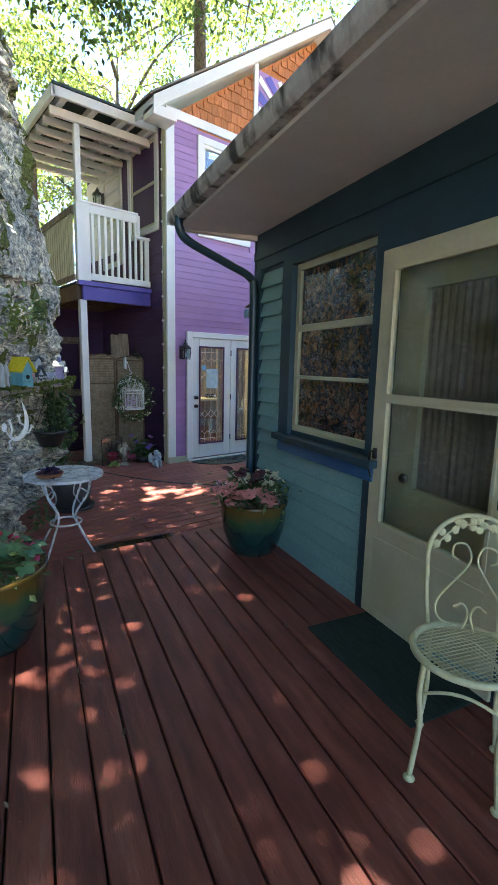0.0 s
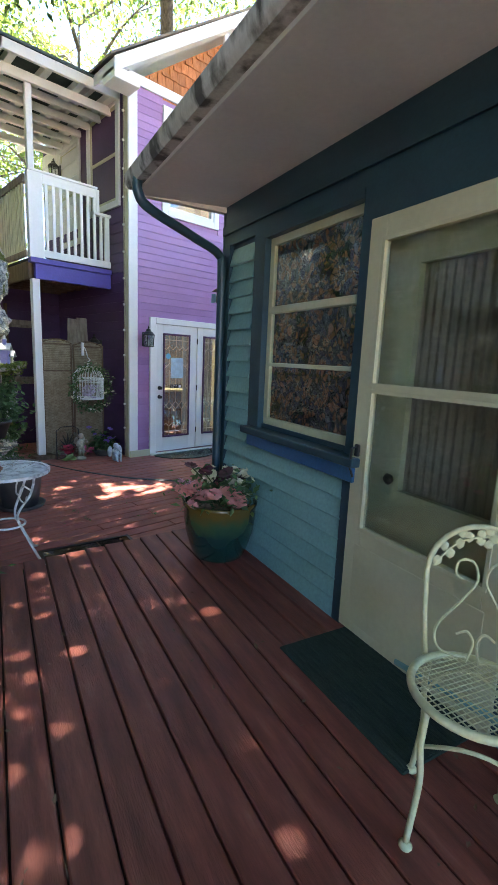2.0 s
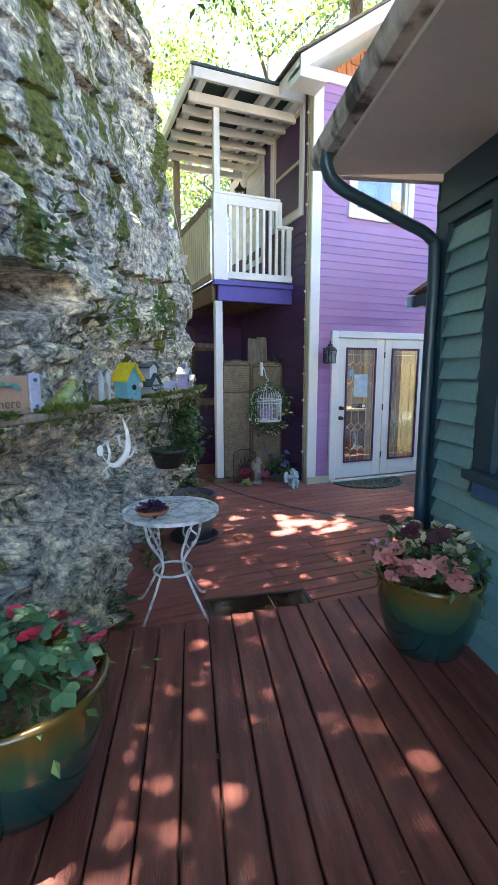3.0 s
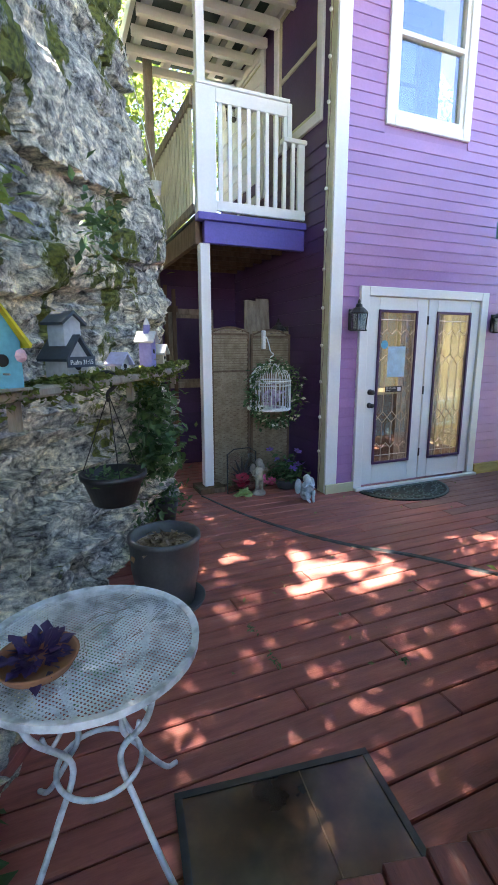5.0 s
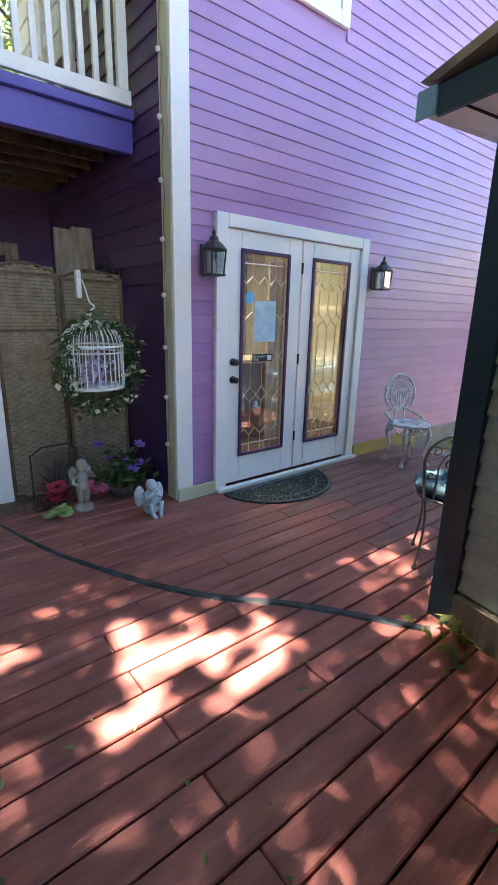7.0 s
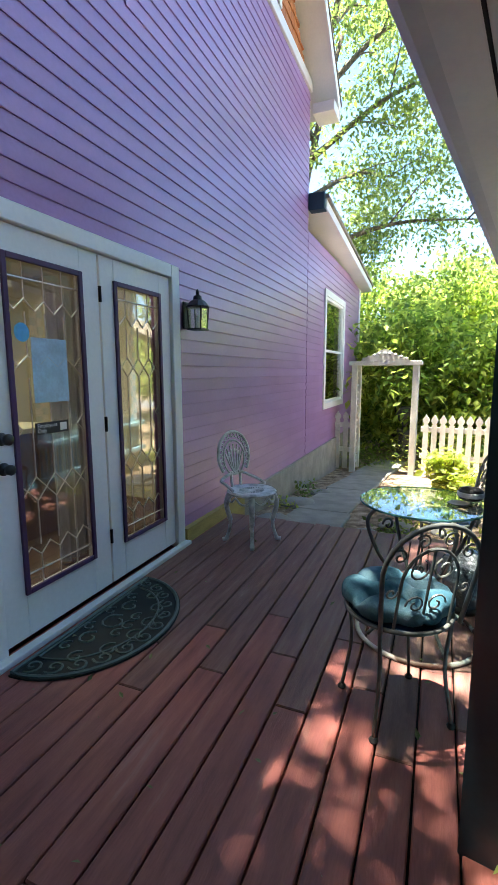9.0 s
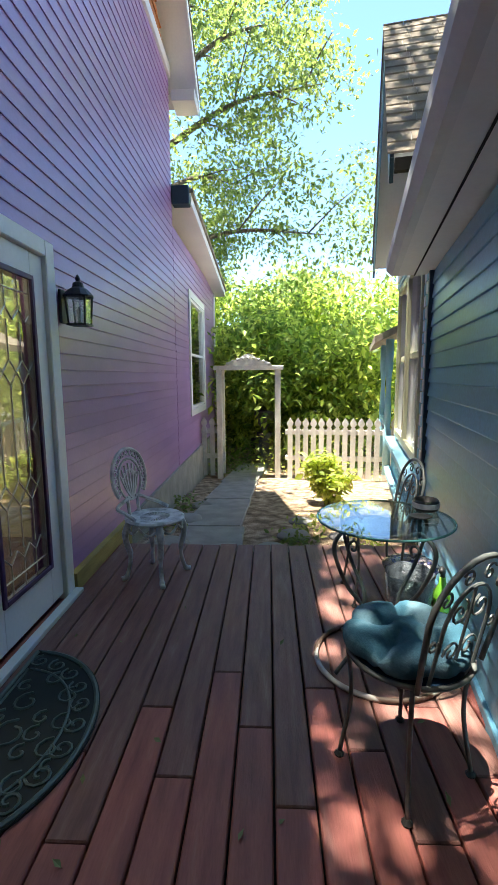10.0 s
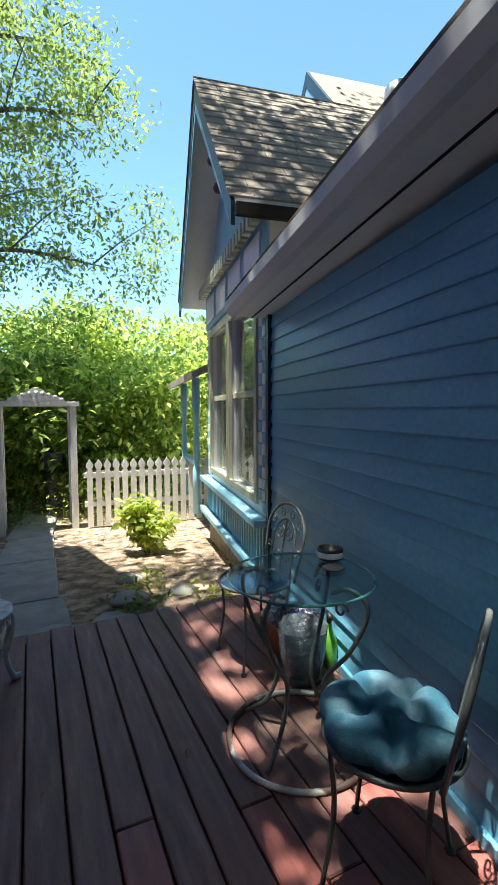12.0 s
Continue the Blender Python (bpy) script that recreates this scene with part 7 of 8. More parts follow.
for (a, b), (c2, d2) in zip(sp, sp[1:]):
    ln = math.hypot(c2 - a, d2 - b)
    o = part("plank", bbox(0, -0.0, 0, ln - 0.01, 0.24, 0.035, w=0.008), M_WOODGREY, SH)
    o.matrix_basis = pose(a, b, ZS, 0, 0, math.degrees(math.atan2(d2 - b, c2 - a)))
    for q in (0.5,):
        o = part("bracket", boxes((ln * q, 0.04, -0.10, ln * q + 0.03, 0.07, -0.001)), M_WOODGREY, SH)
        o.matrix_basis = pose(a, b, ZS, 0, 0, math.degrees(math.atan2(d2 - b, c2 - a)))


def on_shelf(t, off=0.1):
    """A place on the shelf: t runs along it, off goes back from its edge."""
    i = min(int(t), len(sp) - 2)
    f = t - i
    (a, b), (c2, d2) = sp[i], sp[i + 1]
    ang = math.atan2(d2 - b, c2 - a)
    return a + (c2 - a) * f - off * math.sin(ang), b + (d2 - b) * f + off * math.cos(ang), math.degrees(ang)


rm2 = np.random.default_rng(31)
mc = []
for k in range(12000):
    t = rm2.uniform(0, 5)
    if math.sin(t * 9) + 0.6 * math.sin(t * 23) < -0.5:
        continue
    x, y, a = on_shelf(t, abs(rm2.normal(0.02, 0.06)))
    mc.append((x, y, ZS + 0.036 - rm2.exponential(0.022) + 0.016))
leaves("moss", mc, 0.026, M_MOSS, SH, rm2, label="thick yellow-green moss", kind="stuff", aspect=0.9)


def birdhouse(name, t, w, d, h, body, roof, label, steeple=False, rz=0.0, off=0.12, roofh=None, z=0.0):
    x, y, a = on_shelf(t, off)
    g = thing(name, pose(x, y, ZS + 0.035 + z, 0, 0, a + rz), label, "birdhouse", "birdhouses on the cliff shelf")
    rh = roofh or w * 0.5
    bm = bmesh.new()
    prism(bm, [(-w / 2, 0), (w / 2, 0), (w / 2, h), (0, h + rh), (-w / 2, h)], -d / 2, d / 2)
    part("body", bm, body, g)
    for s in (-1, 1):
        bm = bmesh.new()
        prism(bm, [(s * (w / 2 + 0.02), h - 0.018), (0, h + rh + 0.004), (0, h + rh + 0.014), (s * (w / 2 + 0.025), h - 0.008)], -d / 2 - 0.02, d / 2 + 0.02)
        part("roof", bm, roof, g)
    # flat near-black disc stands in for the dark inside the hole
    hole = lathe(bmesh.new(), [(min(0.018, w * 0.18), 0), (min(0.018, w * 0.18), 0.003)], 14)
    o = part("entrance", hole, M_DARK, g)
    o.matrix_basis = pose(0, -d / 2 - 0.0005, h * 0.62, 90)
    part("perch", tube(bmesh.new(), [(0, -d / 2, h * 0.35), (0, -d / 2 - 0.03, h * 0.35)], 0.003, 5), M_WOODGREY, g)
    part("base", bbox(-w / 2 - 0.015, -d / 2 - 0.02, -0.0005, w / 2 + 0.015, d / 2 + 0.015, 0.008, w=0.002), M_WOODGREY, g)
    if steeple:
        part("steeple", boxes((-0.015, -0.015, h + rh - 0.02, 0.015, 0.015, h + rh + 0.05)), body, g)
        part("spire", lathe(bmesh.new(), [(0.022, h + rh + 0.05), (0.004, h + rh + 0.09)], 8), roof, g)
    return g


Y_ROOF, TEAL, LILAC = plain("yellow paint", (0.62, 0.50, 0.03)), plain("teal paint", (0.12, 0.36, 0.42)), plain("lilac paint", (0.20, 0.19, 0.42))
GREYP, DKROOF, PINKP = plain("grey white paint", (0.45, 0.47, 0.48)), plain("slate roof paint", (0.05, 0.065, 0.08)), plain("pink paint", (0.60, 0.35, 0.38))
yb = birdhouse("birdhouse", 2.42, 0.12, 0.11, 0.14, TEAL, Y_ROOF, "teal birdhouse with a bright yellow roof", rz=-20, roofh=0.09, off=0.05)
part("flower_trim", lathe(bmesh.new(), [(0.02, 0), (0.008, 0.01)], 8), PINKP, yb).matrix_basis = pose(0.05, -0.068, 0.10, 90)
for i, (t, lab) in enumerate(((2.17, "small grey birdhouse like a twin-towered castle"),)):
    x, y, a = on_shelf(t, 0.12)
    g = thing("castle_birdhouse", pose(x, y, ZS + 0.035, 0, 0, a), lab, "birdhouse", "birdhouses on the cliff shelf")
    part("body", bbox(-0.045, -0.03, 0, 0.045, 0.03, 0.11), M_WOODGREY, g)
    for s in (-1, 1):
        part("tower", lathe(bmesh.new(), [(0.018, 0), (0.018, 0.14), (0.022, 0.142), (0.003, 0.19)], 10, (s * 0.04, -0.02, 0)), GREYP, g)
psalm = birdhouse("birdhouse", 3.02, 0.11, 0.11, 0.09, GREYP, DKROOF, "two-tier grey birdhouse with a lettered slate roof", rz=-15, roofh=0.07)
bm = bmesh.new()
prism(bm, [(-0.045, 0.13), (0.045, 0.13), (0.045, 0.22), (0, 0.25), (-0.045, 0.22)], -0.04, 0.04)
part("upper_tier", bm, GREYP, psalm)
for s in (-1, 1):
    bm = bmesh.new()
    prism(bm, [(s * 0.062, 0.208), (0, 0.252), (0, 0.264), (s * 0.066, 0.218)], -0.055, 0.055)
    part("upper_roof", bm, DKROOF, psalm)
cu = bpy.data.curves.new("lettering", "FONT")
cu.body, cu.size, cu.extrude, cu.align_x = "Psalm 31:15", 0.026, 0.0008, "CENTER"
o = new("lettering", cu)
o.data.materials.append(M_WHITE)
o.parent = psalm
o.matrix_basis = pose(0.0, -0.078, 0.06, 90)
part("sign_board", boxes((-0.075, -0.077, 0.05, 0.075, -0.073, 0.09)), DKROOF, psalm)
st = birdhouse("birdhouse", 3.56, 0.07, 0.06, 0.055, GREYP, plain("striped roof", (0.45, 0.45, 0.62)), "tiny birdhouse with a striped roof", rz=-10)
birdhouse("birdhouse", 4.02, 0.075, 0.075, 0.17, LILAC, GREYP, "tall lilac birdhouse with a steeple", True, rz=-10)
birdhouse("birdhouse", 4.34, 0.075, 0.08, 0.10, plain("pale timber", (0.45, 0.38, 0.27)), GREYP, "small plain timber birdhouse with a pale roof", rz=-10)
x, y, a = on_shelf(1.30, 0.1)
g = thing("wooden_sign", pose(x, y, ZS + 0.035, 0, 0, a - 15), "tan wooden sign with a teal flower and a lilac edge board", "sign")
part("board", bbox(-0.20, -0.012, 0, 0.06, 0.0, 0.17), plain("tan pink board", (0.42, 0.27, 0.20)), g)
part("edge_board", bbox(0.061, -0.016, 0, 0.12, 0.0, 0.18), plain("pale lilac paint", (0.40, 0.42, 0.58)), g)
blossoms("painted_flower", [(-0.05, -0.016, 0.12), (-0.09, -0.016, 0.12), (-0.02, -0.016, 0.115)], 0.03, 8, plain("teal paint petals", (0.15, 0.45, 0.48)), g, 3)
cu = bpy.data.curves.new("sign_text", "FONT")
cu.body, cu.size, cu.extrude = "here", 0.06, 0.001
o = new("sign_text", cu)
o.data.materials.append(M_OLDWOOD)
o.parent = g
o.matrix_basis = pose(-0.10, -0.014, 0.03, 90)
for z in (0.03, 0.15):
    o = part("knob", lathe(bmesh.new(), [(0.009, 0), (0.009, 0.006)], 12), M_BLUE, g)
    o.matrix_basis = pose(0.09, -0.0165, z, 90)
wf = thing("white_silk_flowers", pose(0.72, 4.25, 1.72), "spray of white silk flowers fixed to the cliff", "flowers")
blossoms("petals", [(0.05 + 0.03 * math.sin(k * 2.1), 0.04 * math.cos(k * 1.3), 0.16 - 0.028 * k) for k in range(12)], 0.035, 5, P_CREAM, wf, 9)
cupo = thing("white_cup", pose(2.22, 7.6, 3.05, 15, 0, 0), "white plastic cup hanging from a wire beside the cliff", "cup")
part("cup", lathe(bmesh.new(), [(0.045, 0), (0.05, 0.01), (0.058, 0.13), (0.06, 0.135), (0.05, 0.135), (0.045, 0.05)], 20), M_WIRE, cupo, smooth=True)
part("wire", tube(bmesh.new(), bez([(0, 0, 0.13), (-0.1, 0, 0.5), (-0.35, 0, 1.3)], 6), 0.005, 5), M_WIRE, cupo)
x, y, a = on_shelf(1.72, 0.1)
fr = bmesh.new()
tube(fr, bez([(-0.09, 0, 0.05), (-0.04, 0, 0.075), (0.03, 0, 0.12), (0.085, 0, 0.165)], 6), [0.05, 0.056, 0.06, 0.062, 0.063, 0.063, 0.062, 0.06, 0.056, 0.053, 0.05, 0.048, 0.045, 0.044, 0.043, 0.042, 0.04, 0.036, 0.03], 12)
blob(fr, (0.10, 0, 0.175), 0.042, (1.3, 0.95, 0.8), 3)
for s in (-1, 1):
    blob(fr, (0.09, s * 0.03, 0.205), 0.015)
    blob(fr, (-0.06, s * 0.055, 0.04), 0.045, (1.4, 0.7, 0.9))
    tube(fr, [(0.05, s * 0.045, 0.11), (0.075, s * 0.055, 0.05), (0.10, s * 0.055, 0.008)], 0.014, 7)
o = tagged(part("frog_figurine", fr, surface("green yellow glaze", [(0.10, 0.16, 0.04), (0.30, 0.33, 0.10), (0.12, 0.22, 0.12)], 9, rough=0.25, bump=0.1), None, "green and yellow ceramic frog figurine sitting on the shelf", smooth=True), category="figurine")
o.matrix_basis = pose(x, y, ZS + 0.036, 0, 0, a) @ Matrix.Scale(0.68, 4)

# white metal gecko hanging below the shelf
GK = thing("metal_gecko", pose(0.80, 3.72, 1.05, 0, 0, 20) @ Matrix.Scale(0.74, 4), "flat white metal gecko hanging under the shelf", "wall ornament")
bm = bmesh.new()
body = bez([(0.10, 0, 0.33), (0.14, 0, 0.18), (0.13, 0, 0.05), (0.07, 0, -0.03), (0.0, 0, -0.05), (-0.06, 0, 0.0), (-0.09, 0, 0.06)], 6)
tube(bm, body, [0.005 + 0.024 * math.sin(math.pi * min(1, i / 30)) for i in range(len(body))], 8)
blob(bm, (-0.10, 0, 0.08), 0.035, (0.8, 0.3, 1.3))
for p, q, r in (((0.12, 0, 0.08), (0.07, 0, 0.11), (0.06, 0, 0.17)), ((0.11, 0, 0.0), (0.16, 0, 0.0), (0.19, 0, 0.05)), ((-0.04, 0, -0.02), (-0.02, 0, 0.05), (-0.04, 0, 0.13)), ((-0.02, 0, -0.04), (-0.06, 0, -0.07), (-0.05, 0, -0.12))):
    tube(bm, [p, q, r], 0.011, 6)
    for k in range(4):
        a = -0.9 + k * 0.6 + math.atan2(r[2] - q[2], r[0] - q[0])
        tube(bm, [r, (r[0] + 0.035 * math.cos(a), 0, r[2] + 0.035 * math.sin(a))], [0.008, 0.004], 5)
for v in bm.verts:
    v.co.y *= 0.25
part("gecko", bm, M_WIRE, GK, smooth=True)
part("wire", tube(bmesh.new(), [(0.10, 0, 0.33), (0.10, 0.02, 0.34)], 0.002, 4), M_BLACKMETAL, GK)

# ivy at the end of the shelf, ferns on the rock
iv = thing("ivy", pose(1.72, 5.95, 0.55), "dense trailing ivy hanging down the end of the cliff", "climbing plant")
ri = np.random.default_rng(12)
z = ri.uniform(-0.02, 0.72, 1100)
c = np.stack([ri.normal(0, 0.10, 1100) + 0.06 * np.sin(z * 5), ri.normal(0, 0.13, 1100), z], 1)
leaves("ivy_leaves", c, 0.075, L_PLANT, iv, ri, aspect=0.75)
bm = bmesh.new()
for k in range(9):
    tube(bm, bez([(ri.normal(0, 0.08), ri.normal(0, 0.1), 0.72), (ri.normal(0, 0.1), ri.normal(0, 0.1), 0.3), (ri.normal(0, 0.12), ri.normal(0, 0.12), 0.02)], 4), 0.005, 5)
part("vines", bm, M_STEM, iv)
sp2 = thing("nursery_pot", pose(1.93, 6.35, 0.0), "dark plastic plant pot with leafy shoots beside the post", "plant pot")
part("pot", lathe(bmesh.new(), [(0.08, 0), (0.11, 0.17), (0.115, 0.18), (0.10, 0.18), (0.09, 0.14)], 22), M_CHAR, sp2, smooth=True)
leaves("shoots", ri.normal(0, 1, (200, 3)) * (0.09, 0.09, 0.10) + (0, 0, 0.27), 0.07, L_PLANT, sp2, ri)
for i, (y, z, n) in enumerate(((4.1, 1.95, 90), (5.0, 2.1, 110), (3.4, 2.2, 60), (5.6, 0.25, 130), (4.5, 0.12, 90), (3.7, 0.1, 120), (2.6, 0.25, 150))):
    x = float(cliff_line(y)) + (0.10 if z > 1 else 0.12)
    f = thing("rock_fern", pose(x, y, z), "small green plant rooted in the cliff face", "plant", "small plants on the cliff")
    leaves("fronds", ri.normal(0, 1, (n, 3)) * (0.05, 0.10, 0.09), 0.07, L_PLANT if i != 0 else L_BRIGHT, f, ri)

# ---- alley furniture ----
# white cast chair
WC = thing("cast_chair", pose(6.02, 6.0, 0, 0, 0, 12), "weathered white cast-iron garden chair with a pierced shell back", "chair")
H = 0.42
part("seat", ring_of(bmesh.new(), [(0.10, H - 0.012), (0.19, H - 0.02), (0.20, H - 0.005), (0.185, H + 0.006), (0.10, H)], 40), M_WHITEMETAL, WC)
bm = bmesh.new()
for k in range(28):
    a = math.tau * k / 28
    tube(bm, [(0.03 * math.cos(a), 0.03 * math.sin(a), H - 0.005), (0.11 * math.cos(a), 0.11 * math.sin(a), H - 0.005)], 0.005, 5)
lathe(bm, [(0.035, H - 0.012), (0.035, H)], 16)
part("seat_pattern", bm, M_WHITEMETAL, WC)
for a in (0.8, 2.35, 3.95, 5.5):
    c, s = math.cos(a), math.sin(a)
    part("leg", tube(bmesh.new(), bez([(c * 0.17, s * 0.17, H - 0.015), (c * 0.20, s * 0.20, H - 0.12), (c * 0.17, s * 0.17, 0.16), (c * 0.20, s * 0.20, 0.03), (c * 0.235, s * 0.235, 0.012)], 6), [0.024] * 6 + [0.02] * 6 + [0.014] * 6 + [0.018] * 7, 8), M_WHITEMETAL, WC, smooth=True)
for a in (0.8, 2.35, 3.95, 5.5):
    b = a + 0.785
    pts = [(0.18 * math.cos(q), 0.18 * math.sin(q), H - 0.03 - 0.05 * abs(math.sin((q - a) * 4))) for q in [a + 1.55 * k / 14 for k in range(15)]]
    part("apron", tube(bmesh.new(), pts, 0.009, 6), M_WHITEMETAL, WC)
bk = lambda u, v: (-0.17 - 0.12 * v, u, H + v)
bm = bmesh.new()
out = [bk(0.17 * math.cos(q) * (1 if math.sin(q) > 0 else 1.0), 0.26 + 0.19 * math.sin(q)) for q in [-0.7 + (math.pi + 1.4) * k / 28 for k in range(29)]]
tube(bm, out, 0.013, 7)
tube(bm, [bk(0.115 * math.cos(q), 0.24 + 0.14 * math.sin(q)) for q in [math.tau * k / 24 for k in range(24)]], 0.009, 6, True)
for k in range(17):
    q = -0.6 + (math.pi + 1.2) * k / 16
    tube(bm, [bk(0.145 * math.cos(q) + 0.018 * math.cos(w), 0.26 + 0.165 * math.sin(q) + 0.018 * math.sin(w)) for w in [math.tau * j / 7 for j in range(7)]], 0.006, 5, True)
for k in range(7):
    q = 0.35 + (math.pi - 0.7) * k / 6
    tube(bm, bez([bk(0, 0.10), bk(0.05 * math.cos(q), 0.17), bk(0.10 * math.cos(q), 0.24 + 0.11 * math.sin(q))], 4), 0.008, 5)
    blob(bm, bk(0.07 * math.cos(q), 0.22 + 0.08 * math.sin(q)), 0.018, (0.35, 1, 1), 1)
for s in (-1, 1):
    tube(bm, bez([bk(s * 0.03, 0.12), bk(s * 0.10, 0.10), bk(s * 0.16, 0.07), (-0.10, s * 0.175, H + 0.05), (-0.02, s * 0.185, H + 0.02)], 5), 0.014, 6)
    tube(bm, [bk(s * 0.05, 0.0), bk(s * 0.05, 0.13)], 0.012, 6)
part("back", bm, M_WHITEMETAL, WC, "pierced shell-shaped chair back")
WC.matrix_basis = pose(5.98, 5.96, 0, 0, 0, -112)

# glass table
GT = thing("glass_table", pose(5.06, 4.66, 0), "round glass-topped iron table with S-curved legs and a rusty base ring", "table")
part("glass_top", lathe(bmesh.new(), [(0.300, 0.700), (0.305, 0.703), (0.305, 0.707), (0.300, 0.710)], 48), M_TABLEGLASS, GT, smooth=False)
part("glass_edge", tube(bmesh.new(), circle(0.303, 0.705, 48), 0.005, 6, True), plain("green glass edge", (0.05, 0.16, 0.15), 0.1), GT)
for k in range(4):
    a = 0.55 + k * math.tau / 4
    c, s = math.cos(a), math.sin(a)
    part("leg", tube(bmesh.new(), bez([(c * 0.14, s * 0.14, 0.66), (c * 0.22, s * 0.22, 0.69), (c * 0.29, s * 0.29, 0.62), (c * 0.22, s * 0.22, 0.44), (c * 0.11, s * 0.11, 0.28), (c * 0.16, s * 0.16, 0.12), (c * 0.27, s * 0.27, 0.02)], 6), 0.0095, 8), M_IRON, GT, smooth=True)
    part("scroll", tube(bmesh.new(), [(c * (0.18 + 0.03 * math.cos(q) * (1 - q / 9)), s * (0.18 + 0.03 * math.cos(q) * (1 - q / 9)), 0.60 + 0.035 * math.sin(q) * (1 - q / 9)) for q in [0.45 * j for j in range(15)]], 0.006, 6), M_IRON, GT, smooth=True)
M_RUSTRING = surface("peeling white paint on rust", [(0.05, 0.03, 0.02), (0.12, 0.07, 0.05), (0.55, 0.52, 0.48)], 6, fine=40, rough=0.7, bump=0.4, lo=0.42, hi=0.52)
part("base_ring", tube(bmesh.new(), circle(0.30, 0.012, 48), 0.012, 8, True), M_RUSTRING, GT, "base ring of rusty iron with peeling white paint", smooth=True)
bw = thing("ash_bowl", pose(5.16, 4.44, 0.711), "dark metal bowl with a worn silver band on the glass table", "bowl")
part("bowl", lathe(bmesh.new(), [(0.04, 0), (0.055, 0.01), (0.062, 0.04), (0.055, 0.058), (0.048, 0.055), (0.05, 0.03)], 26), M_BLACKMETAL, bw, smooth=True)
part("band", ring_of(bmesh.new(), [(0.061, 0.02), (0.064, 0.03), (0.0635, 0.042), (0.060, 0.045)], 26), M_WHITEMETAL, bw)
tagged(part("saucer", lathe(bmesh.new(), [(0.03, 0), (0.05, 0.008), (0.045, 0.010), (0.03, 0.005)], 22), M_BLACKMETAL, None, "small dark saucer on the glass table", smooth=True), category="saucer").location = (5.05, 4.50, 0.711)
bk2 = thing("plastic_bucket", pose(5.42, 4.42, 0), "clear plastic lined bucket standing inside the table base", "bucket")
M_PLASTIC = surface("crumpled clear plastic", [(0.09, 0.11, 0.13), (0.18, 0.21, 0.24)], 9, fine=25, rough=0.2, bump=0.9, dist=0.02)
bm = ring_of(bmesh.new(), [(0.10, 0.03), (0.115, 0.12), (0.13, 0.29), (0.128, 0.29), (0.11, 0.12), (0.095, 0.04)], 34)
for v in bm.verts:
    v.co.x += 0.008 * noise.noise(v.co * 18)
    v.co.y += 0.008 * noise.noise(v.co * 18 + Vector((5, 0, 0)))
    v.co.z += 0.02 * noise.noise(v.co * 14) if v.co.z > 0.2 else 0
part("liner", bm, M_PLASTIC, bk2, "crumpled clear plastic liner", smooth=True)
part("pail", lathe(bmesh.new(), [(0.09, 0), (0.10, 0.01), (0.105, 0.05), (0.09, 0.05)], 26), M_BLACKMETAL, bk2, smooth=True)
bt2 = thing("green_bottle", pose(5.47, 4.22, 0.0), "bright green watering bottle leaning beside the bucket", "bottle")
M_LIME = plain("lime green plastic", (0.16, 0.42, 0.04), 0.3)
part("body", lathe(bmesh.new(), [(0.04, 0), (0.045, 0.02), (0.045, 0.14), (0.02, 0.2), (0.015, 0.24)], 18), M_LIME, bt2, smooth=True)
part("spray_head", tube(bmesh.new(), [(0, 0, 0.24), (0.0, 0, 0.28), (-0.03, 0.02, 0.30), (-0.06, 0.03, 0.29)], 0.014, 8), M_BLACKMETAL, bt2, smooth=True)
tp = thing("terracotta_pot", pose(5.72, 4.32, 0.0), "reddish brown plant pot with a patterned cloth on top", "plant pot")
part("pot", lathe(bmesh.new(), [(0.11, 0), (0.15, 0.16), (0.155, 0.2), (0.14, 0.2), (0.12, 0.15)], 28), M_TERRA, tp, smooth=True)
M_CLOTH = stained("patterned cloth", [(0.04, 0.04, 0.07), (0.5, 0.42, 0.4), (0.1, 0.1, 0.25), (0.6, 0.55, 0.55)], 40)
part("cloth", lathe(bmesh.new(), [(0.165, 0.19), (0.17, 0.205), (0.12, 0.235), (0.03, 0.25)], 26), M_CLOTH, tp, smooth=True)


M_SEATBLUE = plain("glossy navy seat", (0.02, 0.05, 0.10), 0.15)


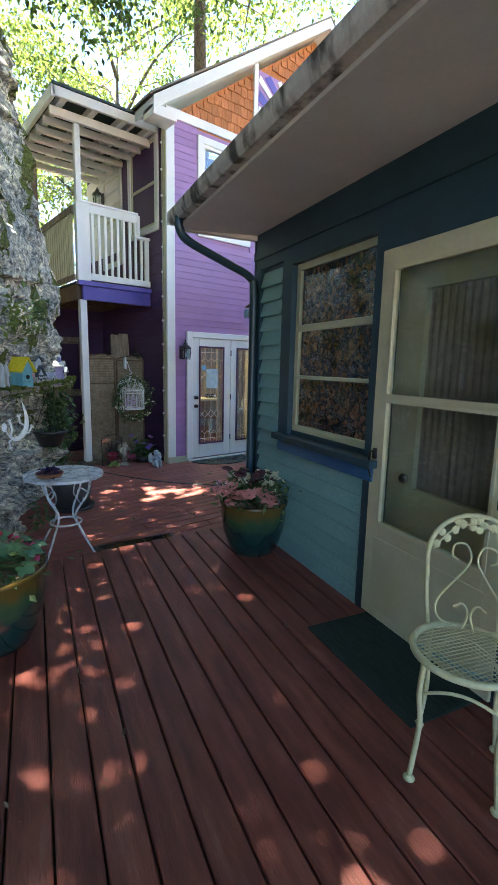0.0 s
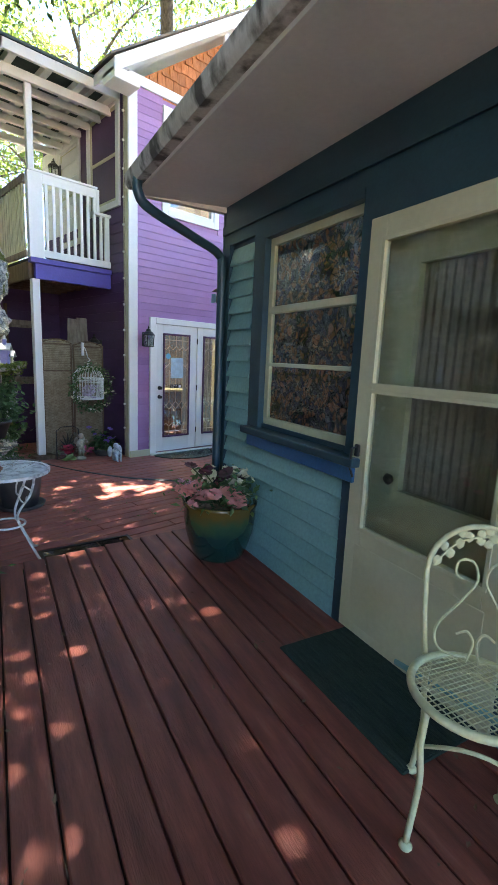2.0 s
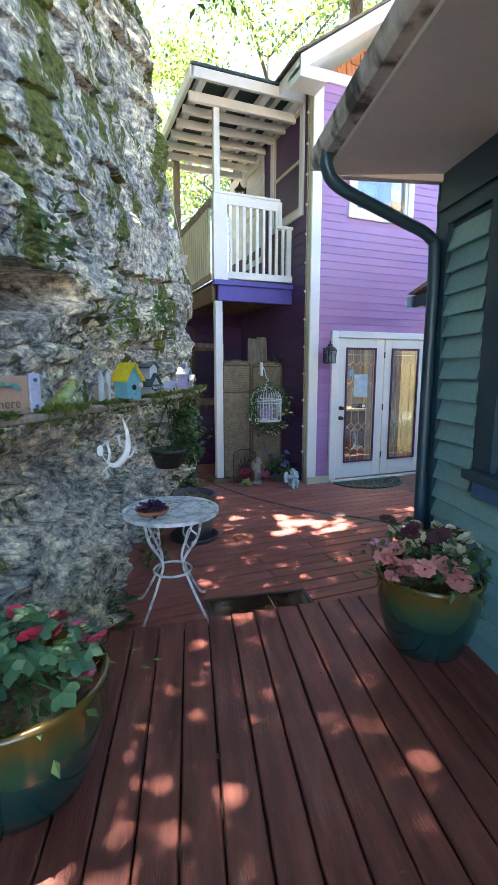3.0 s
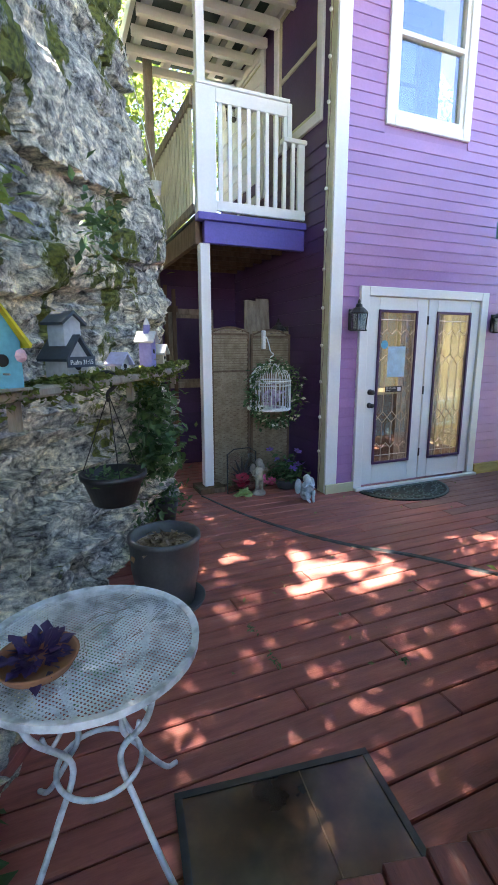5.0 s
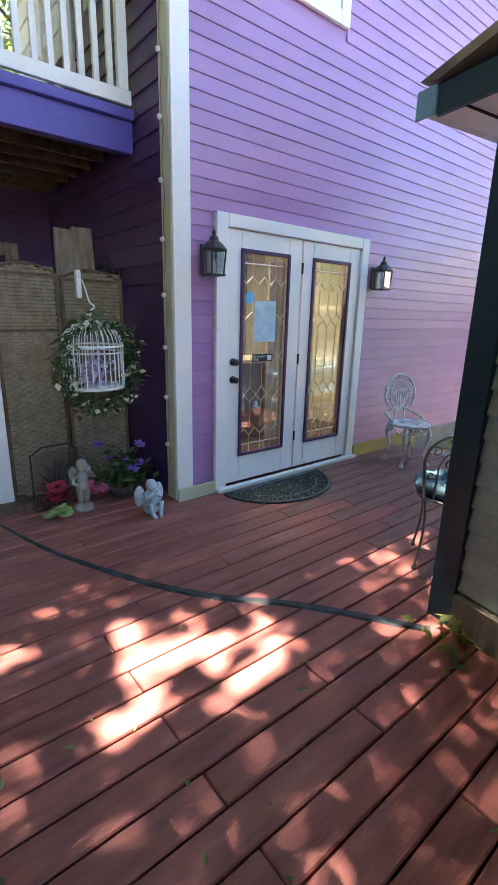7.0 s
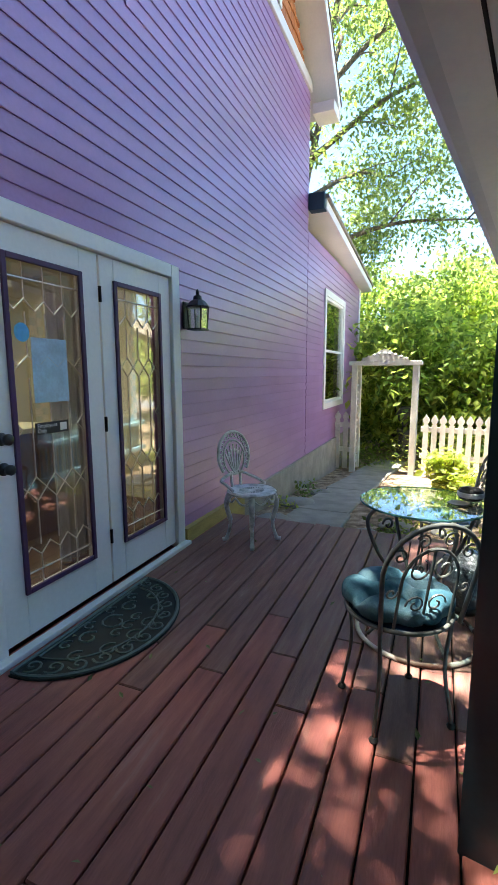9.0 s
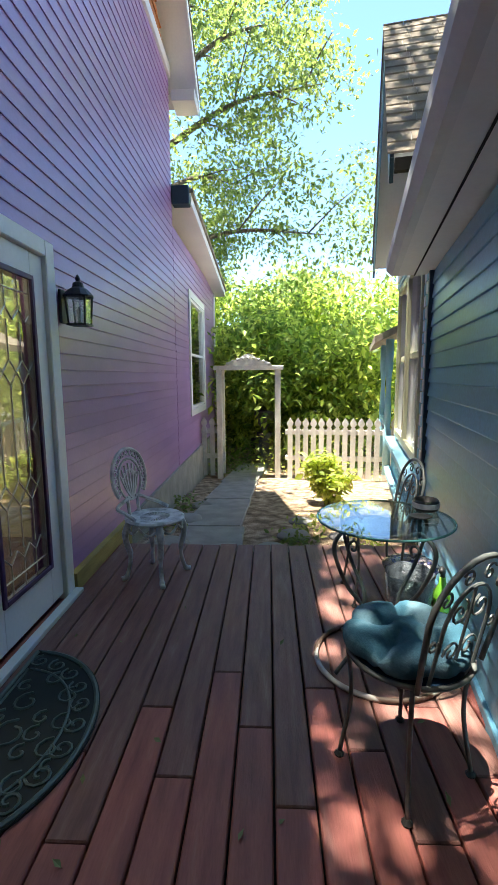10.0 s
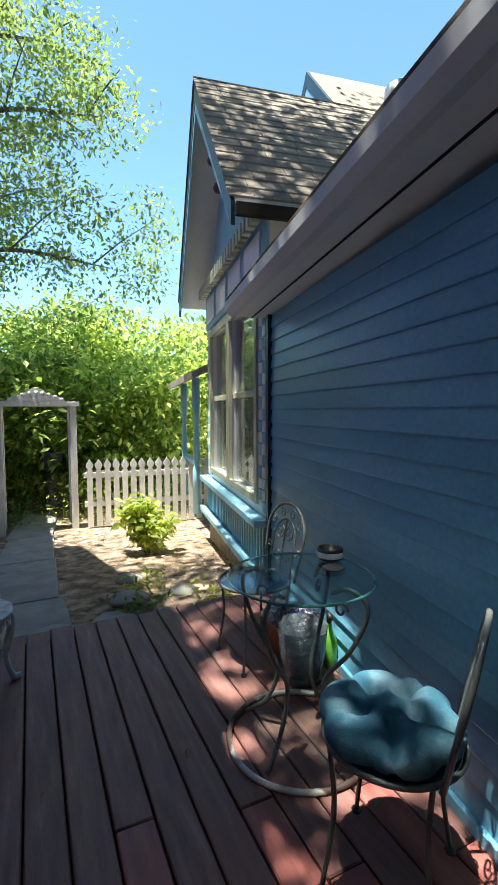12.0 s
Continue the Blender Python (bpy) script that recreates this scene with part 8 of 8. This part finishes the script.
def iron_chair(m, label, cushion):
    t = thing("iron_chair", m, label, "chair", "wrought-iron chairs by the glass table")
    R, H = 0.20, 0.44
    part("seat_rim", tube(bmesh.new(), circle(R, H, 34), 0.009, 7, True), M_IRON, t, smooth=True)
    part("seat_plate", lathe(bmesh.new(), [(R - 0.01, H - 0.004), (R - 0.01, H + 0.002), (R - 0.05, H + 0.012)], 30), M_SEATBLUE, t)
    for a in (0.75, 2.4, 3.9, 5.5):
        c, s = math.cos(a), math.sin(a)
        part("leg", tube(bmesh.new(), bez([(c * R, s * R, H), (c * R * 0.92, s * R * 0.92, H - 0.2), (c * R * 1.1, s * R * 1.1, 0.012)], 6), 0.008, 7), M_IRON, t, smooth=True)
        part("foot", lathe(bmesh.new(), [(0.015, 0), (0.018, 0.008), (0.009, 0.02)], 10, (c * R * 1.1, s * R * 1.1, 0)), M_BLACKMETAL, t)
    W = 0.175
    bt = lambda x, z: (x, R * 0.8 + 0.20 * (z - H), z)
    hoop = [bt(-W * 0.9, H), bt(-W, H + 0.15)] + [bt(-W * 1.05 * math.cos(math.pi * k / 12), H + 0.24 + 0.17 * math.sin(math.pi * k / 12)) for k in range(13)] + [bt(W, H + 0.15), bt(W * 0.9, H)]
    part("back_hoop", tube(bmesh.new(), hoop, 0.009, 8), M_IRON, t, smooth=True)
    inner = [bt(-W * 0.62 * math.cos(math.pi * k / 12), H + 0.19 + 0.13 * math.sin(math.pi * k / 12)) for k in range(13)]
    bm = bmesh.new()
    tube(bm, [bt(-W * 0.62, H)] + inner + [bt(W * 0.62, H)], 0.006, 6)
    for s in (-1, 1):
        for (x, z, r, a0, tn) in ((0.04, 0.10, 0.04, 0.0, 1.2), (0.05, 0.24, 0.045, 2.0, 1.3), (0.13, 0.30, 0.03, 1.0, 1.1), (0.14, 0.16, 0.025, 3.0, 1.1), (0.05, 0.35, 0.03, 0.5, 1.2)):
            pts = [bt(s * (x + (r * (1 - k / 18)) * math.cos(a0 + tn * math.tau * k / 14)), H + z + (r * (1 - k / 18)) * math.sin(a0 + tn * math.tau * k / 14)) for k in range(15)]
            tube(bm, pts, 0.004, 5)
    tube(bm, [bt(0, H), bt(0, H + 0.32)], 0.005, 5)
    part("scroll_panel", bm, M_IRON, t)
    if cushion:
        bm = bmesh.new()
        bmesh.ops.create_uvsphere(bm, u_segments=60, v_segments=30, radius=1)
        for v in bm.verts:
            x, y, z = v.co
            r, a = math.hypot(x, y), math.atan2(y, x)
            puff = 1 - 0.10 * abs(math.cos(a * 3.0)) ** 6 * r
            zz = math.copysign(abs(z) ** 0.6, z) * 0.055
            for b in range(5):
                bx, by = 0.42 * math.cos(b * math.tau / 5 + 0.3), 0.42 * math.sin(b * math.tau / 5 + 0.3)
                d = math.hypot(x - bx, y - by)
                zz *= 1 - 0.97 * math.exp(-(d / 0.15) ** 2)
                seam = abs(math.sin(a - (b * math.tau / 5 + 0.3))) * r
                if math.cos(a - (b * math.tau / 5 + 0.3)) > 0:
                    zz *= 1 - 0.75 * math.exp(-(seam / 0.07) ** 2) * (1 if r > 0.3 else 0)
            zz *= 1 + 0.15 * noise.noise((x * 3, y * 3, 1))
            v.co = Vector((x * 0.215 * puff, y * 0.208 * puff, zz))
        o = tagged(part("seat_cushion", bm, M_CUSHION, None, "faded teal tufted round cushion resting on an iron chair", smooth=True), category="cushion")
        o.matrix_basis = m @ pose(0, -0.01, H + 0.045)
    return t


iron_chair(pose(4.45, 4.72, 0, 0, 0, 124), "dark wrought-iron chair holding a teal cushion beside the wing wall", True)
iron_chair(pose(5.74, 4.54, 0, 0, 0, -176), "dark wrought-iron scroll-back chair by the edge of the deck", False)

# ---- garden: fence, arbour, urn, bush ----
FX = 9.75
M_PICKET = surface("fence white paint", [(0.60, 0.59, 0.55), (0.80, 0.79, 0.75)], 5, fine=60, rough=0.7, bump=0.3, spread=0.08)
GZ = -0.17
BEYOND = Matrix.Translation((3.36, 5.56, 1.357)) @ Matrix.Scale(1.254, 4) @ Matrix.Translation((-3.36, -5.56, -1.357))
FEN = thing("picket_fence", BEYOND @ pose(FX, 5.02, GZ, 0, 0, -96), "white painted picket fence with pointed heads across the garden", "fence")
bm = bmesh.new()
prism(bm, [(-0.035, 0.04), (0.035, 0.04), (0.035, 0.78), (0.018, 0.79), (0.045, 0.83), (0.045, 0.86), (0.0, 0.93), (-0.045, 0.86), (-0.045, 0.83), (-0.018, 0.79), (-0.035, 0.78)], -0.012, 0.012)
pk = bpy.data.meshes.new("picket")
bm.to_mesh(pk)
bm.free()
pk.materials.append(M_PICKET)
for i in range(15):
    shared("picket", pk, FEN, pose(0.07 + i * 0.112, -0.015, 0))
for z in (0.30, 0.68):
    part("rail", bbox(0, 0.0, z, 1.72, 0.04, z + 0.07), M_PICKET, FEN)
part("post", bbox(1.66, 0.041, 0, 1.74, 0.12, 0.85), M_PICKET, FEN)
FN2 = thing("picket_gate_fence", BEYOND @ pose(9.9, 6.42, GZ, 0, 0, -90), "short length of white picket fence by the purple house", "fence")
for i in range(3):
    shared("picket", pk, FN2, pose(0.07 + i * 0.12, -0.015, 0))
for z in (0.30, 0.68):
    part("rail", bbox(0, 0.0, z, 0.42, 0.04, z + 0.07), M_PICKET, FN2)
AR = thing("arbour", BEYOND @ pose(9.85, 5.13, GZ), "white wooden garden arbour with a carved top rail", "arbour")
for y in (0.0, 0.86):
    part("post", bbox(-0.04, y - 0.04, 0, 0.04, y + 0.04, 1.62), M_PICKET, AR)
    part("post", bbox(0.36, y - 0.04, 0, 0.44, y + 0.04, 1.62), M_PICKET, AR)
    for i in range(14):
        part("lattice_bar", boxes((0.041, y - 0.01, 0.1 + i * 0.11, 0.359, y + 0.01, 0.125 + i * 0.11)), M_PICKET, AR)
part("top_rail", bbox(-0.05, -0.08, 1.62, 0.45, 0.94, 1.68), M_PICKET, AR)
bm = bmesh.new()
prism(bm, [(0.08, 1.68), (0.78, 1.68), (0.70, 1.74), (0.58, 1.77), (0.50, 1.83), (0.43, 1.85), (0.36, 1.83), (0.28, 1.77), (0.16, 1.74)], -0.05, -0.025, "x")
part("carved_crest", bm, M_PICKET, AR)
bm = bmesh.new()
for k in range(9):
    blob(bm, (-0.055, 0.13 + k * 0.075, 1.71 + 0.08 * math.sin(math.pi * k / 8)), 0.026, (0.5, 1, 0.9), 1)
part("carving", bm, M_PICKET, AR)
UR = thing("garden_urn", BEYOND @ pose(11.6, 5.35, -0.2), "dark cast urn on a pedestal beside the path", "urn")
part("pedestal", lathe(bmesh.new(), [(0.16, 0), (0.16, 0.08), (0.11, 0.12), (0.10, 0.40), (0.14, 0.46), (0.14, 0.52)], 20), M_CHAR, UR, smooth=True)
part("urn", lathe(bmesh.new(), [(0.06, 0.52), (0.05, 0.60), (0.16, 0.74), (0.19, 0.88), (0.23, 0.92), (0.2, 0.93), (0.17, 0.86)], 24), M_CHAR, UR, smooth=True)
BU = thing("flowering_shrub", pose(8.9, 4.42, -0.33), "bright green young shrub growing in the mulch bed", "shrub")
ru = np.random.default_rng(44)
bm, tips = bmesh.new(), []
for k in range(16):
    a, l = ru.uniform(0, math.tau), ru.uniform(0.12, 0.34)
    e = (l * math.cos(a), l * 1.15 * math.sin(a), ru.uniform(0.35, 0.68))
    ln = bez([(0.02 * math.cos(a), 0.02 * math.sin(a), -0.03), (e[0] * 0.5, e[1] * 0.5, e[2] * 0.55), e], 5)
    tube(bm, ln, 0.004, 5)
    tips += [tuple(p) for p in ln[3:]]
part("stem", bm, M_STEM, BU)
tips = np.array(tips)
leaves("leaves", tips[ru.integers(0, len(tips), 900)], 0.12, L_GOLD, BU, ru, 0.04, 0.35, aspect=0.6)
for i, (x, y, s, n) in enumerate(((12.3, 6.2, 0.35, 600), (12.9, 4.3, 0.6, 1300), (12.6, 3.3, 0.6, 1300), (14.0, 4.4, 0.8, 1400), (8.7, 6.25, 0.12, 90), (7.7, 6.28, 0.10, 70), (7.0, 4.95, 0.10, 90), (7.6, 4.75, 0.12, 100), (3.86, 4.28, 0.09, 60), (6.9, 4.3, 0.12, 90), (13.4, 5.9, 0.4, 600))):
    g = thing("undergrowth", pose(x, y, ground_height(x, y) if x > 6 else 0.0), "low leafy green plants at the edge of the path" if x > 6 else "green weeds growing at the foot of the corner post", "plant", "low plants in the garden")
    leaves("leaves", np.abs(ru.normal(0, 1, (n, 3))) * (s, s, s * 0.9) * np.where(ru.random((n, 3)) < 0.5, 1, -1) * (1, 1, 0) + np.abs(ru.normal(0, 1, (n, 3))) * (0, 0, s * 0.7), 0.07, L_GOLD if i % 2 else L_BRIGHT, g, ru)
